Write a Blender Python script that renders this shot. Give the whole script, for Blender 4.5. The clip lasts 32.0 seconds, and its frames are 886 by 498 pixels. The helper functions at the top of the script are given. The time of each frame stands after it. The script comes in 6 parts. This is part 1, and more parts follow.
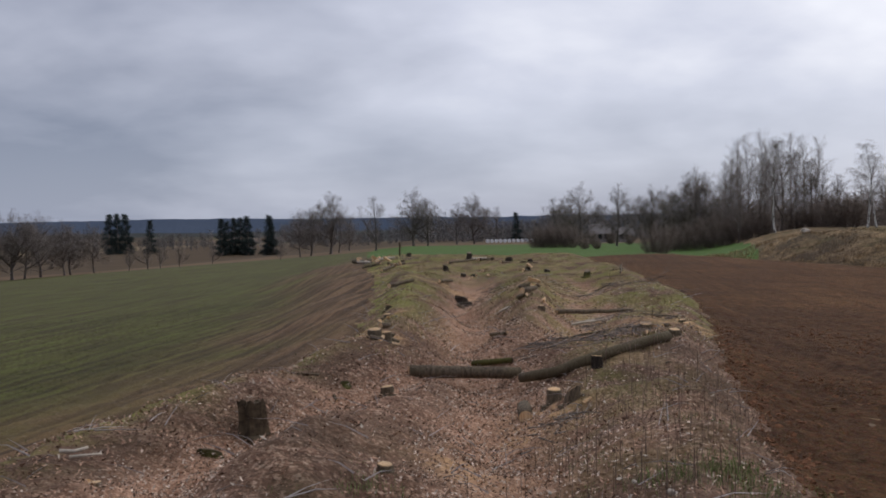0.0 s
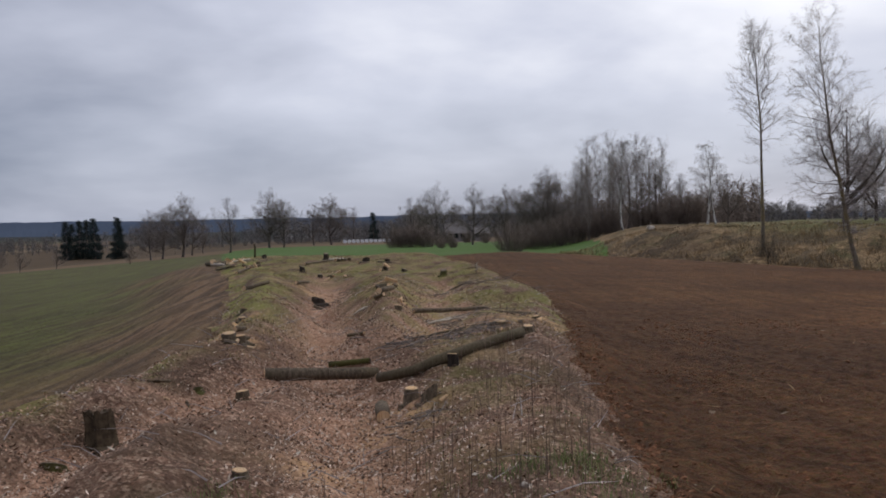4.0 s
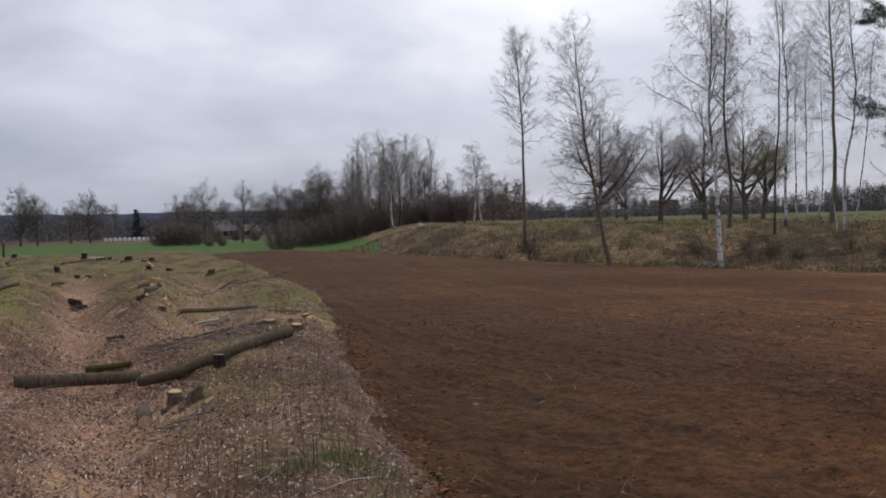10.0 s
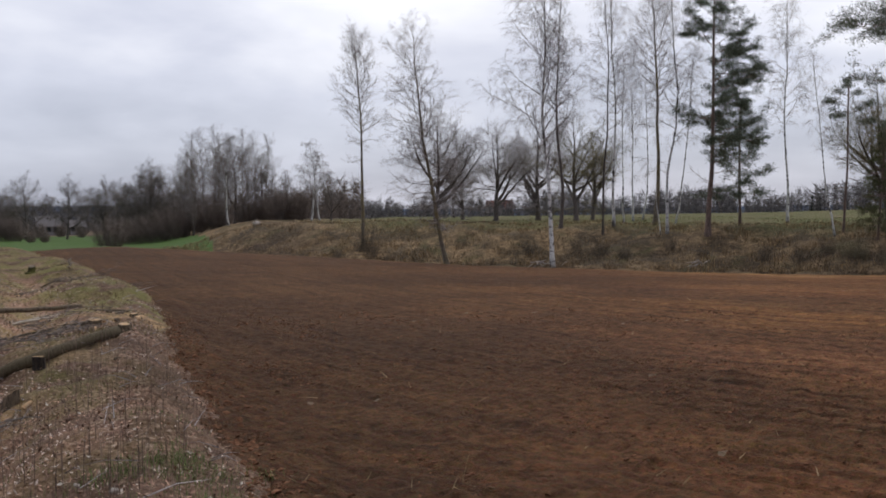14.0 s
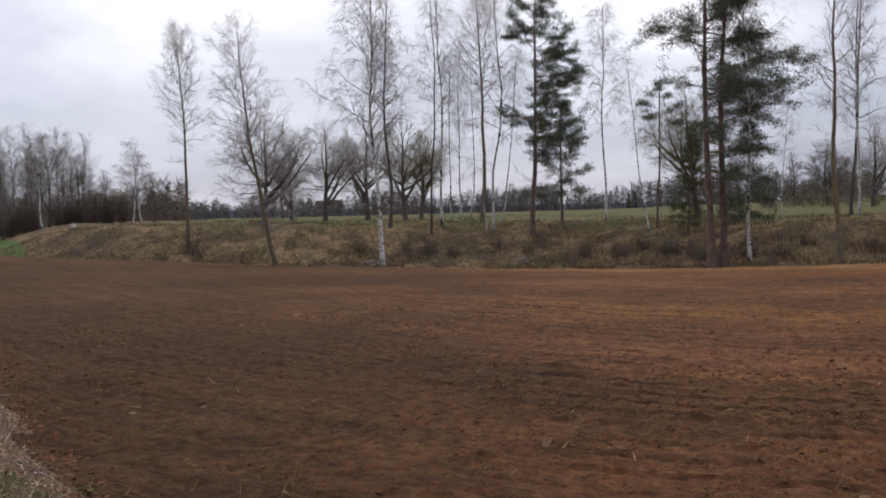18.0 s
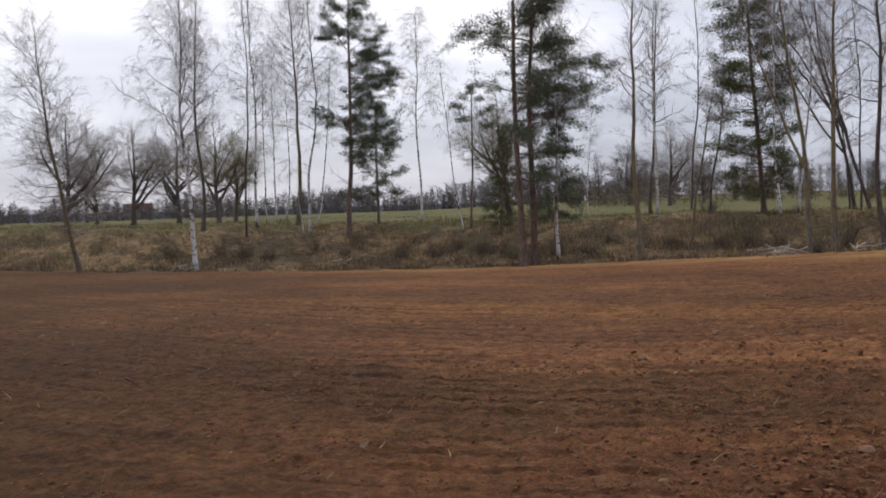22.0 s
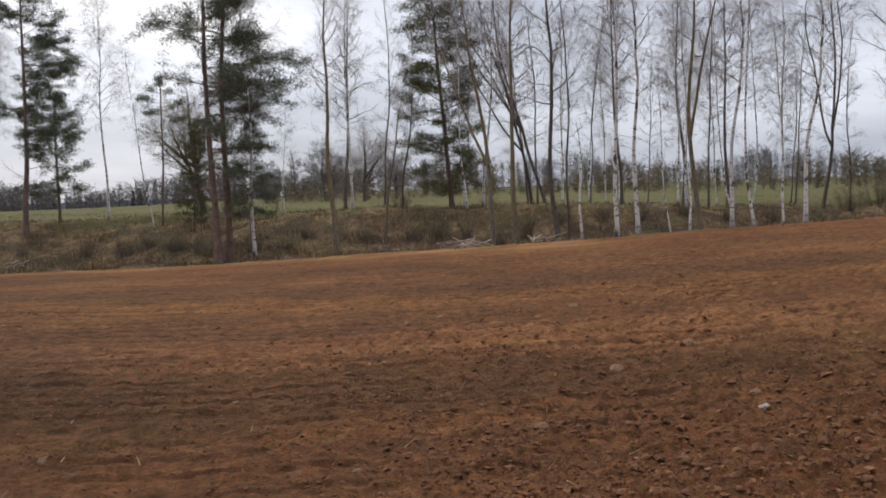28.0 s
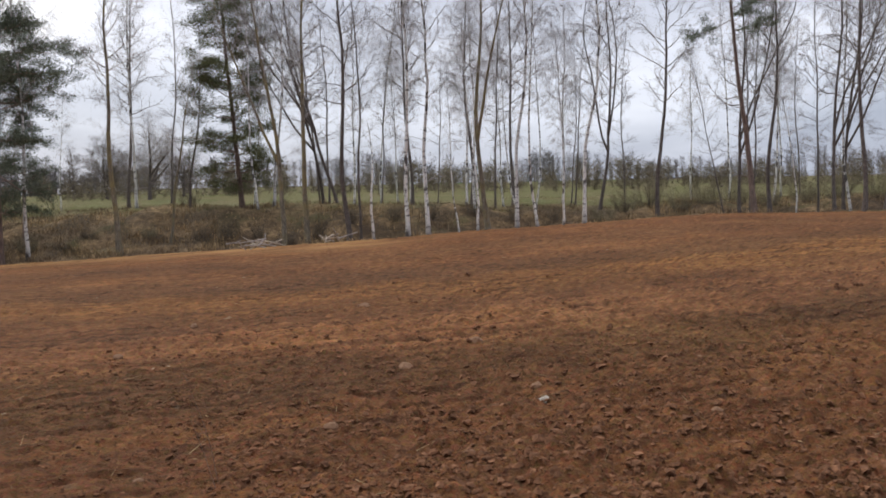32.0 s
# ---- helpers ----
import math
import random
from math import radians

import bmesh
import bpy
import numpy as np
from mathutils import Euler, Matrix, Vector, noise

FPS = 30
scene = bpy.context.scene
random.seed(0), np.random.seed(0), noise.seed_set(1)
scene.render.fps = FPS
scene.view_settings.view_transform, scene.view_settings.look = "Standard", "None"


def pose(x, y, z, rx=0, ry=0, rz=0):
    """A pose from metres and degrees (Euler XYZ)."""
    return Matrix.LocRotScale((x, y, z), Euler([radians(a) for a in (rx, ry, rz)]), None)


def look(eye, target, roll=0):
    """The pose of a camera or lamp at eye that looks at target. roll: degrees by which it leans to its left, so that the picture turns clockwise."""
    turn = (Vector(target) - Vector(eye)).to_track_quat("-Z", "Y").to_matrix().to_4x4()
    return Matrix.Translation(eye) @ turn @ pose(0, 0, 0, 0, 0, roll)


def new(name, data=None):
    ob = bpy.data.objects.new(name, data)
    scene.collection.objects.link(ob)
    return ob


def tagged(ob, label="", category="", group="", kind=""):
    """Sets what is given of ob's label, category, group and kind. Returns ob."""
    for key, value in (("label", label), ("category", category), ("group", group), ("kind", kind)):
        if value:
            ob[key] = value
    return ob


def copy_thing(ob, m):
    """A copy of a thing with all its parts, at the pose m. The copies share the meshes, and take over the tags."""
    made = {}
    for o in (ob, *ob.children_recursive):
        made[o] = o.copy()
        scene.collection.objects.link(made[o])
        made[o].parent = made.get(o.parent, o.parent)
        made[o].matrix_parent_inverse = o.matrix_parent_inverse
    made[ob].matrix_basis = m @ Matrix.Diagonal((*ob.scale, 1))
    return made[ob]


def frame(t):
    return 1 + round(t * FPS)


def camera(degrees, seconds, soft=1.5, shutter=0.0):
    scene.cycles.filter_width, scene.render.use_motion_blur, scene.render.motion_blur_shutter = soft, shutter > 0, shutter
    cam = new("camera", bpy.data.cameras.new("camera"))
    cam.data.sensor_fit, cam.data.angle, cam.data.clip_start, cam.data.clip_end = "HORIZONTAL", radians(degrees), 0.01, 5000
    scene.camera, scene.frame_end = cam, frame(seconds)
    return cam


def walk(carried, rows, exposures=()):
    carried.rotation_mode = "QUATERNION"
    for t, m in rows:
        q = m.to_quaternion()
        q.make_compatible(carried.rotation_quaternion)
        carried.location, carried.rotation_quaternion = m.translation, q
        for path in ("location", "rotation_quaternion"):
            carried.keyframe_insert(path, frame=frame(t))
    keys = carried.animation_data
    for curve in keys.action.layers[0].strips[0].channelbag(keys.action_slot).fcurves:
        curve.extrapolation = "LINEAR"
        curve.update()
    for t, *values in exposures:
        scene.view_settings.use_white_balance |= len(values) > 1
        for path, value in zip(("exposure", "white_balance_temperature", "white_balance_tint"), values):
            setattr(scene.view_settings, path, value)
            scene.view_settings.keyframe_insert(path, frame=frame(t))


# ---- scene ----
cam = camera(48.06, 32.0, soft=1.8)
EYE = 1.7
# seconds, then the eye's shift east, north and up, then yaw, pitch and roll
ROWS = [
    (0, 0.002, 0, 0, 0, -1.46, 0.9),
    (0.5, 0.004, -0, 0, -0.9, -1.43, 1.08),
    (1, 0.007, -0, 0, -1.89, -1.43, 1.12),
    (1.5, 0.009, -0, 0, -2.81, -1.43, 1.16),
    (2, 0.012, -0, 0, -3.83, -1.47, 1.16),
    (2.5, 0.015, -0.001, 0, -4.84, -1.49, 1.22),
    (3, 0.018, -0.001, 0, -6, -1.52, 1.27),
    (3.5, 0.02, -0.001, 0, -7.11, -1.57, 1.36),
    (5.5, 0.033, -0.003, 0, -11.78, -1.74, 1.7),
    (6, 0.036, -0.004, 0, -13.01, -1.77, 1.74),
    (6.5, 0.039, -0.005, 0, -14.16, -1.8, 1.69),
    (7, 0.041, -0.005, 0, -15.3, -1.83, 1.64),
    (7.5, 0.044, -0.006, 0, -16.28, -1.87, 1.59),
    (8, 0.046, -0.007, 0, -17.21, -1.93, 1.53),
    (8.5, 0.048, -0.007, 0, -18.09, -1.97, 1.48),
    (9, 0.051, -0.008, 0, -19.13, -2, 1.41),
    (9.5, 0.054, -0.009, 0, -20.14, -2.03, 1.34),
    (10, 0.056, -0.01, 0, -21.33, -2.06, 1.26),
    (10.5, 0.059, -0.011, 0, -22.45, -2.08, 1.14),
    (11, 0.062, -0.013, 0, -23.67, -2.11, 1.05),
    (11.5, 0.065, -0.014, 0, -24.79, -2.13, 0.96),
    (12, 0.068, -0.015, 0, -25.99, -2.15, 0.87),
    (12.5, 0.07, -0.016, 0, -27.11, -2.17, 0.79),
    (13, 0.073, -0.018, 0, -28.35, -2.2, 0.66),
    (13.5, 0.076, -0.019, 0, -29.48, -2.22, 0.63),
    (14, 0.078, -0.021, 0, -30.61, -2.29, 0.55),
    (14.5, 0.081, -0.022, 0, -31.67, -2.32, 0.6),
    (16.5, 0.091, -0.03, 0, -36.59, -2.4, 0.9),
    (17, 0.094, -0.032, 0, -37.89, -2.42, 1),
    (17.5, 0.097, -0.034, 0, -39.09, -2.44, 1.05),
    (18, 0.099, -0.036, 0, -40.39, -2.44, 1.11),
    (18.5, 0.102, -0.038, 0, -41.61, -2.43, 1.1),
    (19, 0.104, -0.04, 0, -42.94, -2.44, 1.12),
    (19.5, 0.106, -0.042, 0, -44.15, -2.44, 1.17),
    (20, 0.109, -0.045, 0, -45.43, -2.45, 1.14),
    (20.5, 0.111, -0.047, 0, -46.66, -2.46, 1.19),
    (21, 0.114, -0.05, 0, -48.11, -2.48, 1.23),
    (21.5, 0.116, -0.053, 0, -49.47, -2.53, 1.38),
    (22, 0.118, -0.055, 0, -50.91, -2.59, 1.54),
    (22.5, 0.121, -0.058, 0, -52.26, -2.65, 1.6),
    (23, 0.123, -0.061, 0, -53.76, -2.73, 1.74),
    (23.5, 0.125, -0.064, 0, -55.12, -2.82, 1.83),
    (24, 0.127, -0.067, 0, -56.56, -2.91, 1.91),
    (24.5, 0.129, -0.07, 0, -57.89, -2.98, 1.93),
    (25, 0.131, -0.073, 0, -59.29, -3.06, 1.94),
    (25.5, 0.133, -0.076, 0, -60.55, -3.1, 1.93),
    (27.5, 0.14, -0.09, 0, -66.55, -3.28, 1.77),
    (28, 0.141, -0.095, 0, -68.25, -3.32, 1.73),
    (28.5, 0.143, -0.098, 0, -69.81, -3.36, 1.68),
    (29, 0.144, -0.102, 0, -71.48, -3.41, 1.62),
    (29.5, 0.145, -0.106, 0, -73.06, -3.46, 1.52),
    (30, 0.147, -0.111, 0, -74.77, -3.52, 1.5),
    (30.5, 0.148, -0.115, 0, -76.35, -3.56, 1.48),
    (31, 0.149, -0.119, 0, -77.92, -3.6, 1.36),
    (31.5, 0.149, -0.122, 0, -79.12, -3.62, 1.3),
    (32, 0.15, -0.125, 0, -80.15, -3.64, 1.21),
]
walk(cam, [(t, pose(x, y, EYE + z, 90 + pitch, roll, yaw)) for t, x, y, z, yaw, pitch, roll in ROWS],
     exposures=[(0, -0.05, 6500, 10), (9, -0.05, 6500, 10), (16, 0.08, 6550, 10), (23, 0.27, 6750, 10), (28, 0.40, 6850, 8), (32, 0.58, 6850, 8)])

# ---------------------------------------------------------------- sky and light
world = bpy.data.worlds.new("overcast_sky")
scene.world = world
world.use_nodes = True
wt = world.node_tree
wt.nodes.clear()


def wnode(kind, **values):
    n = wt.nodes.new(kind)
    for key, value in values.items():
        n.inputs[key].default_value = value
    return n


def wmath(op, a, b=None):
    n = wt.nodes.new("ShaderNodeMath")
    n.operation = op
    for i, v in enumerate((a, b)):
        if v is None:
            continue
        if isinstance(v, (int, float)):
            n.inputs[i].default_value = v
        else:
            wt.links.new(v, n.inputs[i])
    return n.outputs[0]


SUN_AZ, SUN_EL = 40.0, 38.0          # degrees east of north, degrees up; behind cloud
sky = wt.nodes.new("ShaderNodeTexSky")
sky.sky_type = "NISHITA"
sky.sun_disc = False
sky.sun_elevation, sky.sun_rotation = radians(SUN_EL), radians(SUN_AZ)
coord = wt.nodes.new("ShaderNodeTexCoord")
sep = wt.nodes.new("ShaderNodeSeparateXYZ")
wt.links.new(coord.outputs["Generated"], sep.inputs[0])
# the clouds lie on a plane overhead and close up towards the horizon
up = wmath("ADD", wmath("MAXIMUM", sep.outputs[2], 0.0), 0.24)
flat = wt.nodes.new("ShaderNodeCombineXYZ")
wt.links.new(wmath("DIVIDE", sep.outputs[0], up), flat.inputs[0])
wt.links.new(wmath("DIVIDE", sep.outputs[1], up), flat.inputs[1])
big = wnode("ShaderNodeTexNoise", Scale=0.52, Detail=5.0, Roughness=0.5, Distortion=0.35)
wt.links.new(flat.outputs[0], big.inputs["Vector"])
fine = wnode("ShaderNodeTexNoise", Scale=1.7, Detail=6.0, Roughness=0.52, Distortion=0.15)
wt.links.new(flat.outputs[0], fine.inputs["Vector"])
mixv = wmath("ADD", wmath("MULTIPLY", big.outputs[0], 0.75), wmath("MULTIPLY", fine.outputs[0], 0.25))
# the cover is thinner and brighter towards the hidden sun, thicker in the north-west
facing = wmath("MAXIMUM", wmath("ADD", wmath("MULTIPLY", sep.outputs[0], 0.53), wmath("MULTIPLY", sep.outputs[1], 0.85)), 0.0)
toward = wmath("ADD", wmath("ADD", wmath("MULTIPLY", sep.outputs[0], 0.26), wmath("MULTIPLY", sep.outputs[1], 0.37)), wmath("MULTIPLY", wmath("POWER", facing, 14.0), 0.24))
side = wmath("ADD", toward, wmath("MULTIPLY", wmath("MINIMUM", sep.outputs[2], 0.9), 1.02))
ramp = wt.nodes.new("ShaderNodeValToRGB")
wt.links.new(wmath("ADD", wmath("ADD", wmath("MULTIPLY", mixv, 1.9), -1.12), side), ramp.inputs[0])
el = ramp.color_ramp.elements
el[0].position, el[0].color = 0.06, (0.135, 0.152, 0.215, 1)
el[1].position, el[1].color = 1.0, (1.0, 0.99, 1.0, 1)
mid = el.new(0.50)
mid.color = (0.472, 0.488, 0.572, 1)
# a paler strip right above the horizon
low = wt.nodes.new("ShaderNodeMapRange")
low.inputs["From Min"].default_value, low.inputs["From Max"].default_value = 0.0, 0.15
low.inputs["To Min"].default_value, low.inputs["To Max"].default_value = 0.55, 0.0
wt.links.new(sep.outputs[2], low.inputs["Value"])
strip = wt.nodes.new("ShaderNodeMix")
strip.data_type = "RGBA"
wt.links.new(low.outputs[0], strip.inputs["Factor"])
wt.links.new(ramp.outputs[0], strip.inputs["A"])
strip.inputs["B"].default_value = (0.305, 0.345, 0.450, 1)
cloud_bg = wnode("ShaderNodeBackground", Strength=1.30)
wt.links.new(strip.outputs["Result"], cloud_bg.inputs[0])
sky_bg = wnode("ShaderNodeBackground", Strength=0.010)
wt.links.new(sky.outputs[0], sky_bg.inputs[0])
both = wt.nodes.new("ShaderNodeAddShader")
wt.links.new(cloud_bg.outputs[0], both.inputs[0])
wt.links.new(sky_bg.outputs[0], both.inputs[1])
out = wt.nodes.new("ShaderNodeOutputWorld")
wt.links.new(both.outputs[0], out.inputs[0])

sun = new("sun", bpy.data.lights.new("sun", "SUN"))
sun.data.energy, sun.data.angle, sun.data.color = 0.5, radians(35), (1.0, 0.97, 0.93)
a, e = radians(SUN_AZ), radians(SUN_EL)
sun.matrix_world = look((math.sin(a) * math.cos(e) * 50, math.cos(a) * math.cos(e) * 50, 50 * math.sin(e)), (0, 0, 0))
scene.view_settings.exposure = 0.0

# ---------------------------------------------------------------- materials
class Mat:
    """A small builder of node materials."""

    def __init__(self, name, rough=0.9, spec=0.2):
        self.m = bpy.data.materials.new(name)
        self.m.use_nodes = True
        self.t = self.m.node_tree
        self.b = self.t.nodes["Principled BSDF"]
        self.b.inputs["Roughness"].default_value = rough
        self.b.inputs["Specular IOR Level"].default_value = spec
        self.tc = self.t.nodes.new("ShaderNodeTexCoord")
        self.space = "Object"

    def set(self, sock, v):
        if isinstance(v, (int, float)):
            sock.default_value = v
        elif isinstance(v, tuple):
            sock.default_value = v if len(v) == 4 or sock.type == "VECTOR" else (*v, 1)
        else:
            self.t.links.new(v, sock)

    def scaled(self, sx, sy, sz, turn=0.0):
        """Coordinates turned by degrees first and then scaled."""
        v = self.tc.outputs[self.space]
        for key, value in (("Rotation", (0, 0, radians(turn))), ("Scale", (sx, sy, sz))):
            n = self.t.nodes.new("ShaderNodeMapping")
            n.inputs[key].default_value = value
            self.t.links.new(v, n.inputs[0])
            v = n.outputs[0]
        return v

    def strips(self, across, along):
        """Coordinates that follow the lines in which the field was worked."""
        n, s = self.t.nodes.new("ShaderNodeCombineXYZ"), self.t.nodes.new("ShaderNodeSeparateXYZ")
        self.t.links.new(self.tc.outputs[self.space], s.inputs[0])
        self.t.links.new(self.math("MULTIPLY", self.attr("across"), across), n.inputs[0])
        self.t.links.new(self.math("MULTIPLY", s.outputs[1], along), n.inputs[1])
        return n.outputs[0]

    def noise(self, scale, detail=3.0, rough=0.55, vec=None, warp=0.0):
        n = self.t.nodes.new("ShaderNodeTexNoise")
        n.inputs["Scale"].default_value, n.inputs["Detail"].default_value = scale, detail
        n.inputs["Roughness"].default_value, n.inputs["Distortion"].default_value = rough, warp
        self.t.links.new(vec if vec is not None else self.tc.outputs[self.space], n.inputs["Vector"])
        return n.outputs[0]

    def cells(self, scale, vec=None, out="Color"):
        n = self.t.nodes.new("ShaderNodeTexVoronoi")
        n.inputs["Scale"].default_value = scale
        self.t.links.new(vec if vec is not None else self.tc.outputs[self.space], n.inputs["Vector"])
        return n.outputs[out]

    def math(self, op, a, b=0.0):
        n = self.t.nodes.new("ShaderNodeMath")
        n.operation = op
        self.set(n.inputs[0], a)
        self.set(n.inputs[1], b)
        return n.outputs[0]

    def ramp(self, v, *stops):
        n = self.t.nodes.new("ShaderNodeValToRGB")
        self.t.links.new(v, n.inputs[0])
        els = n.color_ramp.elements
        while len(els) < len(stops):
            els.new(0.5)
        for e, (p, c) in zip(els, stops):
            e.position, e.color = p, ((c, c, c, 1) if isinstance(c, (int, float)) else (*c, 1))
        return n.outputs[0]

    def mix(self, f, a, b, kind="MIX"):
        n = self.t.nodes.new("ShaderNodeMix")
        n.data_type, n.blend_type = "RGBA", kind
        self.set(n.inputs["Factor"], f)
        self.set(n.inputs["A"], a)
        self.set(n.inputs["B"], b)
        return n.outputs["Result"]

    def attr(self, name):
        n = self.t.nodes.new("ShaderNodeAttribute")
        n.attribute_name = name
        return n.outputs["Fac"]

    def random(self):
        return self.t.nodes.new("ShaderNodeObjectInfo").outputs["Random"]

    def island(self):
        return self.t.nodes.new("ShaderNodeNewGeometry").outputs["Random Per Island"]

    def z(self):
        n = self.t.nodes.new("ShaderNodeSeparateXYZ")
        self.t.links.new(self.tc.outputs[self.space], n.inputs[0])
        return n.outputs[2]

    def bumped(self, v, strength=0.5, dist=0.02):
        n = self.t.nodes.new("ShaderNodeBump")
        n.inputs["Strength"].default_value, n.inputs["Distance"].default_value = strength, dist
        self.t.links.new(v, n.inputs["Height"])
        self.t.links.new(n.outputs[0], self.b.inputs["Normal"])

    def done(self, colour, tone=1.0):
        if tone != 1.0:
            colour = self.mix(1.0, colour, (tone, tone, tone), "MULTIPLY")
        self.set(self.b.inputs["Base Color"], colour)
        return self.m


def soil_material():
    m = Mat("ploughed_soil", 0.95, 0.1)
    dull_soil, east = m.attr("dull_soil"), m.attr("east")
    big = m.noise(0.13, 4, 0.6, warp=0.6)
    mottle = m.noise(0.9, 5, 0.68)
    lines = m.noise(1.0, 4, 0.62, m.strips(2.3, 0.05))
    v = m.math("ADD", m.math("ADD", m.math("MULTIPLY", big, 0.40), m.math("MULTIPLY", mottle, 0.30)), m.math("MULTIPLY", lines, 0.30))
    base = m.ramp(v, (0.34, (0.135, 0.066, 0.038)), (0.47, (0.195, 0.090, 0.046)), (0.56, (0.262, 0.121, 0.057)), (0.68, (0.360, 0.176, 0.078)))
    # belts in which darker and redder earth was turned up, along the lines of work
    wide = m.math("ADD", m.attr("across"), m.math("MULTIPLY", m.math("SUBTRACT", m.noise(0.30, 4, 0.65), 0.5), 5.5))
    n = m.t.nodes.new("ShaderNodeMapRange")
    n.inputs["From Min"].default_value, n.inputs["From Max"].default_value = 54.0, 92.0
    m.t.links.new(wide, n.inputs["Value"])
    belt = m.ramp(n.outputs[0], (0.03, (1.06, 0.98, 0.92)), (0.095, (0.98, 0.93, 0.90)), (0.125, (0.62, 0.66, 0.68)), (0.165, (0.62, 0.66, 0.68)), (0.20, (1.25, 1.20, 1.22)), (0.245, (1.28, 1.22, 1.20)),
                  (0.28, (0.92, 0.90, 0.90)), (0.32, (1.18, 1.16, 1.0)), (0.37, (1.24, 1.20, 0.98)), (0.40, (0.74, 0.78, 0.82)), (0.46, (0.80, 0.82, 0.85)), (0.51, (1.12, 1.06, 0.98)), (0.60, (0.84, 0.86, 0.88)), (0.72, (1.10, 1.02, 0.94)))
    weight = m.math("MULTIPLY", m.math("ADD", m.math("MULTIPLY", east, 0.78), 0.08), m.ramp(lines, (0.36, 0.45), (0.54, 1.0)))
    c = m.mix(weight, base, m.mix(1.0, base, belt, "MULTIPLY"))
    grain = m.noise(7.0, 7, 0.74)
    c = m.mix(0.75, c, m.mix(1.0, c, m.ramp(grain, (0.34, 0.38), (0.5, 0.95), (0.66, 1.60)), "MULTIPLY"))
    c = m.mix(0.22, c, m.mix(1.0, c, m.cells(34.0), "MULTIPLY"))
    # thin broken dark lines left by the tines; the furrows' shade is painted in
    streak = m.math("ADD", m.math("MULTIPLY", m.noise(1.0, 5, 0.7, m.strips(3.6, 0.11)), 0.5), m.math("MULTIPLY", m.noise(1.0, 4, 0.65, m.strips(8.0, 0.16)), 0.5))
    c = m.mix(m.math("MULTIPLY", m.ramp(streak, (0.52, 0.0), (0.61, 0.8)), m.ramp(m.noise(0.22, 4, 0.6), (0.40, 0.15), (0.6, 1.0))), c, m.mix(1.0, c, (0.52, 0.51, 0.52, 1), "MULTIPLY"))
    # evenly spaced tine furrows, their shade painted as dark lines
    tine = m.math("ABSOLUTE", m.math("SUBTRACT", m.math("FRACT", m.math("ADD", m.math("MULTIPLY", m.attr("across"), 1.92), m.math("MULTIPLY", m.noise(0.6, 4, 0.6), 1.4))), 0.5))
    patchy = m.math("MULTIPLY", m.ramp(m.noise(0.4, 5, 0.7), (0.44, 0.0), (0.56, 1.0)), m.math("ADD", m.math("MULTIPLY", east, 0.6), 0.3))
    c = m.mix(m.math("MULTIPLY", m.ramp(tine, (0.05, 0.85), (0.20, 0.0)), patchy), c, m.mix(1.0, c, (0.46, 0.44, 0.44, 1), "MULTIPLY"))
    # towards the north the soil is made darker and greyer
    c = m.mix(m.math("MULTIPLY", dull_soil, 0.9), c, m.mix(1.0, c, (0.49, 0.545, 0.585, 1), "MULTIPLY"))
    # darker damp lumps and a few pale bits of straw and stone
    c = m.mix(m.ramp(m.noise(3.4, 5, 0.75), (0.60, 0.0), (0.68, 0.6)), c, (0.055, 0.033, 0.024))
    c = m.mix(m.ramp(m.cells(13.0), (0.965, 0.0), (0.985, 0.8)), c, (0.36, 0.29, 0.22))
    # the margin under the trees is sandy and pale
    c = m.mix(m.math("MULTIPLY", m.attr("margin"), m.ramp(m.noise(0.5, 5, 0.65), (0.38, 0.10), (0.58, 0.85))), c, m.mix(grain, (0.30, 0.145, 0.060), (0.56, 0.31, 0.140)))
    m.bumped(m.math("ADD", m.math("MULTIPLY", grain, 0.8), m.noise(26.0, 5, 0.7)), 1.0, 0.06)
    c = m.mix(1.0, c, (0.975, 1.0, 0.94, 1), "MULTIPLY")
    return m.done(c, 1.25)


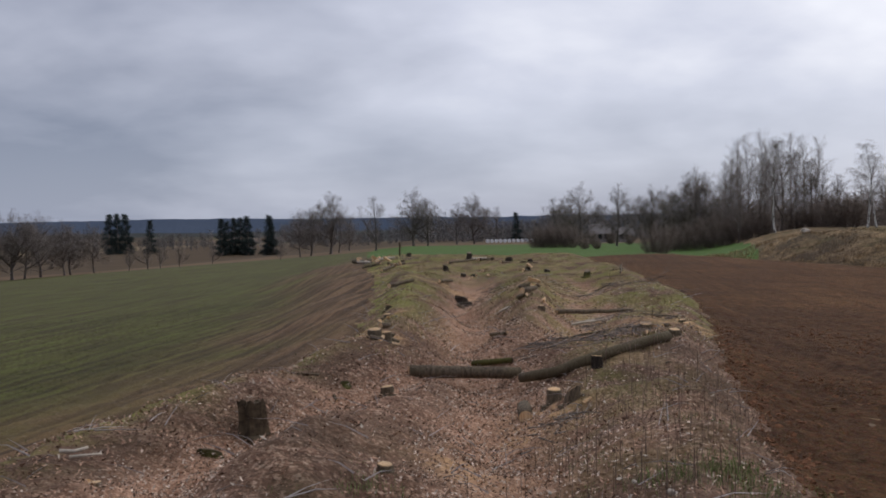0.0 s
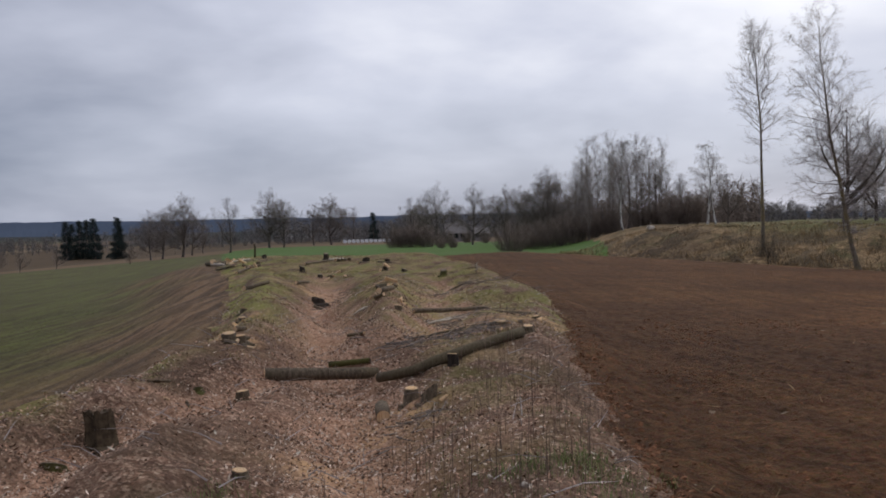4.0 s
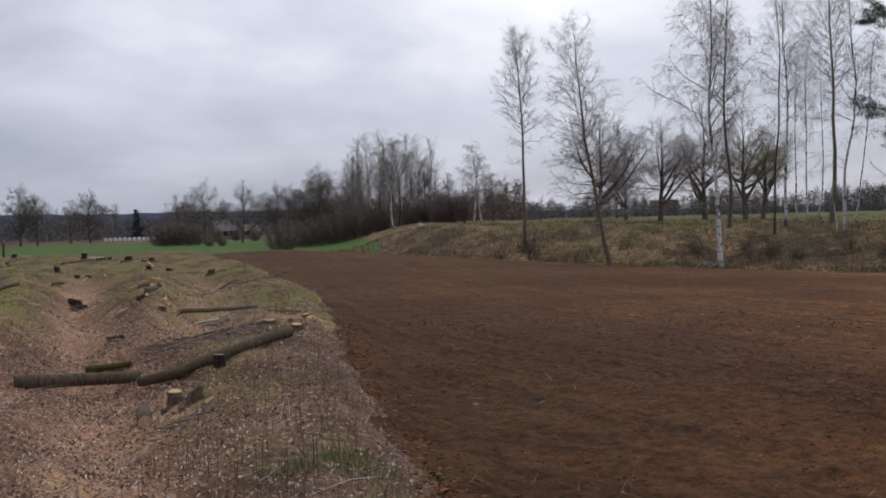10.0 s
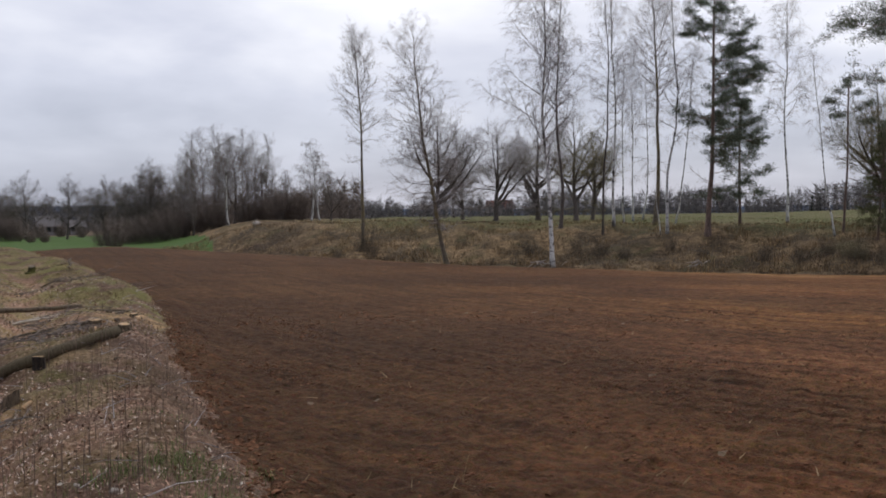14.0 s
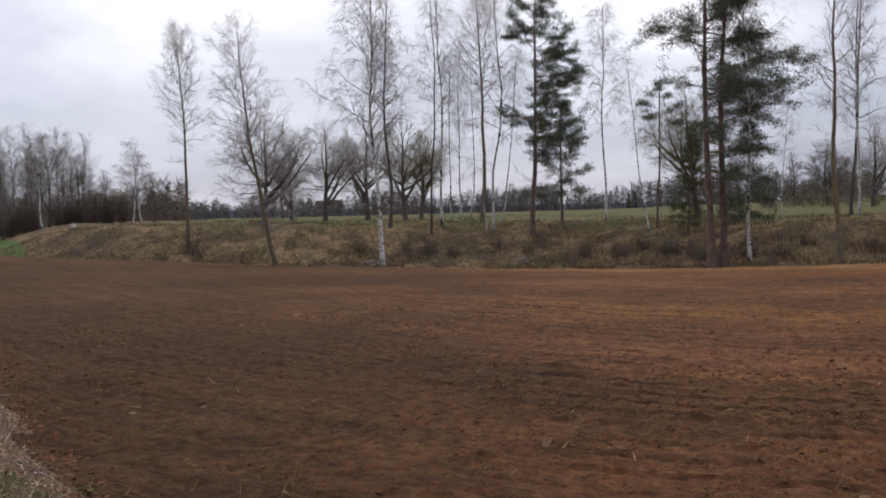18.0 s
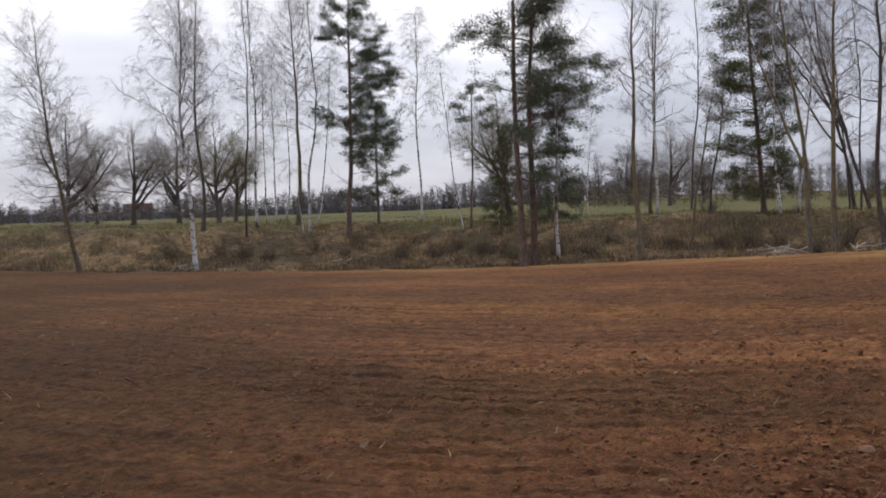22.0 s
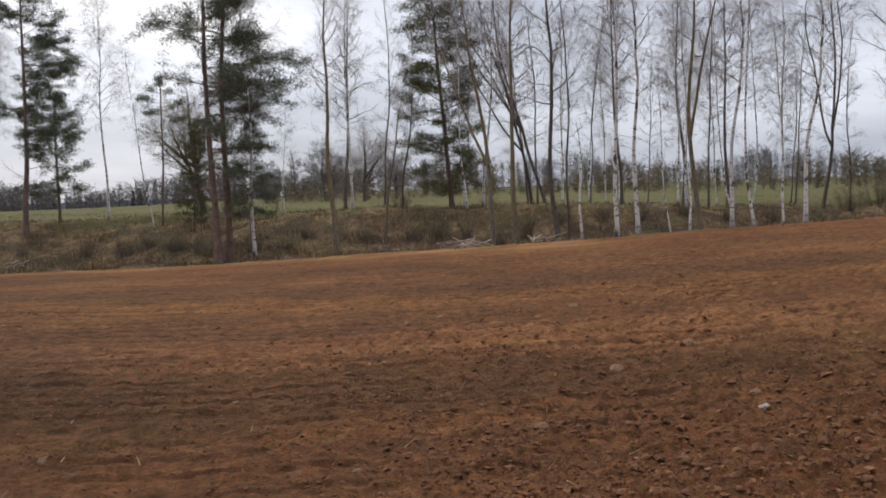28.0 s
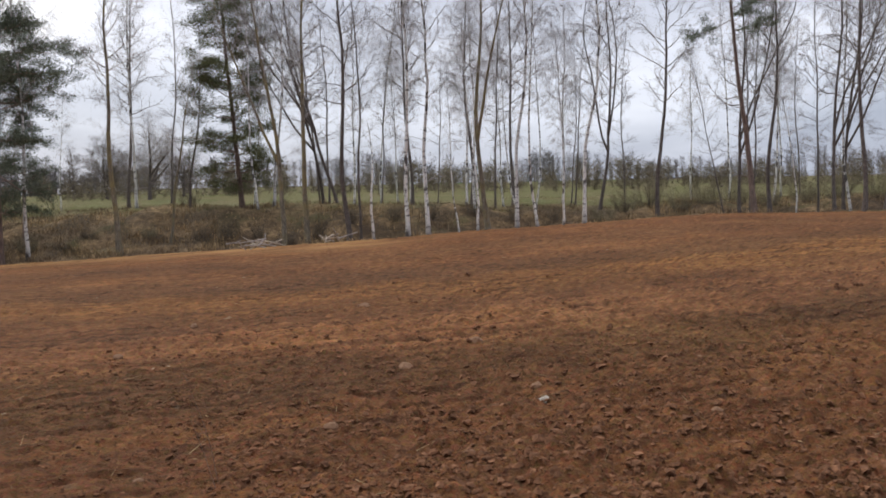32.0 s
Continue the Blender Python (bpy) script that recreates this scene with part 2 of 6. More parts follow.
def litter_material():
    m = Mat("leaf_litter", 0.95, 0.15)
    leaf = m.cells(26.0, m.scaled(1, 1.25, 1, 20))
    leaf2 = m.cells(44.0, m.scaled(1.3, 1, 1, -30))
    base = m.ramp(m.math("MULTIPLY", 1.0, leaf), (0.1, (0.040, 0.022, 0.018)), (0.45, (0.120, 0.068, 0.055)), (0.75, (0.270, 0.165, 0.135)), (0.93, (0.640, 0.500, 0.440)))
    base2 = m.ramp(m.math("MULTIPLY", 1.0, leaf2), (0.2, (0.048, 0.027, 0.022)), (0.65, (0.170, 0.098, 0.078)), (0.92, (0.520, 0.400, 0.340)))
    c = m.mix(0.5, base, base2)
    gather = m.attr("hollow")
    c = m.mix(gather, c, m.mix(0.5, m.mix(1.0, c, (1.7, 1.7, 1.7, 1), "MULTIPLY"), m.mix(m.noise(9.0, 4), (0.36, 0.205, 0.150), (0.56, 0.375, 0.295))))
    earth = m.mix(m.noise(22.0, 5, 0.7), (0.026, 0.018, 0.015), (0.125, 0.080, 0.062))
    c = m.mix(m.math("MULTIPLY", m.ramp(m.noise(0.9, 5, 0.65), (0.40, 0.05), (0.56, 0.8)), m.math("SUBTRACT", 1.0, m.math("MULTIPLY", gather, 0.95))), c, earth)
    # sawdust and fresh chips where the wood was cut
    dust = m.mix(m.noise(16.0, 4), (0.40, 0.235, 0.125), (0.66, 0.46, 0.30))
    c = m.mix(m.math("MULTIPLY", m.attr("sawdust"), m.ramp(m.noise(3.0, 5, 0.7), (0.44, 0.0), (0.58, 0.9))), c, dust)
    straw = m.mix(m.ramp(m.noise(7.0, 6, 0.75), (0.36, 0.0), (0.64, 1.0)), (0.120, 0.092, 0.048), (0.420, 0.330, 0.185))
    moss = m.mix(m.noise(30.0, 4), (0.085, 0.096, 0.024), (0.280, 0.295, 0.090))
    green = m.mix(m.ramp(m.noise(0.8, 4, 0.6), (0.46, 0.0), (0.62, 0.9)), moss, straw)
    c = m.mix(m.math("MULTIPLY", m.attr("moss"), m.ramp(m.noise(1.3, 6, 0.7), (0.42, 0.0), (0.54, 0.9))), c, green)
    m.bumped(m.math("ADD", m.math("MULTIPLY", 0.6, leaf), m.noise(20.0, 4)), 1.0, 0.035)
    c = m.mix(1.0, c, (1.05, 1.0, 0.84, 1), "MULTIPLY")
    return m.done(c, 1.12)


def crop_material():
    m = Mat("young_crop", 0.9, 0.2)
    rows = m.noise(1.0, 2, 0.5, m.scaled(4.2, 0.2, 1, 10))
    grain = m.noise(14.0, 5, 0.7)
    soil = m.mix(grain, (0.088, 0.052, 0.027), (0.250, 0.152, 0.083))
    leaf = m.mix(m.noise(3.0, 4, 0.6), (0.054, 0.062, 0.013), (0.124, 0.132, 0.030))
    f = m.math("MULTIPLY", m.attr("green"), m.ramp(m.math("ADD", m.math("MULTIPLY", rows, 0.6), m.math("MULTIPLY", grain, 0.4)), (0.36, 0.45), (0.55, 1.0)))
    c = m.mix(f, soil, leaf)
    c = m.mix(0.35, c, m.mix(1.0, c, m.ramp(m.noise(0.09, 4), (0.3, 0.55), (0.7, 1.4)), "MULTIPLY"))
    c = m.mix(m.math("MULTIPLY", m.ramp(m.cells(20.0), (0.86, 0.0), (0.95, 0.8)), m.math("SUBTRACT", 1.0, m.attr("green"))), c, (0.30, 0.23, 0.17))
    c = m.mix(0.75, c, m.mix(1.0, c, m.ramp(rows, (0.36, 0.45), (0.5, 1.0), (0.62, 1.55)), "MULTIPLY"))
    m.bumped(m.math("ADD", grain, m.math("MULTIPLY", rows, 1.5)), 0.9, 0.05)
    return m.done(c, 0.74)


def meadow_material():
    m = Mat("dry_grass_bank", 0.95, 0.1)
    tuft = m.noise(3.5, 6, 0.75)
    straw = m.mix(m.ramp(tuft, (0.36, 0.0), (0.64, 1.0)), (0.090, 0.060, 0.034), (0.400, 0.275, 0.150))
    brown = m.mix(m.ramp(m.noise(6.0, 5, 0.7), (0.36, 0.0), (0.64, 1.0)), (0.040, 0.030, 0.020), (0.165, 0.120, 0.070))
    c = m.mix(m.ramp(m.noise(0.42, 5, 0.68), (0.45, 0.0), (0.56, 1.0)), brown, straw)
    olive = m.mix(m.noise(4.0, 4), (0.055, 0.056, 0.024), (0.150, 0.140, 0.062))
    c = m.mix(m.ramp(m.noise(0.33, 5, 0.7, warp=0.4), (0.54, 0.0), (0.66, 0.75)), c, olive)
    lawn = m.mix(m.noise(0.5, 6, 0.75), (0.064, 0.074, 0.027), (0.178, 0.172, 0.070))
    lawn = m.mix(m.ramp(m.noise(0.16, 5, 0.68, warp=0.5), (0.47, 0.0), (0.60, 0.75)), lawn, m.mix(tuft, (0.085, 0.068, 0.036), (0.260, 0.205, 0.110)))
    c = m.mix(m.math("MULTIPLY", m.attr("green"), m.ramp(m.noise(0.20, 4), (0.25, 0.60), (0.5, 1.0))), c, lawn)
    # dark litter and weeds at the bank's foot, its shade painted in with them
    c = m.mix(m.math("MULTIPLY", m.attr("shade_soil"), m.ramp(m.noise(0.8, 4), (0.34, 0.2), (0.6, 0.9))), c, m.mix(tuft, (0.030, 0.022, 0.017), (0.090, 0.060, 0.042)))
    m.bumped(tuft, 1.0, 0.14)
    return m.done(c, 1.08)


def green_material():
    m = Mat("winter_crop", 0.9, 0.2)
    c = m.mix(m.noise(0.6, 5, 0.65), (0.050, 0.118, 0.010), (0.088, 0.180, 0.017))
    c = m.mix(m.ramp(m.noise(0.05, 4), (0.3, 0.0), (0.75, 0.6)), c, (0.12, 0.17, 0.045))
    m.bumped(m.noise(6.0, 4), 0.7, 0.06)
    return m.done(c, 0.74)


def far_material():
    m = Mat("far_fields", 0.95, 0.1)
    patch = m.cells(0.008, m.scaled(1.0, 0.55, 1.0, 18))
    c = m.ramp(m.math("MULTIPLY", 1.0, patch), (0.2, (0.085, 0.058, 0.034)), (0.4, (0.140, 0.092, 0.055)), (0.55, (0.175, 0.130, 0.078)), (0.66, (0.090, 0.105, 0.034)), (0.8, (0.110, 0.072, 0.044)))
    c.node.color_ramp.interpolation = "CONSTANT"
    c = m.mix(0.5, c, m.mix(1.0, c, m.ramp(m.noise(0.12, 5, 0.7), (0.3, 0.55), (0.7, 1.4)), "MULTIPLY"))
    c = m.mix(m.attr("patch"), c, m.mix(m.noise(0.2, 4), (0.050, 0.135, 0.040), (0.080, 0.180, 0.055)))
    c = m.mix(m.attr("wood"), c, m.mix(m.noise(0.03, 4), (0.016, 0.021, 0.020), (0.040, 0.042, 0.038)))
    return m.done(c, 1.0)


def bark(name, dark, pale, scale=6.0, stretch=0.25, moss=None):
    m = Mat(name, 0.9, 0.2)
    v = m.scaled(1, 1, stretch)
    g = m.noise(scale * 3, 5, 0.7, v)
    c = m.mix(m.ramp(g, (0.35, 0.0), (0.65, 1.0)), dark, pale)
    if moss:
        c = m.mix(m.ramp(m.noise(1.1, 4), (0.46, 0.0), (0.62, 0.75)), c, moss)
    c = m.mix(0.3, c, m.mix(1.0, c, m.ramp(m.random(), (0.0, 0.55), (1.0, 1.35)), "MULTIPLY"))
    m.bumped(g, 0.9, 0.03)
    return m.done(c)


def birch_bark():
    m = Mat("birch_bark", 0.75, 0.3)
    ring = m.noise(3.0, 4, 0.6, m.scaled(0.8, 0.8, 3.2))
    blotch = m.noise(1.9, 4, 0.62, m.scaled(2.2, 2.2, 1.0))
    white = m.mix(m.noise(2.0, 3), (0.76, 0.73, 0.68), (0.88, 0.86, 0.82))
    dark = m.mix(m.noise(9.0, 3), (0.035, 0.029, 0.025), (0.130, 0.108, 0.092))
    c = m.mix(m.ramp(ring, (0.55, 0.0), (0.60, 0.85)), white, dark)
    c = m.mix(m.ramp(blotch, (0.545, 0.0), (0.58, 0.92)), c, dark)
    c = m.mix(0.45, c, m.mix(1.0, c, m.ramp(m.random(), (0.0, 0.7), (1.0, 1.1)), "MULTIPLY"))
    # rough dark butt, and a brown upper stem
    c = m.mix(m.ramp(m.math("ADD", m.z(), m.math("MULTIPLY", m.noise(4.0, 3), 0.8)), (0.35, 0.85), (1.1, 0.0)), c, (0.075, 0.060, 0.050))
    n = m.t.nodes.new("ShaderNodeMapRange")
    n.inputs["From Min"].default_value, n.inputs["From Max"].default_value = 7.5, 16.0
    n.inputs["To Max"].default_value = 0.8
    m.t.links.new(m.z(), n.inputs["Value"])
    c = m.mix(n.outputs[0], c, (0.20, 0.165, 0.145))
    m.bumped(ring, 0.5, 0.02)
    return m.done(c)


def plain(name, a, b, scale=8.0, rough=0.85, spec=0.2, island=0.0, detail=4):
    m = Mat(name, rough, spec)
    g = m.noise(scale, detail, 0.65)
    c = m.mix(m.ramp(g, (0.3, 0.0), (0.7, 1.0)), a, b)
    if island:
        c = m.mix(island, c, m.mix(1.0, c, m.ramp(m.island(), (0.0, 0.22), (0.65, 0.9), (1.0, 2.2)), "MULTIPLY"))
    m.bumped(g, 0.4, 0.01)
    return m.done(c)


def cut_wood():
    m = Mat("fresh_cut_wood", 0.8, 0.25)
    rings = m.t.nodes.new("ShaderNodeTexWave")
    rings.wave_type, rings.rings_direction = "RINGS", "Z"
    rings.inputs["Scale"].default_value, rings.inputs["Distortion"].default_value = 14.0, 1.5
    m.t.links.new(m.tc.outputs["Object"], rings.inputs[0])
    c = m.mix(rings.outputs["Fac"], (0.58, 0.34, 0.16), (0.76, 0.53, 0.30))
    c = m.mix(m.ramp(m.noise(9.0, 4), (0.4, 0.0), (0.7, 0.6)), c, (0.62, 0.50, 0.36))
    c = m.mix(0.5, c, m.mix(1.0, c, m.ramp(m.random(), (0.0, 0.55), (1.0, 1.25)), "MULTIPLY"))
    return m.done(c)


SOIL, LITTER, CROP, MEADOW, GREEN, FAR = soil_material(), litter_material(), crop_material(), meadow_material(), green_material(), far_material()
BIRCH = birch_bark()
ASPEN = bark("aspen_bark", (0.120, 0.100, 0.075), (0.320, 0.270, 0.200), 5.0, 0.3, (0.29, 0.23, 0.095))
ALDER = bark("alder_bark", (0.075, 0.062, 0.055), (0.225, 0.188, 0.165), 7.0)
PINE_BARK = bark("pine_bark", (0.120, 0.090, 0.076), (0.330, 0.235, 0.190), 4.0, 0.3)
LOG_BARK = bark("log_bark", (0.072, 0.054, 0.038), (0.225, 0.172, 0.118), 10.0, 0.3, (0.125, 0.100, 0.056))
TWIG = plain("birch_twigs", (0.270, 0.232, 0.215), (0.480, 0.440, 0.420), 3.0, 0.9, 0.1, 0.3)
TWIG_DARK = plain("dark_twigs", (0.125, 0.103, 0.090), (0.270, 0.232, 0.205), 3.0, 0.9, 0.1, 0.3)
TWIG_GREEN = plain("budding_twigs", (0.160, 0.138, 0.085), (0.300, 0.260, 0.160), 3.0, 0.9, 0.1, 0.3)
BRUSH = plain("dark_brush", (0.085, 0.066, 0.045), (0.210, 0.168, 0.115), 3.0, 0.9, 0.1, 0.4)
OLIVE_NEEDLES = plain("olive_needles", (0.085, 0.094, 0.042), (0.190, 0.200, 0.095), 4.0, 0.8, 0.2, 0.5)
NEEDLES = plain("pine_needles", (0.080, 0.100, 0.068), (0.185, 0.212, 0.140), 4.0, 0.75, 0.25, 0.5)
SPRUCE = plain("spruce_needles", (0.030, 0.043, 0.040), (0.062, 0.080, 0.070), 4.0, 0.8, 0.2, 0.4)
CUT = cut_wood()
TWIG_WARM = plain("brown_twigs", (0.130, 0.102, 0.084), (0.240, 0.190, 0.158), 3.0, 0.9, 0.1, 0.3)
GREY_CUT = plain("greyed_cut_wood", (0.10, 0.078, 0.055), (0.30, 0.245, 0.175), 18.0, 0.9, 0.15)

LEAF = plain("dead_leaves", (0.130, 0.072, 0.046), (0.420, 0.268, 0.185), 60.0, 0.85, 0.2, 0.85)
PALE_LEAF = plain("bleached_leaves", (0.42, 0.310, 0.235), (0.78, 0.650, 0.530), 60.0, 0.85, 0.2, 0.4)
CLOD = plain("soil_clods", (0.100, 0.050, 0.030), (0.260, 0.125, 0.066), 30.0, 0.95, 0.1, 0.35)
STRAW = plain("dry_grass_blades", (0.190, 0.130, 0.070), (0.460, 0.325, 0.180), 5.0, 0.9, 0.15, 0.7)
BRACKEN = plain("dead_brown_weeds", (0.125, 0.092, 0.060), (0.330, 0.240, 0.155), 5.0, 0.9, 0.1, 0.6)
STEM = plain("weed_stems", (0.150, 0.105, 0.080), (0.310, 0.225, 0.170), 5.0, 0.9, 0.1, 0.5)
GRASS = plain("fresh_grass_blades", (0.095, 0.140, 0.036), (0.220, 0.295, 0.095), 6.0, 0.8, 0.25, 0.5)
MOSSY = plain("olive_moss_blades", (0.135, 0.120, 0.052), (0.320, 0.280, 0.130), 4.0, 0.9, 0.1, 0.6)
PALE_WOOD = plain("barkless_wood", (0.36, 0.30, 0.235), (0.66, 0.585, 0.485), 12.0, 0.8, 0.25)
OLD_WOOD = plain("weathered_stump_wood", (0.030, 0.022, 0.014), (0.120, 0.090, 0.058), 16.0, 0.95, 0.1)
MOSS_BARK = bark("mossy_bark", (0.035, 0.030, 0.016), (0.115, 0.105, 0.045), 12.0, 0.6, (0.135, 0.130, 0.030))
DARK_BARK = bark("dark_stump_bark", (0.022, 0.018, 0.015), (0.085, 0.065, 0.050), 12.0, 0.4)
STONE = plain("pale_field_stone", (0.30, 0.26, 0.21), (0.54, 0.48, 0.41), 9.0, 0.85, 0.3)
BROWN_STONE = plain("brown_field_stone", (0.16, 0.085, 0.050), (0.34, 0.20, 0.12), 9.0, 0.9, 0.2)
WRAP = plain("white_bale_wrap", (0.84, 0.85, 0.86), (0.90, 0.91, 0.92), 2.0, 0.4, 0.5)
PLASTER = plain("grey_plaster", (0.22, 0.20, 0.19), (0.32, 0.30, 0.285), 1.5)
ROOF = plain("grey_roof_sheet", (0.13, 0.115, 0.11), (0.20, 0.18, 0.175), 1.2, 0.7)
RED_ROOF = plain("red_roof_tiles", (0.15, 0.055, 0.04), (0.22, 0.085, 0.06), 1.5)
DARK_GLASS = plain("dark_window_glass", (0.02, 0.022, 0.025), (0.035, 0.037, 0.04), 1.0, 0.15, 0.5)

# twigs of the far woods, greyed in the colour to stand for haze
WOOD_HAZE = plain("hazy_wood_twigs", (0.104, 0.098, 0.098), (0.190, 0.172, 0.162), 0.05, 0.95, 0.05, 0.4)

HEDGE = plain("hedge_twigs", (0.110, 0.092, 0.062), (0.205, 0.172, 0.118), 0.08, 0.95, 0.05, 0.4)
TWIG_MID = plain("grey_brown_twigs", (0.190, 0.158, 0.138), (0.350, 0.300, 0.265), 3.0, 0.9, 0.1, 0.3)

CROP_BLADE = plain("crop_blades", (0.045, 0.060, 0.018), (0.105, 0.122, 0.045), 6.0, 0.85, 0.2, 0.5)

# ---------------------------------------------------------------- terrain
# -- terrain --
def value_noise(x, y, seed=0):
    """Smooth noise in -1..1 on a unit lattice, for arrays."""
    xi, yi = np.floor(x), np.floor(y)
    fx, fy = x - xi, y - yi
    fx, fy = fx * fx * (3 - 2 * fx), fy * fy * (3 - 2 * fy)

    def cell(i, j):
        s = np.sin(i * 127.1 + j * 311.7 + seed * 74.7) * 43758.5453
        return (s - np.floor(s)) * 2 - 1

    a, b, c, d = cell(xi, yi), cell(xi + 1, yi), cell(xi, yi + 1), cell(xi + 1, yi + 1)
    return (a * (1 - fx) + b * fx) * (1 - fy) + (c * (1 - fx) + d * fx) * fy


def fractal(x, y, scale, octaves=3, seed=0):
    total, gain = 0, 1.0
    for k in range(octaves):
        total = total + gain * value_noise(x / scale + 17.3 * k, y / scale - 9.1 * k, seed + k)
        scale, gain = scale * 0.5, gain * 0.5
    return total


def step(a, b, v):
    t = np.clip((v - a) / (b - a), 0, 1)
    return t * t * (3 - 2 * t)


def bump(v, centre, width):
    return np.exp(-((v - centre) / width) ** 2)


def left_edge(y):
    """Where the felled strip meets the crop field."""
    return np.interp(y, (-20, 5, 7.8, 8.6, 10, 11, 12.3, 13.8, 15.8, 20.6, 30, 46, 60), (-5.5, -4.3, -3.5, -3.25, -2.8, -2.4, -2.0, -1.55, -1.45, -1.6, -2.05, -3.8, -6.0))


def right_edge(y):
    """Where the felled strip meets the ploughed field."""
    return np.interp(y, (-20, 0, 4, 6.9, 9.2, 11, 14.4, 17.4, 21.4, 25.7, 33.7, 45, 60), (-2.5, 0.6, 1.7, 2.4, 2.9, 3.15, 3.9, 4.75, 5.4, 5.75, 6.25, 6.6, 6.6))


def far_edge(az):
    """How far out the ploughed field ends, by bearing in degrees."""
    return np.interp(az, (0, 7, 12, 16, 20, 26, 32, 38, 46, 57, 69, 77, 86, 95, 110, 140), (50, 53, 66, 66, 62, 56, 50.5, 50, 48, 43.5, 38, 36.5, 41, 44, 46, 48))


def across(x, y):
    """Counts the lines in which the field was worked; they bend round the camera's end of it."""
    ys = np.arange(-60.0, 80.0, 0.5)
    slope = np.interp(ys, (-6, 0, 4, 9, 15, 25), (-0.80, -0.75, -0.5, -0.22, 0.02, 0.14))
    return x - np.interp(y, ys, np.cumsum(slope) * 0.5)


def hollows(x, y):
    """1 in the hollows of the old ditches, where leaves gather, 0 outside."""
    wind = 0.25 * value_noise(y / 3.1, y * 0 + 2.0, 8)
    a = bump(x - wind, np.interp(y, (5, 8.2, 10.7, 15.4, 21.9, 27.6, 34), (0.25, 0.33, 0.44, 0.43, 0.37, 0.71, 0.9)), 0.62) * step(33, 26, y)
    b = bump(x - wind, np.interp(y, (7, 8.8, 10.5, 12.5), (-1.98, -1.45, -0.88, 0.1)), 0.5) * step(13.5, 11.5, y)
    c = bump(x - wind, np.interp(y, (13, 15.3, 18.1, 21.4, 26.9), (1.7, 2.1, 2.55, 3.05, 3.9)), 0.6) * step(11.5, 14, y) * step(31, 27, y)
    return a, b, c


def height(x, y):
    x, y = np.asarray(x, float), np.asarray(y, float)
    d = np.hypot(x, y)
    az = np.degrees(np.arctan2(x, y))
    xl, xr = left_edge(y), right_edge(y)
    # ploughed field: climbs to the east, sinks towards the north-east
    def tilled(u, v):
        u, v = np.clip(u, 0, 70), np.clip(v, -4, 60)
        return -0.30 + 0.0165 * np.minimum(u, 30) + 0.008 * np.maximum(u - 30, 0) - 0.00105 * u * v - 0.45 * np.exp(-((u - 35) ** 2 + (v - 28) ** 2) / 290) - 0.2 * step(34, 44, u) * step(12, 2, v)

    plough = tilled(x, y) + 0.5 * np.exp(-((x - 12) ** 2 + (y - 66) ** 2) / 450)
    # crop field: falls away to the north-west
    crop = -0.42 - 0.0595 * np.clip(-x, -20, 400) - 0.0120 * np.clip(y, -50, 400)
    crop = np.maximum(crop, -7.6) + 0.38 * np.exp(-np.clip(xl - x, 0, 60) / 6.0)
    # felled strip: low banks, and the hollows of an old ditch between them
    inside = (x - xl) / np.maximum(xr - xl, 0.1)
    ditch, ditch_w, ditch_e = hollows(x, y)
    strip = 0.12 - (0.36 + 0.12 * step(12, 16, y)) * ditch - 0.28 * ditch_w - 0.30 * ditch_e + 0.10 * bump(x, 2.1, 0.8) * bump(y, 8.5, 4)
    wind = 0.2 * value_noise(y / 2.3, y * 0 + 5.0, 12)
    rib = np.interp(y, (13, 13.9, 15.4, 16.8, 21.3, 28.6), (0.75, 0.9, 1.25, 1.5, 2.0, 2.5))
    strip = strip + 0.24 * bump(x - wind, rib, 0.42) * step(12.7, 13.5, y) * step(31, 26, y)
    strip = strip + 0.20 * bump(x - wind, xl + 0.85, 0.55) * step(11, 14, y) * step(34, 26, y)
    strip = strip + 0.16 * bump(x - wind, np.interp(y, (6, 7, 9.1, 11.85), (-1.2, -1.15, -0.75, 0.0)), 0.42) * step(5, 7, y) * step(12.4, 11.2, y)
    strip = strip + 0.13 * fractal(x, y, 3.1, 4, 5) * step(3, 9, y) - 0.30 * step(0.14, -0.03, inside) - 0.26 * step(0.90, 1.03, inside)
    strip = strip - 0.05 * np.clip(y - 48, 0, 30)
    # behind the ploughed field a bank climbs to the meadow
    fe = far_edge(az)
    low = tilled(fe * np.sin(np.radians(az)), fe * np.cos(np.radians(az)))
    rise = step(0, 13, d - fe)
    hollow = -0.7 * bump(d - fe, 4.5, 3.2) * step(62, 72, az) * step(112, 100, az)
    top = np.interp(az, (10, 16, 20, 30, 45, 60, 80, 100), (-1.2, -0.6, 0.55, 0.75, 0.7, 0.75, 0.55, 0.5))
    meadow = low + (top - low) * rise + hollow + 0.16 * rise * fractal(x, y, 7.0, 3, 9) + 0.30 * step(0.5, 3, d - fe) * step(18, 9, d - fe) * fractal(x, y, 3.6, 3, 3)
    meadow = meadow + np.interp(az, (15, 50, 65, 110), (-0.012, -0.004, 0.008, 0.008)) * np.clip(d - 110, 0, 400)
    # green field beyond the end of the strip
    green = -0.6 - 0.0122 * np.clip(y, 0, 420)
    east = step(0, 1.2, x - xr)                    # 0 on the strip, 1 on the plough
    west = step(0, 1, (xl - x) / (1.4 + 0.1 * np.clip(y - 10, 0, 40)))
    z = strip * (1 - east) * (1 - west) + plough * east + crop * west
    north = np.where(x > xr, step(0, 14, d - fe) * step(19, 14, az), step(49, 66, y)) * (y > 0)
    z = z * (1 - north) + np.where(x < -4, np.minimum(crop, green), green) * north
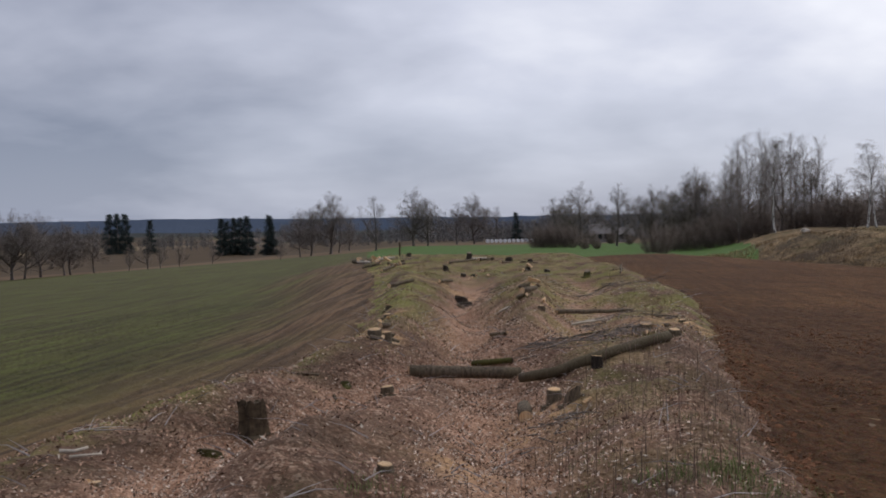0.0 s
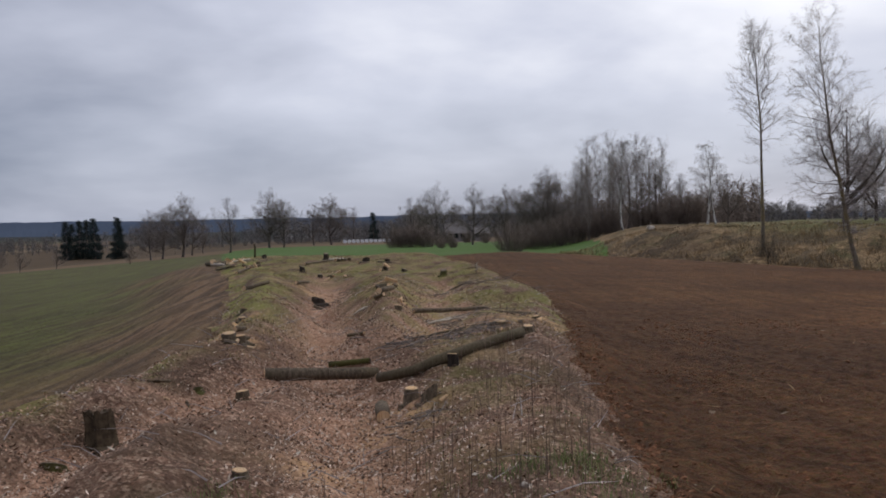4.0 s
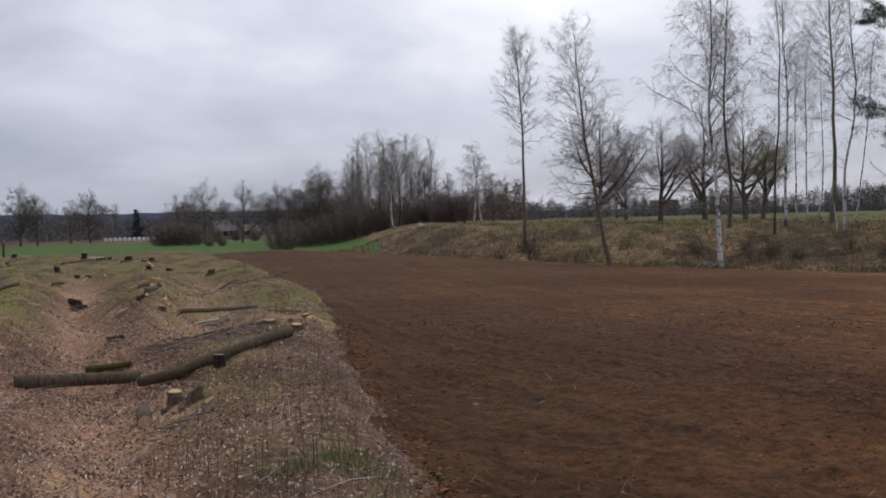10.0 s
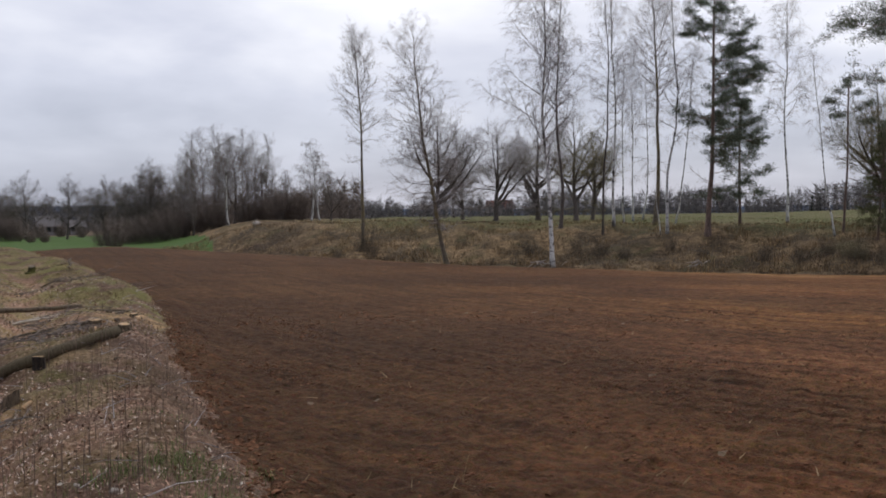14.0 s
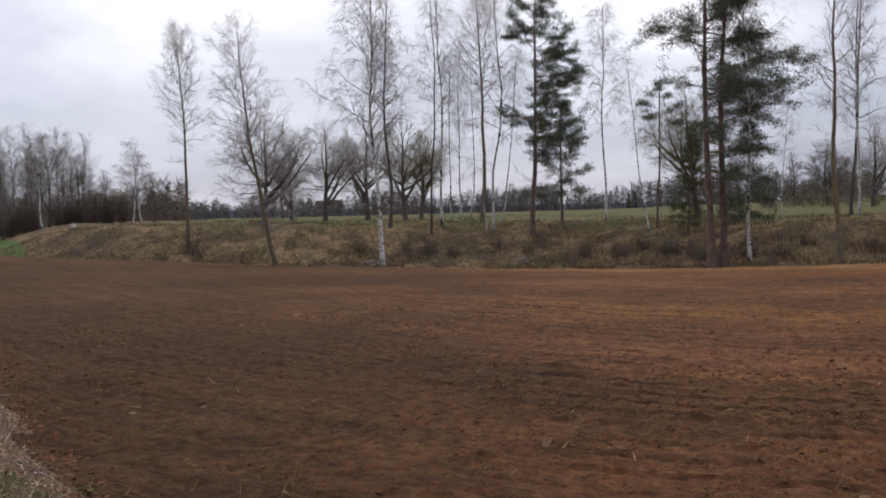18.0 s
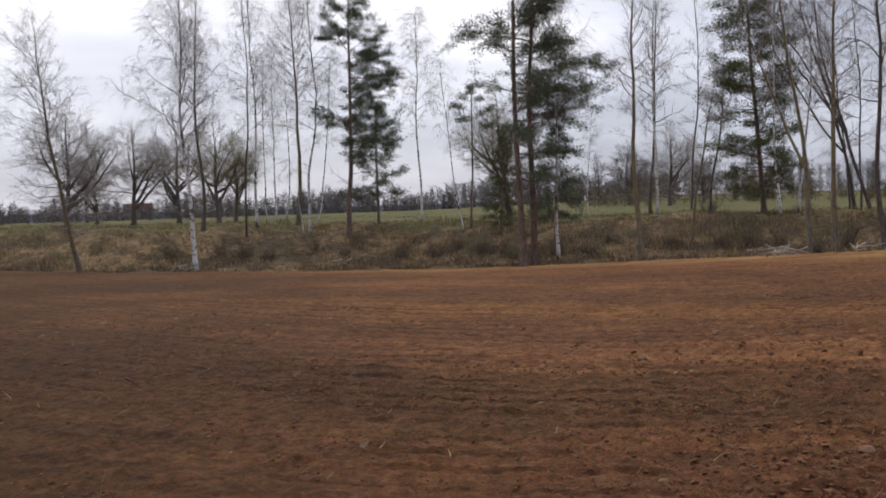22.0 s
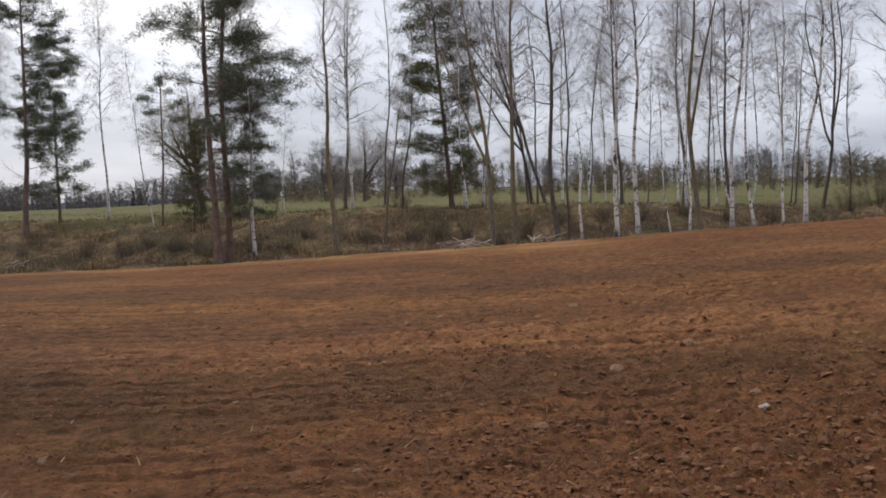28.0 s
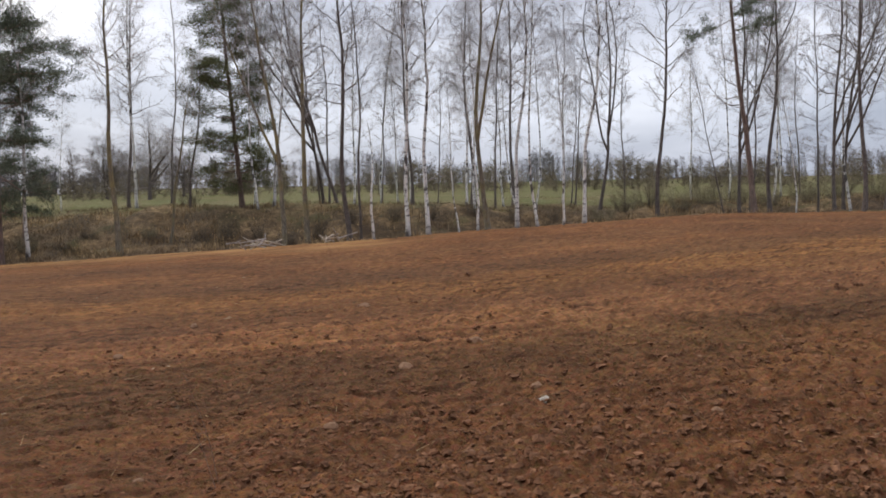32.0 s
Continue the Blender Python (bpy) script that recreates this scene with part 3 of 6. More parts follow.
    out = step(-1.0, 1.0, d - fe) * step(13, 19, az) * step(150, 130, az)
    z = z * (1 - out) + meadow * out
    # far off the land lies lower
    far = step(350, 900, d)
    z = z * (1 - far) + (-14 + 5 * fractal(x, y, 500, 2, 2)) * far
    return z


def ground(x, y):
    return float(height(x, y))


def zone(x, y):
    """0 felled strip, 1 ploughed field, 2 crop field, 3 bank and meadow, 4 green field, 5 far land."""
    d, az = np.hypot(x, y), np.degrees(np.arctan2(x, y))
    wob = 0.16 * fractal(x, y, 0.9, 3, 21)
    z = np.zeros(np.shape(x), int)
    z[x > right_edge(y) + wob] = 1
    z[x < left_edge(y) + 0.9 * wob] = 2
    z[(y > 51 + 6 * wob) & ((x < right_edge(y) + 0.6) | ((d > far_edge(az) + wob) & (az < 14))) & (az > -4.2 + wob)] = 4
    z[(d > far_edge(az) + 2.5 * wob) & (az >= 13)] = 3
    z[(d > 51) & (az >= 7) & (az < 17.6 - 0.03 * (d - 70) + 3 * wob) & (d > far_edge(az) + wob)] = 4
    z[(az < -4) & (d > 196 + 10 * wob)] = 5
    z[(az < 16) & (d > 236 + 30 * wob)] = 5
    z[d > 325] = 5
    return z


def relief(x, y, kind):
    """Clods and tine lines of the tilled soil, roughness of the litter, drilled rows, tussocks on the bank."""
    r, az = np.hypot(x, y), np.degrees(np.arctan2(x, y))
    near = np.clip(1.2 - r / 60, 0, 1)
    east = step(55, 85, az)
    rows = np.sin((across(x, y) + 0.2 * fractal(x, y, 6, 2, 40)) * 2 * np.pi / 0.52)
    rows = 0.4 * rows - 1.2 * np.clip(rows, 0, 1) ** 4
    soil = (0.034 + 0.016 * east) * np.abs(fractal(x, y, 0.30, 4, 31)) + (0.018 + 0.034 * east) * np.abs(fractal(x, y, 0.11, 3, 37))
    soil = soil + (0.012 + 0.020 * step(30, 60, az)) * rows * step(-0.4, 0.4, fractal(x, y, 5, 2, 44)) + 0.025 * fractal(x, y, 1.9, 2, 36)
    near = near * step(0.0, 0.4, np.abs(x - right_edge(y)))
    z = (kind == 1) * soil * near
    z = z + (kind == 0) * (0.055 * fractal(x, y, 0.45, 4, 51) + 0.055 * fractal(x, y, 1.5, 2, 53)) * near
    drill = np.sin((x * 0.985 - y * 0.174) * 2 * np.pi / 0.27)
    z = z + (kind == 2) * (0.020 * drill + 0.024 * fractal(x, y, 0.4, 3, 61)) * near
    return z + (kind == 3) * 0.14 * fractal(x, y, 1.1, 3, 71) * step(80, 55, r)


def surface(x, y):
    """The height of the finished ground, with its relief."""
    return height(x, y) + relief(x, y, zone(x, y))
# -- end terrain --


# ---------------------------------------------------------------- ground sheet
def mesh_object(name, verts, faces, material=None, parent=None, label="", smooth=False):
    me = bpy.data.meshes.new(name)
    me.from_pydata(verts, [], faces)
    if material:
        me.materials.append(material)
    if smooth:
        me.shade_smooth()
    ob = new(name, me)
    if parent:
        ob.parent = parent
    if label:
        ob["label"] = label
    return ob


def part(name, verts, faces, material, parent, label="", smooth=False):
    return mesh_object(name, verts, faces, material, parent, label, smooth)


# where saws worked: x, y, spread
SAWN = [(3.4, 15.6, 0.55), (4.1, 16.2, 0.45), (0.75, 8.9, 0.30), (0.95, 9.5, 0.35), (-0.85, 13.0, 0.35), (1.9, 22.0, 0.5), (1.7, 20.6, 0.4), (-0.9, 16.6, 0.3), (-1.9, 38.2, 0.7), (0.3, 26.5, 0.5), (0.15, 7.6, 0.35), (2.9, 14.3, 0.35), (1.75, 17.8, 0.3)]


def ground_sheet():
    az = np.radians(np.concatenate([np.arange(-180, -36, 2.0), np.arange(-36, 118, 0.2), np.arange(118, 180, 2.0)]))
    r = [0.0] + [0.2 * k for k in range(1, 17)]
    while r[-1] < 4200:
        k = r[-1]
        r.append(k * (1.0055 if k < 13 else 1.011 if k < 70 else 1.03) if k > 3.2 else k + 0.4)
    r = np.array(r)
    R, A = np.meshgrid(r, az, indexing="ij")
    X, Y = R * np.sin(A), R * np.cos(A)
    X[0], Y[0] = 0, 0
    Z = height(X, Y)
    kind = zone(X, Y)
    Z = Z + relief(X, Y, kind)
    n, w = R.shape
    verts = np.stack([X, Y, Z], -1).reshape(-1, 3)
    i = np.arange(n - 1)[:, None] * w
    j = np.arange(w)[None, :]
    j2 = (j + 1) % w
    quads = np.stack([i + j, i + j2, i + w + j2, i + w + j], -1).reshape(-1, 4)
    fk = np.stack([kind.reshape(-1)[quads[:, c]] for c in range(4)], -1).max(1)
    d, azd = np.hypot(X, Y), np.degrees(A)
    inside = (X - left_edge(Y)) / np.maximum(right_edge(Y) - left_edge(Y), 0.1)
    masks = {
        "margin": step(9.0, 3.0, far_edge(azd) - d + fractal(X, Y, 2.5, 2, 12)) * step(38, 50, azd) * step(84, 72, azd),
        "across": across(X, Y),
        "sawdust": np.clip(sum(bump(np.hypot(X - u, (Y - v) * 0.7), 0, w) for u, v, w in SAWN), 0, 1),
        "east": step(24, 52, azd + 5 * fractal(X, Y, 8, 2, 19)),
        "hollow": np.clip(np.maximum.reduce(hollows(X, Y)) * 1.15 + 0.25 * fractal(X, Y, 0.8, 3, 57), 0, 1),
        "moss": np.clip(step(12, 18, Y) * 0.68 + 0.38 * bump(inside, 0.74, 0.16) * step(16, 11, Y) + 0.95 * bump(inside, 0.05, 0.09), 0, 1) * (1 - 0.95 * bump(X, np.interp(Y, (5, 8.2, 10.7, 15.4, 21.9, 27.6), (0.25, 0.33, 0.44, 0.43, 0.37, 0.71)), 0.8) * step(32, 27, Y)),
        "green": np.where(X < left_edge(Y), step(0.6, 5.2, left_edge(Y) - X + 1.2 * fractal(X, Y, 3, 3, 81)) * 0.95, step(8, 15, d - far_edge(azd)) * step(22, 27, azd)),
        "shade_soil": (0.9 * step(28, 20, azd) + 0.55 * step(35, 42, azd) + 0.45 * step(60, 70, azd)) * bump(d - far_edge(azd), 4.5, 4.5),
        "dull_soil": step(60, 22, azd + 6 * fractal(X, Y, 9, 3, 23)) + 0.2 * step(80, 96, azd + 5 * fractal(X, Y, 4, 3, 27)) * step(30, 16, d),
        "patch": step(330, 340, d) * step(520, 500, d) * step(76, 77, azd) * step(92, 91, azd),
        "wood": step(900, 1400, d) * step(-0.15, 0.1, fractal(X, Y, 420, 3, 91)) + step(1900, 2300, d),
    }
    specs = [("felled_strip", LITTER, "leaf-covered felled hedge bank with moss and bare earth"),
             ("ploughed_field", SOIL, "freshly tilled red-brown soil with clods"),
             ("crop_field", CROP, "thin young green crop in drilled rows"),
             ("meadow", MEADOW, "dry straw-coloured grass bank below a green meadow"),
             ("green_field", GREEN, "bright green winter crop field"),
             ("ground", FAR, "far brown and green fields reaching the horizon")]
    for k, (name, mat, label) in enumerate(specs):
        q = quads[fk == k]
        used, inv = np.unique(q, return_inverse=True)
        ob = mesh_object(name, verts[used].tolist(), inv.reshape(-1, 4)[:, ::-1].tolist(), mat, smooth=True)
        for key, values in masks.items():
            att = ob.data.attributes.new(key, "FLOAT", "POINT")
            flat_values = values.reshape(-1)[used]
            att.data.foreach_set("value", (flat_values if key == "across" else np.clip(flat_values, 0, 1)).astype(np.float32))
        tagged(ob, label, "ground", kind="structure")


ground_sheet()


def distant_hills():
    """A low wooded ridge along the whole horizon."""
    m = Mat("hazy_forest", 1.0, 0.0)
    # the blue-grey is distance haze, put into the forest's colour
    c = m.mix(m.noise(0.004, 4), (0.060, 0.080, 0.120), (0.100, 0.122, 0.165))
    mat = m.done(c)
    verts, faces = [], []
    az = np.arange(-60, 150.1, 0.25)
    for ring, (r, base, amp, seed) in enumerate([(2600, 18, 8, 1), (3700, 34, 12, 5)]):
        start = len(verts)
        a = np.radians(az)
        x, y = r * np.sin(a), r * np.cos(a)
        tops = base + amp * fractal(az, az * 0 + seed, 22, 3, seed) + 1.6 * fractal(az, az * 0, 0.9, 3, seed + 3)
        tops = tops - 14 * step(4, -26, az) * (ring == 0) - 14 * step(0, -26, az) * (ring == 1) - 22 * step(14, 30, az)
        for i in range(len(az)):
            verts += [(x[i], y[i], -40), (x[i] * 1.05, y[i] * 1.05, tops[i])]
            if i:
                k = start + 2 * i
                faces.append((k - 2, k, k + 1, k - 1))
    tagged(mesh_object("backdrop", verts, faces, mat), "low wooded ridge on the horizon, painted hazy blue-grey", "hills", kind="structure")


distant_hills()

# ---------------------------------------------------------------- trees
class Tubes:
    """Collects tapered tubes and blades in one mesh."""

    def __init__(self):
        self.v, self.f = [], []

    def tube(self, pts, radii, sides=6):
        base = len(self.v)
        n = len(pts)
        for i, p in enumerate(pts):
            d = pts[min(i + 1, n - 1)] - pts[max(i - 1, 0)]
            d = d.normalized() if d.length > 1e-9 else Vector((0, 0, 1))
            a = d.cross(Vector((0, 1, 0)) if abs(d.y) < 0.9 else Vector((1, 0, 0))).normalized()
            b = d.cross(a)
            for k in range(sides):
                t = 2 * math.pi * k / sides
                self.v.append(p + (a * math.cos(t) + b * math.sin(t)) * radii[i])
        for i in range(n - 1):
            for k in range(sides):
                k2 = (k + 1) % sides
                o = base + i * sides
                self.f.append((o + k, o + k2, o + sides + k2, o + sides + k))
        self.f.append(tuple(base + (n - 1) * sides + k for k in range(sides)))
        self.f.append(tuple(base + k for k in reversed(range(sides))))

    def spike(self, a, b, r, bend=None):
        """A thin three-sided twig that ends in a point."""
        d = (b - a)
        s = d.cross(Vector((0.3, 0.2, 1.0)))
        s = s.normalized() * r if s.length > 1e-9 else Vector((r, 0, 0))
        t = d.cross(s).normalized() * r
        o = len(self.v)
        c = bend if bend is not None else (a + b) * 0.5
        self.v += [a + s, a - s * 0.5 + t, a - s * 0.5 - t, c + s * 0.6, c - s * 0.3 + t * 0.6, c - s * 0.3 - t * 0.6, b]
        for k in range(3):
            k2 = (k + 1) % 3
            self.f.append((o + k, o + k2, o + 3 + k2, o + 3 + k))
            self.f.append((o + 3 + k, o + 3 + k2, o + 6))


def rand_dir(rng, flat=0.0):
    t, z = rng.uniform(0, 2 * math.pi), rng.uniform(-1, 1) * (1 - flat)
    s = math.sqrt(max(0, 1 - z * z))
    return Vector((s * math.cos(t), s * math.sin(t), z))


def stem(rng, base, heading, length, n, r0, r1, wander, lift=0.0):
    """A wandering tapered path: points and radii."""
    pts, radii, p, d = [base.copy()], [r0], base.copy(), heading.normalized()
    for i in range(1, n + 1):
        d = (d + Vector((rng.gauss(0, wander), rng.gauss(0, wander), rng.gauss(0, wander * 0.6) + lift))).normalized()
        p = p + d * (length / n)
        pts.append(p.copy())
        radii.append(r0 + (r1 - r0) * (i / n) ** 0.85)
    return pts, radii


def along(pts, u):
    k = u * (len(pts) - 1)
    i = min(int(k), len(pts) - 2)
    return pts[i].lerp(pts[i + 1], k - i), (pts[i + 1] - pts[i]).normalized()


# -- wood grown level by level, all shoots of a level at once --
def unit(v):
    return v / np.maximum(np.linalg.norm(v, axis=-1, keepdims=True), 1e-9)


def shoots(rng, start, heading, length, segs, wander, lift=0.0):
    """Wandering paths from many starts; lift bends them up, a negative one down."""
    pts = np.empty((len(start), segs + 1, 3))
    pts[:, 0] = start
    d = unit(heading)
    for i in range(segs):
        d = d + rng.normal(0, wander, d.shape)
        d[:, 2] += lift
        d = unit(d)
        pts[:, i + 1] = pts[:, i] + d * (length / segs)[:, None]
    return pts


def points_on(pts, which, u):
    """Places and directions at shares u along the paths picked by which."""
    k = np.clip(u, 0, 0.9999) * (pts.shape[1] - 1)
    i = k.astype(int)
    a, b = pts[which, i], pts[which, i + 1]
    return a + (b - a) * (k - i)[:, None], unit(b - a)


def sprout(rng, pts, length, per_metre, lo, hi, least=1):
    """Where side shoots leave: parent, share along it, place, direction."""
    count = np.maximum(least, np.round(length * per_metre * rng.uniform(0.75, 1.25, len(length)))).astype(int)
    which = np.repeat(np.arange(len(pts)), count)
    rank = np.concatenate([np.arange(c) for c in count])
    u = lo + (hi - lo) * (rank + rng.random(len(rank))) / count[which]
    return which, u, *points_on(pts, which, u)


def aside(rng, d, angle, flat=0.0):
    """Directions turned away from d by about that many degrees, to any side."""
    r = rng.normal(0, 1, d.shape)
    r[:, 2] *= 1 - flat
    r = unit(r - (r * d).sum(-1, keepdims=True) * d)
    a = np.radians(angle * rng.uniform(0.65, 1.35, len(d)))[:, None]
    return d * np.cos(a) + r * np.sin(a)


class Wood:
    """Collects tubes, twigs and needles as arrays of one mesh."""

    def __init__(self):
        self.v, self.quads, self.tris, self.n = [], [], [], 0

    def tubes(self, pts, r0, r1, sides, power=0.85):
        m, k = pts.shape[:2]
        d = unit(np.concatenate([pts[:, 1:2] - pts[:, :1], pts[:, 2:] - pts[:, :-2], pts[:, -1:] - pts[:, -2:-1]], 1))
        along_ = unit(pts[:, -1] - pts[:, 0])
        ref = np.where(np.abs(along_[:, :1]) < 0.75, np.array([[1.0, 0.1, 0.05]]), np.array([[0.1, 1.0, 0.05]]))[:, None]
        a = unit(np.cross(d, ref))
        b = np.cross(d, a)
        u = np.linspace(0, 1, k)[None] ** power
        r0, r1 = np.broadcast_to(r0, (m,)), np.broadcast_to(r1, (m,))
        r = r0[:, None] + (r1 - r0)[:, None] * u
        t = np.arange(sides) * 2 * np.pi / sides
        v = pts[:, :, None] + (a[:, :, None] * np.cos(t)[:, None] + b[:, :, None] * np.sin(t)[:, None]) * r[:, :, None, None]
        i = self.n + (np.arange(m)[:, None, None] * k + np.arange(k - 1)[None, :, None]) * sides
        j, j2 = np.arange(sides), (np.arange(sides) + 1) % sides
        self.quads.append(np.stack([i + j, i + j2, i + sides + j2, i + sides + j], -1).reshape(-1, 4))
        self.v.append(v.reshape(-1, 3))
        self.n += m * k * sides

    def needles(self, a, b, r, rng):
        """Single flat blades from a to b."""
        s = unit(np.cross(b - a, rng.normal(0, 1, a.shape))) * np.broadcast_to(r, (len(a),))[:, None]
        i = self.n + np.arange(len(a))[:, None] * 3
        self.v.append(np.stack([a + s, a - s, b], 1).reshape(-1, 3))
        self.tris.append(i + np.arange(3)[None])
        self.n += 3 * len(a)

    def slivers(self, a, b, r):
        """Three-sided twigs that end in a point."""
        d = b - a
        r = np.broadcast_to(r, (len(a),))[:, None]
        s = unit(np.cross(d, np.array([0.3, 0.2, 1.0]))) * r
        t = unit(np.cross(d, s)) * r
        i = self.n + np.arange(len(a))[:, None] * 4
        self.v.append(np.stack([a + s, a - s * 0.5 + t, a - s * 0.5 - t, b], 1).reshape(-1, 3))
        for tri in ((0, 1, 3), (1, 2, 3), (2, 0, 3)):
            self.tris.append(i + np.array([tri]))
        self.n += 4 * len(a)

    def mesh(self, name, material, smooth=False):
        me = bpy.data.meshes.new(name)
        v = np.concatenate(self.v).astype(np.float32)
        q = np.concatenate(self.quads) if self.quads else np.zeros((0, 4), int)
        t = np.concatenate(self.tris) if self.tris else np.zeros((0, 3), int)
        me.vertices.add(len(v))
        me.vertices.foreach_set("co", v.reshape(-1))
        me.loops.add(q.size + t.size)
        me.loops.foreach_set("vertex_index", np.concatenate([q.reshape(-1), t.reshape(-1)]).astype(np.int32))
        me.polygons.add(len(q) + len(t))
        me.polygons.foreach_set("loop_start", np.concatenate([np.arange(len(q)) * 4, q.size + np.arange(len(t)) * 3]).astype(np.int32))
        me.update(calc_edges=True)
        me.materials.append(material)
        if smooth:
            me.shade_smooth()
        return me

    def part(self, name, material, parent, smooth=False):
        ob = new(name, self.mesh(name, material, smooth))
        ob.parent = parent
        return ob


def trunk_path(rng, H, wander, n=16):
    p = shoots(rng, np.array([[0, 0, -0.3]]), np.array([[0, 0, 1.0]]), np.array([H + 0.3]), n, wander, 0.05)[0]
    drift = p[-1] - p[0]
    p = p - np.linspace(0, 1, n + 1)[:, None] * np.array([drift[0], drift[1], 0])
    p[:, 2] = -0.3 + (p[:, 2] + 0.3) * (H + 0.3) / (p[-1, 2] + 0.3)
    return p


def add_trunk(wood, path, r0, r1=0.012, sides=10):
    k = len(path)
    u = np.linspace(0, 1, k)
    r = r0 + (r1 - r0) * u ** 0.9
    r[0] *= 1.5
    r[1] *= 1.06
    wood.tubes(path[None], 1.0, 1.0, sides)
    ring = wood.v[-1].reshape(k, sides, 3)
    wood.v[-1] = (path[:, None] + (ring - path[:, None]) * r[:, None, None]).reshape(-1, 3)
    return r


def bare_tree(name, seed, H, r0, label, mats, crown=(0.35, 1.0), limbs=40, reach=2.5, fall=(0.5, 0.7), rise=(30, 60), lift=0.06,
              branch=2.6, twig=8.0, twiglet=4.0, twig_len=0.7, droop=0.0, thick=1.0, wander=0.045, spread=24, forks=0, low=0, limb_r=0.30, category="tree"):
    """A leafless tree: trunk, branchwork, and a crown of fine twigs.
    crown: shares of the height; fall: how the reach grows and shrinks up the crown; rise: degrees of the limbs at its foot and top."""
    rng = np.random.default_rng(seed)
    trunk, bones, hair = Wood(), Wood(), Wood()
    path = trunk_path(rng, H, wander)
    radii = add_trunk(trunk, path, r0)
    bones.tubes(path[None, 2:], radii[2] * 0.5, 0.006, 4)
    axes = [(path, crown[0], crown[1], limbs, r0, 1.0)]
    for k in range(forks):
        u = rng.uniform(0.18, 0.42)
        p, d = points_on(path[None], np.array([0]), np.array([u]))
        f = shoots(rng, p, aside(rng, d, spread, 0.9), np.array([H * (1 - u) * rng.uniform(0.75, 0.98)]), 10, wander * 1.5, 0.07 if spread < 40 else 0.035)
        trunk.tubes(f, r0 * (1 - u) * 0.85, 0.012, 8)
        bones.tubes(f, r0 * (1 - u) * 0.4, 0.006, 4)
        axes.append((f[0], 0.22, 1.0, limbs // 2, r0 * (1 - u), 0.75))
    pts_l, len_l, rad_l = [], [], []
    for axis, lo, hi, count, ra, share in axes:
        v = (np.arange(count) + rng.random(count)) / count
        v = v ** 0.92
        u = np.minimum(lo + (hi - lo) * v, 0.985)
        p, d = points_on(axis[None], np.zeros(count, int), u)
        turn = np.arange(count) * 2.4 + rng.uniform(-0.6, 0.6, count)
        up = np.radians(rise[0] + (rise[1] - rise[0]) * v + rng.uniform(-11, 11, count))
        shape = (v + 0.06) ** fall[0] * (1.03 - v) ** fall[1]
        L = share * reach * shape / max(shape.max(), 1e-6) * rng.uniform(0.55, 1.15, count) + 0.15
        pts_l.append(shoots(rng, p, np.stack([np.cos(turn) * np.cos(up), np.sin(turn) * np.cos(up), np.sin(up)], -1), L, 6, 0.15, lift))
        len_l.append(L)
        rad_l.append(np.maximum(0.009, np.minimum(ra * (1.02 - u) * limb_r * 1.6, 0.013 * L + 0.004) * thick ** 0.3))
    if low:      # thin level shoots below the crown
        u = rng.uniform(0.14, crown[0] + 0.1, low)
        p, d = points_on(path[None], np.zeros(low, int), u)
        L = rng.uniform(0.4, 1.0, low) * reach * 0.75
        turn = rng.uniform(0, 6.3, low)
        pts_l.append(shoots(rng, p, np.stack([np.cos(turn), np.sin(turn), rng.uniform(-0.1, 0.5, low)], -1), L, 6, 0.12, -0.02))
        len_l.append(L)
        rad_l.append(np.full(low, 0.009))
    P, L, R = np.concatenate(pts_l), np.concatenate(len_l), np.concatenate(rad_l)
    bones.tubes(P, R, 0.004 * thick, 5)
    w, u, p, d = sprout(rng, P, L, branch, 0.18, 0.98, 2)
    L2 = np.maximum(0.2, L[w] * 0.46 * (1.15 - 0.65 * u) * rng.uniform(0.6, 1.2, len(w)))
    B = shoots(rng, p, aside(rng, d, 42, 0.25), L2, 4, 0.13, lift * 0.6 - droop * 0.10)
    bones.tubes(B, np.maximum(0.0045 * thick, R[w] * 0.45), 0.003 * thick, 3)
    for parent, length, dens in ((P, L, twig * 0.5), (B, L2, twig)):
        w, u, p, d = sprout(rng, parent, length, dens, 0.22, 1.0, 2)
        n = len(w)
        T = shoots(rng, p, aside(rng, d, 38), twig_len * rng.uniform(0.35, 1.15, n), 2, 0.12, lift * 0.4 - droop * 0.55)
        hair.slivers(T[:, 0], T[:, 1] + (T[:, 1] - T[:, 0]) * 0.3, 0.0042 * thick)
        hair.slivers(T[:, 1], T[:, 2], 0.0036 * thick)
        w2, u2, p2, d2 = sprout(rng, T, np.full(n, 1.0), twiglet, 0.2, 0.95, 1)
        e = aside(rng, d2, 36) + np.array([0, 0, -droop * 0.5])
        hair.slivers(p2, p2 + unit(e) * (twig_len * rng.uniform(0.25, 0.6, len(p2)))[:, None], 0.0030 * thick)
    root = tagged(new(name), label, category)
    trunk.part("trunk", mats[0], root, True)
    bones.part("branchwork", mats[1], root, True)
    hair.part("crown", mats[2], root)
    return root


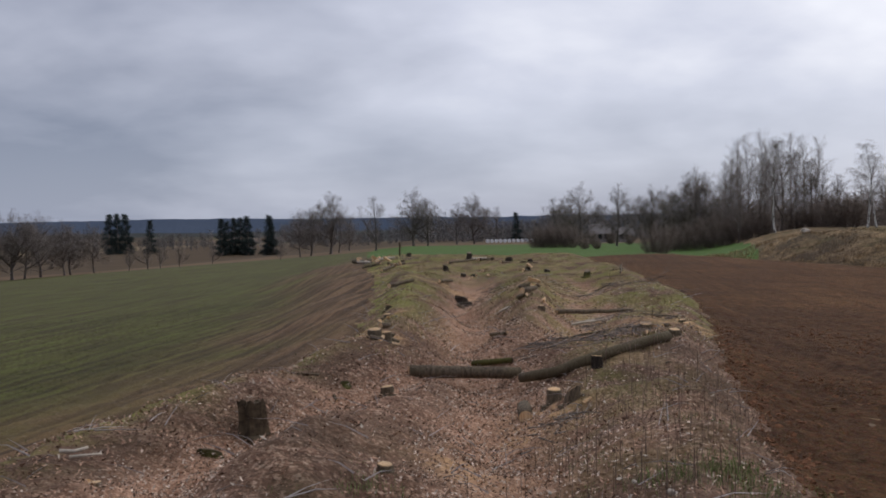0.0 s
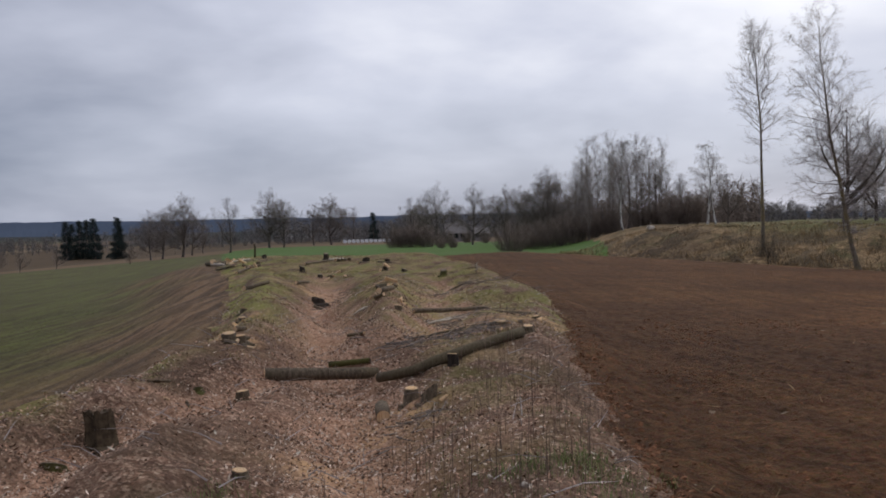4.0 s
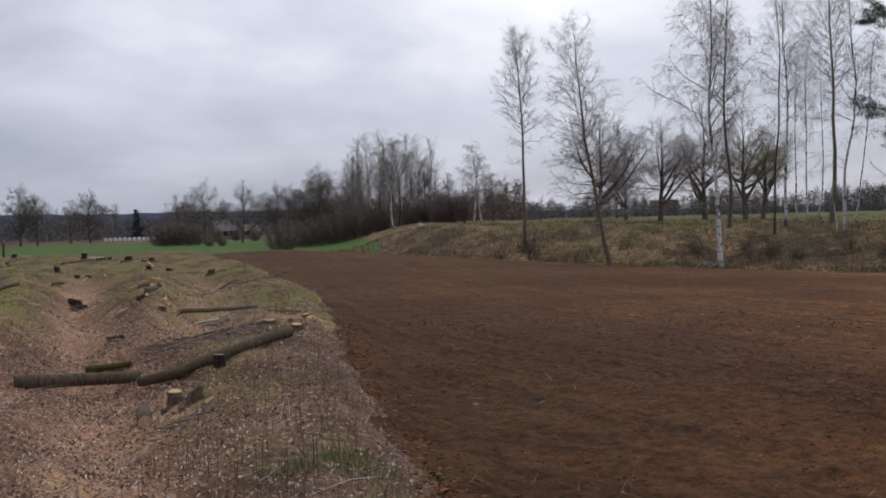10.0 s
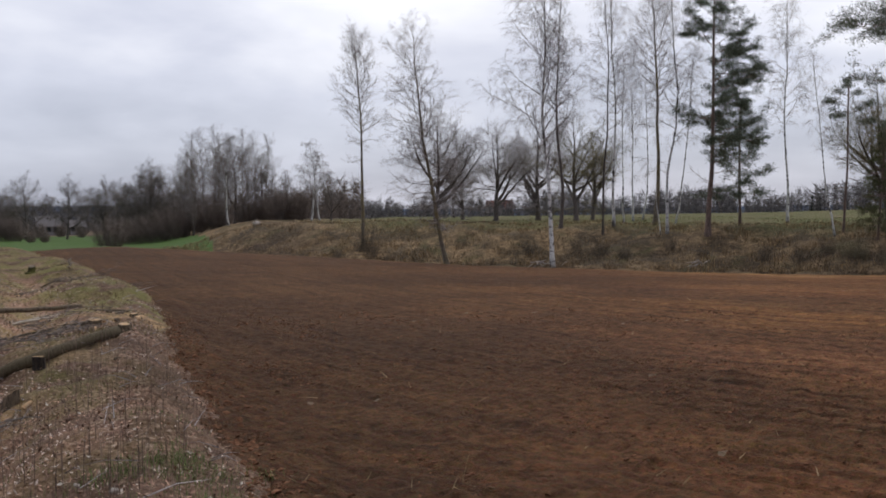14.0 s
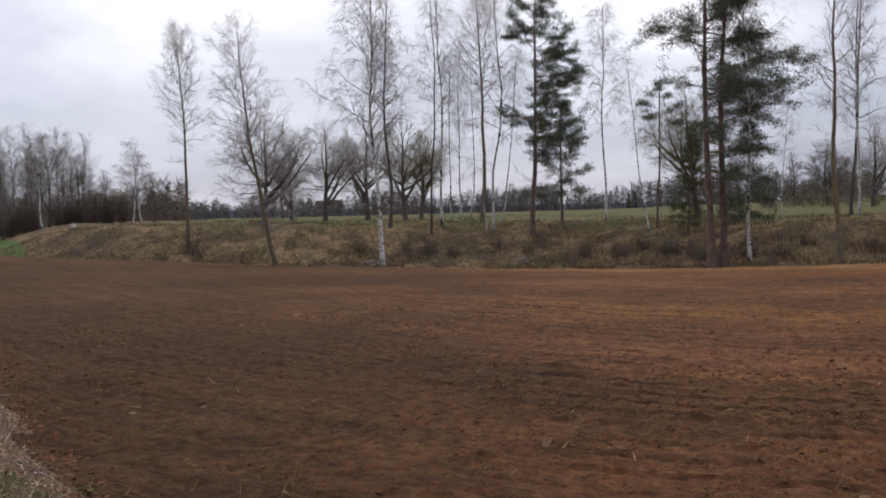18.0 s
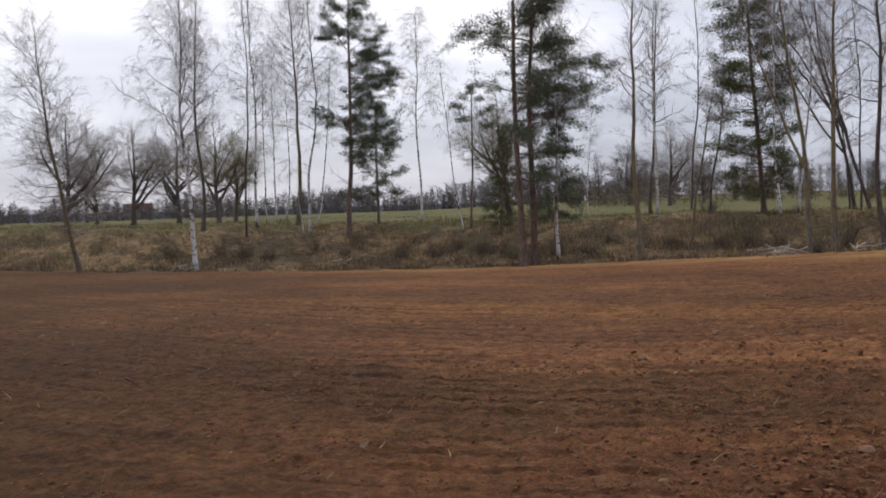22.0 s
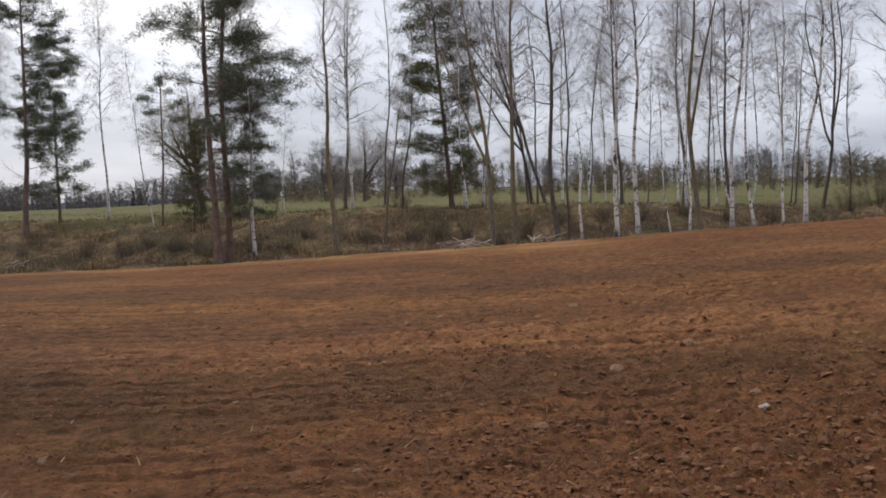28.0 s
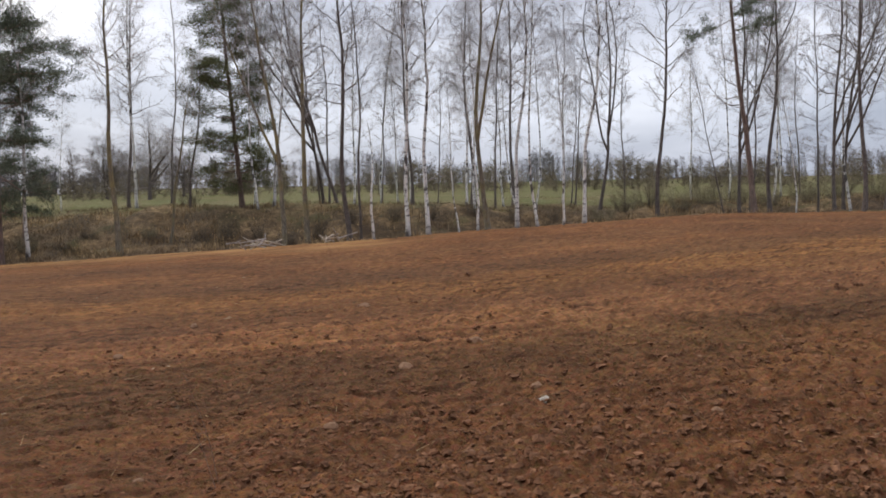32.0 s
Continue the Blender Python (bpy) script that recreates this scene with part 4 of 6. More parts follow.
def pine_tree(name, seed, H, r0, label, crown=(0.3, 1.0), limbs=40, reach=2.4, fall=(0.15, 0.8), rise=(-5, 40), tuft=50, size=0.27, dead=8,
              side=0.0, clumps=3.0, blade=0.17, bark_mat=None, needle=None , category="pine tree"):
    """A conifer: scaly trunk, crooked limbs and flat pads of needles. side: how much the limbs keep to one side."""
    rng = np.random.default_rng(seed)
    trunk, bones, hair = Wood(), Wood(), Wood()
    path = trunk_path(rng, H, 0.022)
    radii = add_trunk(trunk, path, r0, 0.03)
    bones.tubes(path[None, 1:], radii[1] * 0.5, 0.01, 4)
    n = limbs
    v = (np.arange(n) + rng.random(n)) / n
    u = np.minimum(crown[0] + (crown[1] - crown[0]) * v, 0.985)
    turn = np.arange(n) * 2.4 + rng.uniform(-0.5, 0.5, n)
    away = (np.cos(turn) < 0.1) & (rng.random(n) < side)
    turn = np.where(away, np.pi - turn + rng.uniform(-0.4, 0.4, n), turn)
    shape = (v + 0.05) ** fall[0] * (1.04 - v) ** fall[1]
    L = reach * shape / shape.max() * rng.uniform(0.55, 1.15, n) + 0.2
    up = np.radians(rise[0] + (rise[1] - rise[0]) * v + rng.uniform(-12, 12, n))
    p, d = points_on(path[None], np.zeros(n, int), u)
    P = shoots(rng, p, np.stack([np.cos(turn) * np.cos(up), np.sin(turn) * np.cos(up), np.sin(up)], -1), L, 6, 0.13, 0.05)
    bones.tubes(P, np.maximum(0.016, r0 * 0.34 * (1.1 - u)), 0.008, 5)
    w, us, p, d = sprout(rng, P, L, 3.2, 0.3, 0.99, 3)
    L2 = np.maximum(0.18, L[w] * 0.36 * rng.uniform(0.6, 1.2, len(w)))
    B = shoots(rng, p, aside(rng, d, 48, 0.75), L2, 3, 0.12, 0.06)
    bones.tubes(B, 0.011, 0.005, 3)
    tips = [P[:, -1]]
    w, us, p, d = sprout(rng, B, L2, clumps / 0.6, 0.35, 1.0, 2)
    tips.append(p)
    c = np.concatenate(tips)
    c = np.repeat(c, tuft, 0)
    o = rng.normal(0, 1, c.shape) * np.array([1, 1, 0.5]) * size * 0.55
    a = c + o
    h = unit(rng.normal(0, 1, c.shape) + unit(o) * 0.7 + np.array([0, 0, 0.35]))
    hair.needles(a, a + h * (blade * rng.uniform(0.5, 1.0, len(c)))[:, None], blade * 0.075, rng)
    if dead:
        u = rng.uniform(0.14, max(crown[0], 0.3), dead)
        turn = rng.uniform(0, 6.3, dead)
        p, d = points_on(path[None], np.zeros(dead, int), u)
        Ld = reach * rng.uniform(0.25, 0.8, dead)
        D = shoots(rng, p, np.stack([np.cos(turn), np.sin(turn), rng.uniform(-0.5, 0.3, dead)], -1), Ld, 6, 0.16, 0.02)
        bones.tubes(D, 0.022, 0.006, 4)
        w, us, p, d = sprout(rng, D, Ld, 4.0, 0.3, 1.0, 2)
        E = shoots(rng, p, aside(rng, d, 45), Ld[w] * 0.3, 3, 0.15, 0.0)
        bones.tubes(E, 0.007, 0.003, 3)
    root = tagged(new(name), label, category)
    trunk.part("trunk", bark_mat or PINE_BARK, root, True)
    bones.part("branchwork", bark_mat or PINE_BARK, root, True)
    hair.part("crown", needle or NEEDLES, root)
    return root


def bush(name, seed, H, W, stems, mats, label, twig=9.0, thick=1.0):
    """Many thin stems from one root, with fine side twigs."""
    rng = np.random.default_rng(seed)
    wood, hair = Wood(), Wood()
    turn = rng.uniform(0, 6.3, stems)
    out_ = np.sqrt(rng.random(stems))
    base = np.stack([np.cos(turn) * W * 0.22 * out_, np.sin(turn) * W * 0.22 * out_, np.full(stems, -0.15)], -1)
    head = np.stack([np.cos(turn) * 0.55 * W / H * out_, np.sin(turn) * 0.55 * W / H * out_, np.ones(stems)], -1)
    L = H * rng.uniform(0.5, 1.05, stems) * (1.05 - 0.3 * out_)
    S = shoots(rng, base, head, L, 5, 0.12, 0.02)
    wood.tubes(S, 0.016 * thick, 0.005 * thick, 4)
    w, u, p, d = sprout(rng, S, L, twig, 0.12, 1.0, 3)
    T = shoots(rng, p, aside(rng, d, 40), H * rng.uniform(0.08, 0.28, len(w)), 2, 0.15, 0.02)
    hair.slivers(T[:, 0], T[:, 2], 0.006 * thick)
    w2, u2, p2, d2 = sprout(rng, T, np.full(len(T), 1.0), 3, 0.2, 0.95, 1)
    hair.slivers(p2, p2 + aside(rng, d2, 40) * (H * rng.uniform(0.04, 0.13, len(p2)))[:, None], 0.0045 * thick)
    root = tagged(new(name), label, "bush")
    wood.part("stem_clump", mats[0], root, True)
    hair.part("crown", mats[1], root)
    return root


MASTERS = {}


def stand(kind, make, H, az, d, h, lean=0.0, turn=None, tall=1.0, sink=0.0, group=""):
    """Puts a tree of that kind at a bearing and a distance, h metres tall, leaning by degrees to the right as seen from the path."""
    a = radians(az)
    x, y = d * math.sin(a), d * math.cos(a)
    z = ground(x, y) - sink
    s = h / H
    turn = random.uniform(0, 360) if turn is None else turn - az
    m = Matrix.Translation((x, y, z)) @ Matrix.Rotation(radians(lean), 4, Vector((math.sin(a), math.cos(a), 0))) @ Matrix.Rotation(radians(turn), 4, "Z") @ Matrix.Diagonal((s / tall, s / tall, s, 1))
    if kind not in MASTERS:
        MASTERS[kind] = make()
        ob = MASTERS[kind]
        ob.matrix_basis = m
    else:
        src = MASTERS[kind]
        ob = copy_thing(src, Matrix.Identity(4))
        ob.matrix_basis = m
    if group:
        ob["group"] = group
    return ob


BT, AT, DT = (BIRCH, TWIG, TWIG), (ASPEN, TWIG, TWIG), (ALDER, TWIG_DARK, TWIG_DARK)
NARROW, OVAL, BROAD = (0.35, 0.75), (0.55, 0.6), (0.25, 0.55)


def birch(seed, H, r0, label, **k):
    return bare_tree("birch_tree", seed, H, r0, label, BT, **{**dict(droop=0.85, lift=0.04, rise=(35, 62), fall=OVAL, twig_len=0.75), **k})


def aspen(seed, H, r0, label, **k):
    return bare_tree("aspen_tree", seed, H, r0, label, AT, **{**dict(lift=0.08, rise=(30, 62), fall=OVAL, twig_len=0.55), **k})


def alder(seed, H, r0, label, **k):
    return bare_tree("alder_tree", seed, H, r0, label, DT, **{**dict(lift=0.05, rise=(28, 60), fall=NARROW, twig_len=0.5, low=6, twig=6.5), **k})


def field_tree(name, seed, H, r0, label, mats, **k):
    return bare_tree(name, seed, H, r0, label, mats, **{**dict(crown=(0.14, 1.0), limbs=22, reach=4.8, fall=BROAD, rise=(2, 70), lift=0.03, branch=2.6, twig=5.5, twiglet=4.0, twig_len=0.8, thick=1.8, wander=0.06, forks=6, spread=52, limb_r=0.26), **k})


KINDS = {
    "birch_a": (15, lambda: birch(11, 15, 0.125, "tall white-barked birch with fine drooping bare twigs", crown=(0.30, 1.0), limbs=46, reach=3.4, twig=8.5)),
    "birch_b": (14, lambda: birch(23, 14, 0.092, "slim white birch with a narrow bare crown", crown=(0.40, 1.0), limbs=36, reach=2.1)),
    "birch_d": (14, lambda: birch(29, 14, 0.088, "slim white birch with a bent stem and fine twigs", crown=(0.34, 1.0), limbs=34, reach=1.9, wander=0.055, low=4)),
    "birch_c": (13, lambda: birch(37, 13, 0.066, "thin crooked birch with sparse bare twigs", crown=(0.45, 1.0), limbs=26, reach=1.7, wander=0.06)),
    "stub": (5, lambda: birch(41, 5, 0.07, "short bare white birch pole", crown=(0.75, 1.0), limbs=5, reach=0.7, wander=0.05, twig=3, twiglet=1)),
    "aspen_a": (13, lambda: aspen(51, 13, 0.13, "tall bare aspen with a narrow rising crown", crown=(0.48, 1.0), limbs=54, reach=2.4, fall=(0.6, 0.45), rise=(28, 64), low=3)),
    "aspen_b": (14, lambda: aspen(53, 14, 0.15, "tall bare aspen with a mossy yellowish trunk", crown=(0.16, 1.0), limbs=68, reach=3.0, fall=(0.35, 0.42), rise=(4, 58), lift=0.03, droop=0.15)),
    "aspen_c": (15, lambda: aspen(57, 15, 0.14, "slender aspen with yellow lichen on its bark", crown=(0.40, 1.0), limbs=30, reach=2.1, low=6)),
    "aspen_d": (15, lambda: aspen(59, 15, 0.13, "slender yellowish aspen with a forked top", crown=(0.46, 1.0), limbs=26, reach=2.2, forks=1, low=5)),
    "alder_a": (15, lambda: alder(61, 15, 0.118, "dark bare alder with thin branches", crown=(0.36, 1.0), limbs=34, reach=2.2)),
    "alder_b": (14, lambda: alder(67, 14, 0.096, "dark forked alder leaning among birches", crown=(0.34, 1.0), limbs=28, reach=2.3, wander=0.06, forks=2)),
    "alder_c": (14, lambda: alder(71, 14, 0.072, "thin dark alder stem with sparse twigs", crown=(0.32, 1.0), limbs=26, reach=1.6, wander=0.055, low=8)),
    "round_a": (9, lambda: field_tree("lime_tree", 81, 9, 0.26, "old broad bare tree with a round crown", (ALDER, TWIG_MID, TWIG), reach=4.2, twig=6.5, thick=1.2, twig_len=0.7)),
    "round_b": (10, lambda: field_tree("oak_tree", 83, 10, 0.28, "old broad tree with budding olive twigs", (ALDER, TWIG_GREEN, TWIG_GREEN), reach=4.6, twig=6.5, thick=1.2, twig_len=0.7)),
    "far_a": (10, lambda: field_tree("field_tree", 91, 10, 0.24, "bare dark field tree with a rounded crown", DT, crown=(0.10, 1.0), twig=6.5)),
    "far_c": (10, lambda: field_tree("field_tree", 95, 10, 0.22, "broad bare field tree on a short trunk", DT, crown=(0.2, 1.0), forks=4, reach=4.2)),
    "far_b": (11, lambda: field_tree("field_tree", 93, 11, 0.25, "upright bare dark field tree", DT, crown=(0.22, 1.0), limbs=28, reach=3.2, rise=(34, 70), forks=2)),
    "far_birch": (14, lambda: birch(97, 14, 0.14, "bare pale birch in a distant grove", crown=(0.2, 1.0), limbs=40, reach=2.9, twig=4.5, thick=1.8)),
    "far_stem": (13, lambda: bare_tree("aspen_tree", 99, 13, 0.10, "slim grey-brown aspen in a distant grove", (ALDER, TWIG_MID, TWIG_MID), crown=(0.14, 1.0), limbs=46, reach=3.4, rise=(44, 68), twig=3.6, thick=1.5, fall=(0.4, 0.6))),
    "pine_a": (15, lambda: pine_tree("pine_tree", 101, 15, 0.17, "tall pine with dark green needles", crown=(0.30, 1.0), limbs=56, reach=2.7, side=0.55, fall=(0.25, 0.55))),
    "pine_b": (6, lambda: pine_tree("pine_tree", 103, 6, 0.08, "small dark pine on the meadow bank", crown=(0.28, 1.0), limbs=26, reach=1.5, dead=3, size=0.26)),
    "pine_g": (8, lambda: pine_tree("pine_tree", 105, 8, 0.07, "thin pine with one tuft of needles at its top", crown=(0.74, 1.0), limbs=9, reach=1.3, dead=6, size=0.26)),
    "pine_c": (17, lambda: pine_tree("pine_tree", 107, 17, 0.19, "large pine with reddish bark and twin stems", crown=(0.26, 1.0), limbs=44, reach=3.8, side=0.98, dead=10, size=0.34, fall=(0.15, 0.35), rise=(-8, 30))),
    "pine_f": (17, lambda: pine_tree("pine_tree", 117, 17, 0.19, "tall crooked pine stem with bare lower branches", crown=(0.48, 1.0), limbs=16, reach=4.2, side=0.8, dead=18, size=0.28, clumps=1.6, tuft=36, rise=(0, 40))),
    "pine_d": (13, lambda: pine_tree("pine_tree", 109, 13, 0.13, "dense leaning pine with olive-green needles", crown=(0.10, 1.0), limbs=100, reach=1.9, tuft=46, needle=OLIVE_NEEDLES, fall=(0.3, 0.6), size=0.32)),
    "pine_e": (15, lambda: pine_tree("pine_tree", 113, 15, 0.16, "pine with a small dark crown high up", crown=(0.62, 1.0), limbs=20, reach=2.6, dead=12, side=0.5)),
    "spruce": (12, lambda: pine_tree("spruce_tree", 115, 12, 0.2, "dark narrow spruce among far fields", crown=(0.04, 1.0), limbs=70, reach=2.3, tuft=16, blade=0.5, needle=SPRUCE, size=0.55, rise=(-20, 10), fall=(0.05, 0.9), dead=0, category="spruce tree")),
    "bush_a": (3, lambda: bush("bush", 121, 3, 3.2, 40, (ALDER, BRUSH), "bare brown bush on the field bank")),
    "bush_b": (3, lambda: bush("bush", 123, 3, 3.6, 44, (ALDER, TWIG_GREEN), "bush with olive budding twigs")),
    "bush_far": (5, lambda: bush("bush", 131, 5, 5.0, 50, (ALDER, TWIG_WARM), "dense bare brown bush among the fields", thick=1.5, twig=13.0)),
    "bush_c": (1.3, lambda: bush("bush", 127, 1.3, 1.7, 40, (ALDER, BRUSH), "low brown bush in dry grass", thick=0.8, twig=14.0)),
}


def tree(kind, az, d, h, lean=0.0, turn=None, tall=1.0, group="", sink=0.05):
    H, make = KINDS[kind]
    return stand(kind, make, H, az, d, h, lean, turn, tall, sink, group)


# kind, bearing, distance, height, lean
ROW_TREES = [
    ("aspen_a", 26.1, 60.0, 12.2, -1.9),
    ("aspen_b", 30.9, 50.5, 11.7, -7.8),
    ("alder_c", 30.2, 62.0, 7.2, -1.0),
    ("birch_a", 37.0, 50.3, 15.2, -1.1),
    ("alder_a", 37.4, 60.0, 14.7, 1.1),
    ("alder_c", 39.8, 58.0, 13.8, 0.6),
    ("birch_b", 40.4, 60.0, 14.6, -0.5),
    ("birch_c", 41.0, 70.0, 11.9, -0.5),
    ("birch_d", 41.5, 72.0, 11.7, 0.4),
    ("birch_c", 42.0, 74.0, 11.6, 1.0),
    ("aspen_a", 42.7, 62.0, 14.5, -0.6),
    ("stub", 43.0, 57.0, 2.8, -2.9),
    ("birch_d", 43.4, 57.0, 14.3, 1.0),
    ("birch_c", 43.8, 62.0, 10.7, 6.7),
    ("pine_a", 45.6, 56.0, 14.1, 1.5),
    ("pine_b", 47.3, 62.0, 7.3, 0.1),
    ("birch_b", 49.8, 66.0, 13.7, -0.4),
    ("birch_c", 52.2, 55.0, 9.4, -6.5),
    ("pine_g", 52.6, 55.0, 7.6, 1.7),
    ("round_b", 54.9, 58.0, 7.2, -5.6),
    ("pine_d", 54.3, 53.0, 5.6, 4.0),
    ("pine_b", 57.4, 47.0, 5.4, 2.0),
    ("pine_c", 55.65, 43.8, 15.5, -0.1),
    ("pine_f", 56.2, 44.2, 15.5, 0.3),
    ("birch_b", 57.6, 44.5, 13.0, -1.2),
    ("birch_c", 59.3, 60.0, 6.7, 3.6),
    ("aspen_c", 62.3, 42.5, 13.5, -0.8),
    ("birch_d", 63.2, 55.0, 13.5, 0.7),
    ("alder_a", 62.8, 58.0, 13.5, 1.8),
    ("alder_c", 65.0, 75.0, 16.8, 1.2),
    ("aspen_c", 65.0, 44.0, 7.9, 8.8),
    ("alder_a", 66.1, 50.0, 8.9, 4.3),
    ("pine_d", 68.9, 50.0, 13.5, -3.8),
    ("aspen_d", 71.2, 41.0, 13.5, -6.5),
    ("aspen_c", 72.6, 40.0, 13.5, -0.4),
    ("alder_b", 73.5, 52.0, 13.5, -12.3),
    ("alder_c", 73.3, 53.0, 11.9, -3.7),
    ("alder_c", 73.8, 54.0, 12.3, -2.4),
    ("alder_b", 74.3, 50.0, 13.5, -10.0),
    ("alder_a", 75.0, 38.0, 13.5, -2.6),
    ("alder_c", 75.6, 39.0, 11.5, -2.0),
    ("stub", 76.4, 36.3, 4.3, -2.0),
    ("birch_b", 78.3, 37.0, 13.5, -0.7),
    ("birch_d", 79.5, 37.2, 13.5, -2.9),
    ("alder_a", 78.5, 58.0, 13.5, -1.0),
    ("birch_c", 81.3, 37.0, 6.4, -3.1),
    ("stub", 82.3, 38.0, 4.3, -2.0),
    ("alder_a", 81.9, 55.0, 13.5, 0.5),
    ("aspen_d", 83.0, 40.0, 13.5, -0.2),
    ("alder_c", 83.3, 52.0, 11.5, 1.1),
    ("alder_a", 84.3, 56.0, 13.5, 0.1),
    ("birch_d", 84.6, 39.0, 13.5, 1.6),
    ("birch_c", 85.8, 39.5, 11.5, 0.1),
    ("birch_b", 87.2, 40.0, 7.7, -1.6),
    ("birch_c", 85.6, 50.0, 9.6, -0.1),
    ("birch_d", 88.4, 41.0, 13.5, 1.5),
    ("alder_b", 89.2, 52.0, 13.5, 1.2),
    ("alder_c", 87.6, 58.0, 8.7, 2.0),
    ("alder_a", 92.5, 45.0, 13.5, 1.2),
    ("alder_c", 96.2, 47.0, 7.8, -11.4),
    ("alder_b", 96.9, 48.0, 13.5, -2.9),
    ("alder_c", 97.4, 50.0, 11.5, 0.3),
    ("pine_e", 97.7, 46.0, 13.5, -5.1),
    ("alder_a", 98.5, 47.0, 13.5, -0.3),
    ("birch_c", 99.8, 45.0, 7.1, -7.0),
    ("alder_c", 100.0, 60.0, 9.8, -1.1),
    ("alder_c", 100.9, 49.0, 11.5, -0.8),
    ("alder_b", 101.8, 47.0, 13.5, -1.8),
    ("alder_a", 103.2, 45.0, 13.5, -0.4),
    ("alder_b", 102.2, 50.0, 13.5, 1.6),
    ("alder_b", 104.2, 46.0, 13.5, 0.4),
]
for kind, az, d, h, lean in ROW_TREES:
    tree(kind, az, d, h, lean, turn={"pine_a": 0, "pine_c": 0, "pine_f": 180}.get(kind), group="trees along the ploughed field")

# farther trees: kind, bearing, distance, height
FAR_TREES = [
    ("far_a", -6.5, 210, 10.9),
    ("far_b", -3.9, 200, 10.1),
    ("far_a", -1.7, 230, 11.2),
    ("far_b", -0.9, 230, 9.6),
    ("far_a", 1.8, 260, 11.1),
    ("far_b", 0.8, 260, 10.1),
    ("far_b", 3.1, 300, 10.1),
    ("far_a", -8.2, 200, 8.2),
    ("far_a", -7.6, 205, 8.0),
    ("far_a", -6.0, 230, 8.5),
    ("far_b", -5.4, 260, 8.5),
    ("far_a", -9.3, 170, 3.0),
    ("far_a", -23.5, 190, 10.3),
    ("far_a", -22.9, 190, 9.6),
    ("far_a", -22.1, 200, 10.1),
    ("far_a", -20.9, 200, 8.9),
    ("far_a", -20.6, 205, 8.5),
    ("far_a", -19.4, 205, 8.4),
    ("far_a", -24.9, 190, 10.8),
    ("far_b", -17.6, 190, 4.5),
    ("far_b", -16.6, 190, 5.7),
    ("far_b", -15.9, 190, 5.1),
    ("far_b", -14.9, 195, 4.1),
    ("far_b", -13.1, 195, 4.0),
    ("spruce", -12.6, 330, 11.8),
    ("spruce", -12.3, 335, 11.0),
    ("spruce", -11.9, 340, 12.1),
    ("spruce", -11.5, 335, 12.2),
    ("spruce", -11.1, 330, 12.6),
    ("spruce", -10.0, 320, 12.6),
    ("spruce", -9.8, 320, 10.3),
    ("spruce", -18.6, 380, 14.3),
    ("spruce", -18.1, 380, 14.5),
    ("spruce", -17.7, 385, 14.5),
    ("spruce", -16.4, 380, 12.0),
    ("spruce", 4.2, 330, 9.5),
    ("far_b", 6.4, 170, 7.9),
    ("far_a", 7.8, 190, 10.2),
    ("far_a", 7.0, 230, 9.3),
    ("far_a", 9.9, 180, 9.4),
    ("far_a", 11.8, 160, 8.1),
    ("far_a", 12.4, 165, 8.2),
    ("far_b", 13.0, 160, 8.1),
    ("far_a", 14.3, 140, 9.1),
    ("far_b", 14.8, 140, 7.3),
    ("far_b", 13.8, 145, 8.6),
    ("far_a", 15.5, 140, 5.2),
    ("far_stem", 16.5, 120, 11.2),
    ("far_stem", 17.0, 122, 11.7),
    ("far_stem", 17.6, 125, 12.0),
    ("far_stem", 18.0, 118, 9.7),
    ("far_birch", 18.5, 110, 9.4),
    ("far_b", 18.8, 122, 10.2),
    ("far_stem", 19.4, 125, 10.8),
    ("far_stem", 19.9, 122, 10.0),
    ("far_b", 20.4, 118, 7.1),
    ("far_b", 20.9, 118, 6.1),
    ("far_b", 21.6, 118, 5.6),
    ("far_birch", 23.1, 105, 8.1),
    ("far_birch", 23.6, 108, 6.9),
    ("far_b", 24.2, 110, 5.1),
    ("bush_far", 12.1, 100, 3.5),
    ("far_a", 16.1, 125, 5.2),
    ("far_a", 15.2, 135, 6.6),
    ("far_a", 14.1, 140, 9.2),
    ("round_a", 33.7, 84, 7.6),
    ("round_a", 36.1, 88, 8.4),
    ("round_b", 38.3, 74, 7.1),
    ("round_a", 31.8, 92, 6.4),
    ("round_a", 30.3, 70, 7.4),
    ("round_b", 39.2, 80, 6.3),
    ("far_b", 31.3, 100, 5.5),
    ("bush_a", 26.4, 59, 2.0),
    ("spruce", 51.0, 300, 4.6),
    ("spruce", 51.3, 302, 5.2),
    ("round_a", 63.8, 120, 8.6),
    ("far_a", 61.6, 140, 7.6),
    ("far_b", 59.8, 150, 7.1),
    ("far_a", 65.6, 140, 5.9),
]
for i, (kind, az, d, h) in enumerate(FAR_TREES):
    kind = "far_c" if kind == "far_a" and i % 2 else kind
    tree(kind, az, d, h, random.uniform(-2, 2), tall={"far_a": 0.9, "far_birch": 0.72}.get(kind, 1.0), group="trees among the far fields")

GROVE = random.Random(77)
for i in range(11):
    tree("far_stem", GROVE.uniform(15.6, 20.6), GROVE.uniform(110, 130), GROVE.uniform(7.5, 11.0), GROVE.uniform(-3, 3), group="trees among the far fields")

# thin stems filling the wood behind the field edge
THICKET = random.Random(88)
for i in range(26):
    az = THICKET.uniform(69, 108)
    tree(THICKET.choice(("birch_c", "birch_b", "alder_c")), az, THICKET.uniform(46, 66), THICKET.uniform(9, 13), THICKET.uniform(-5, 5), group="trees along the ploughed field")

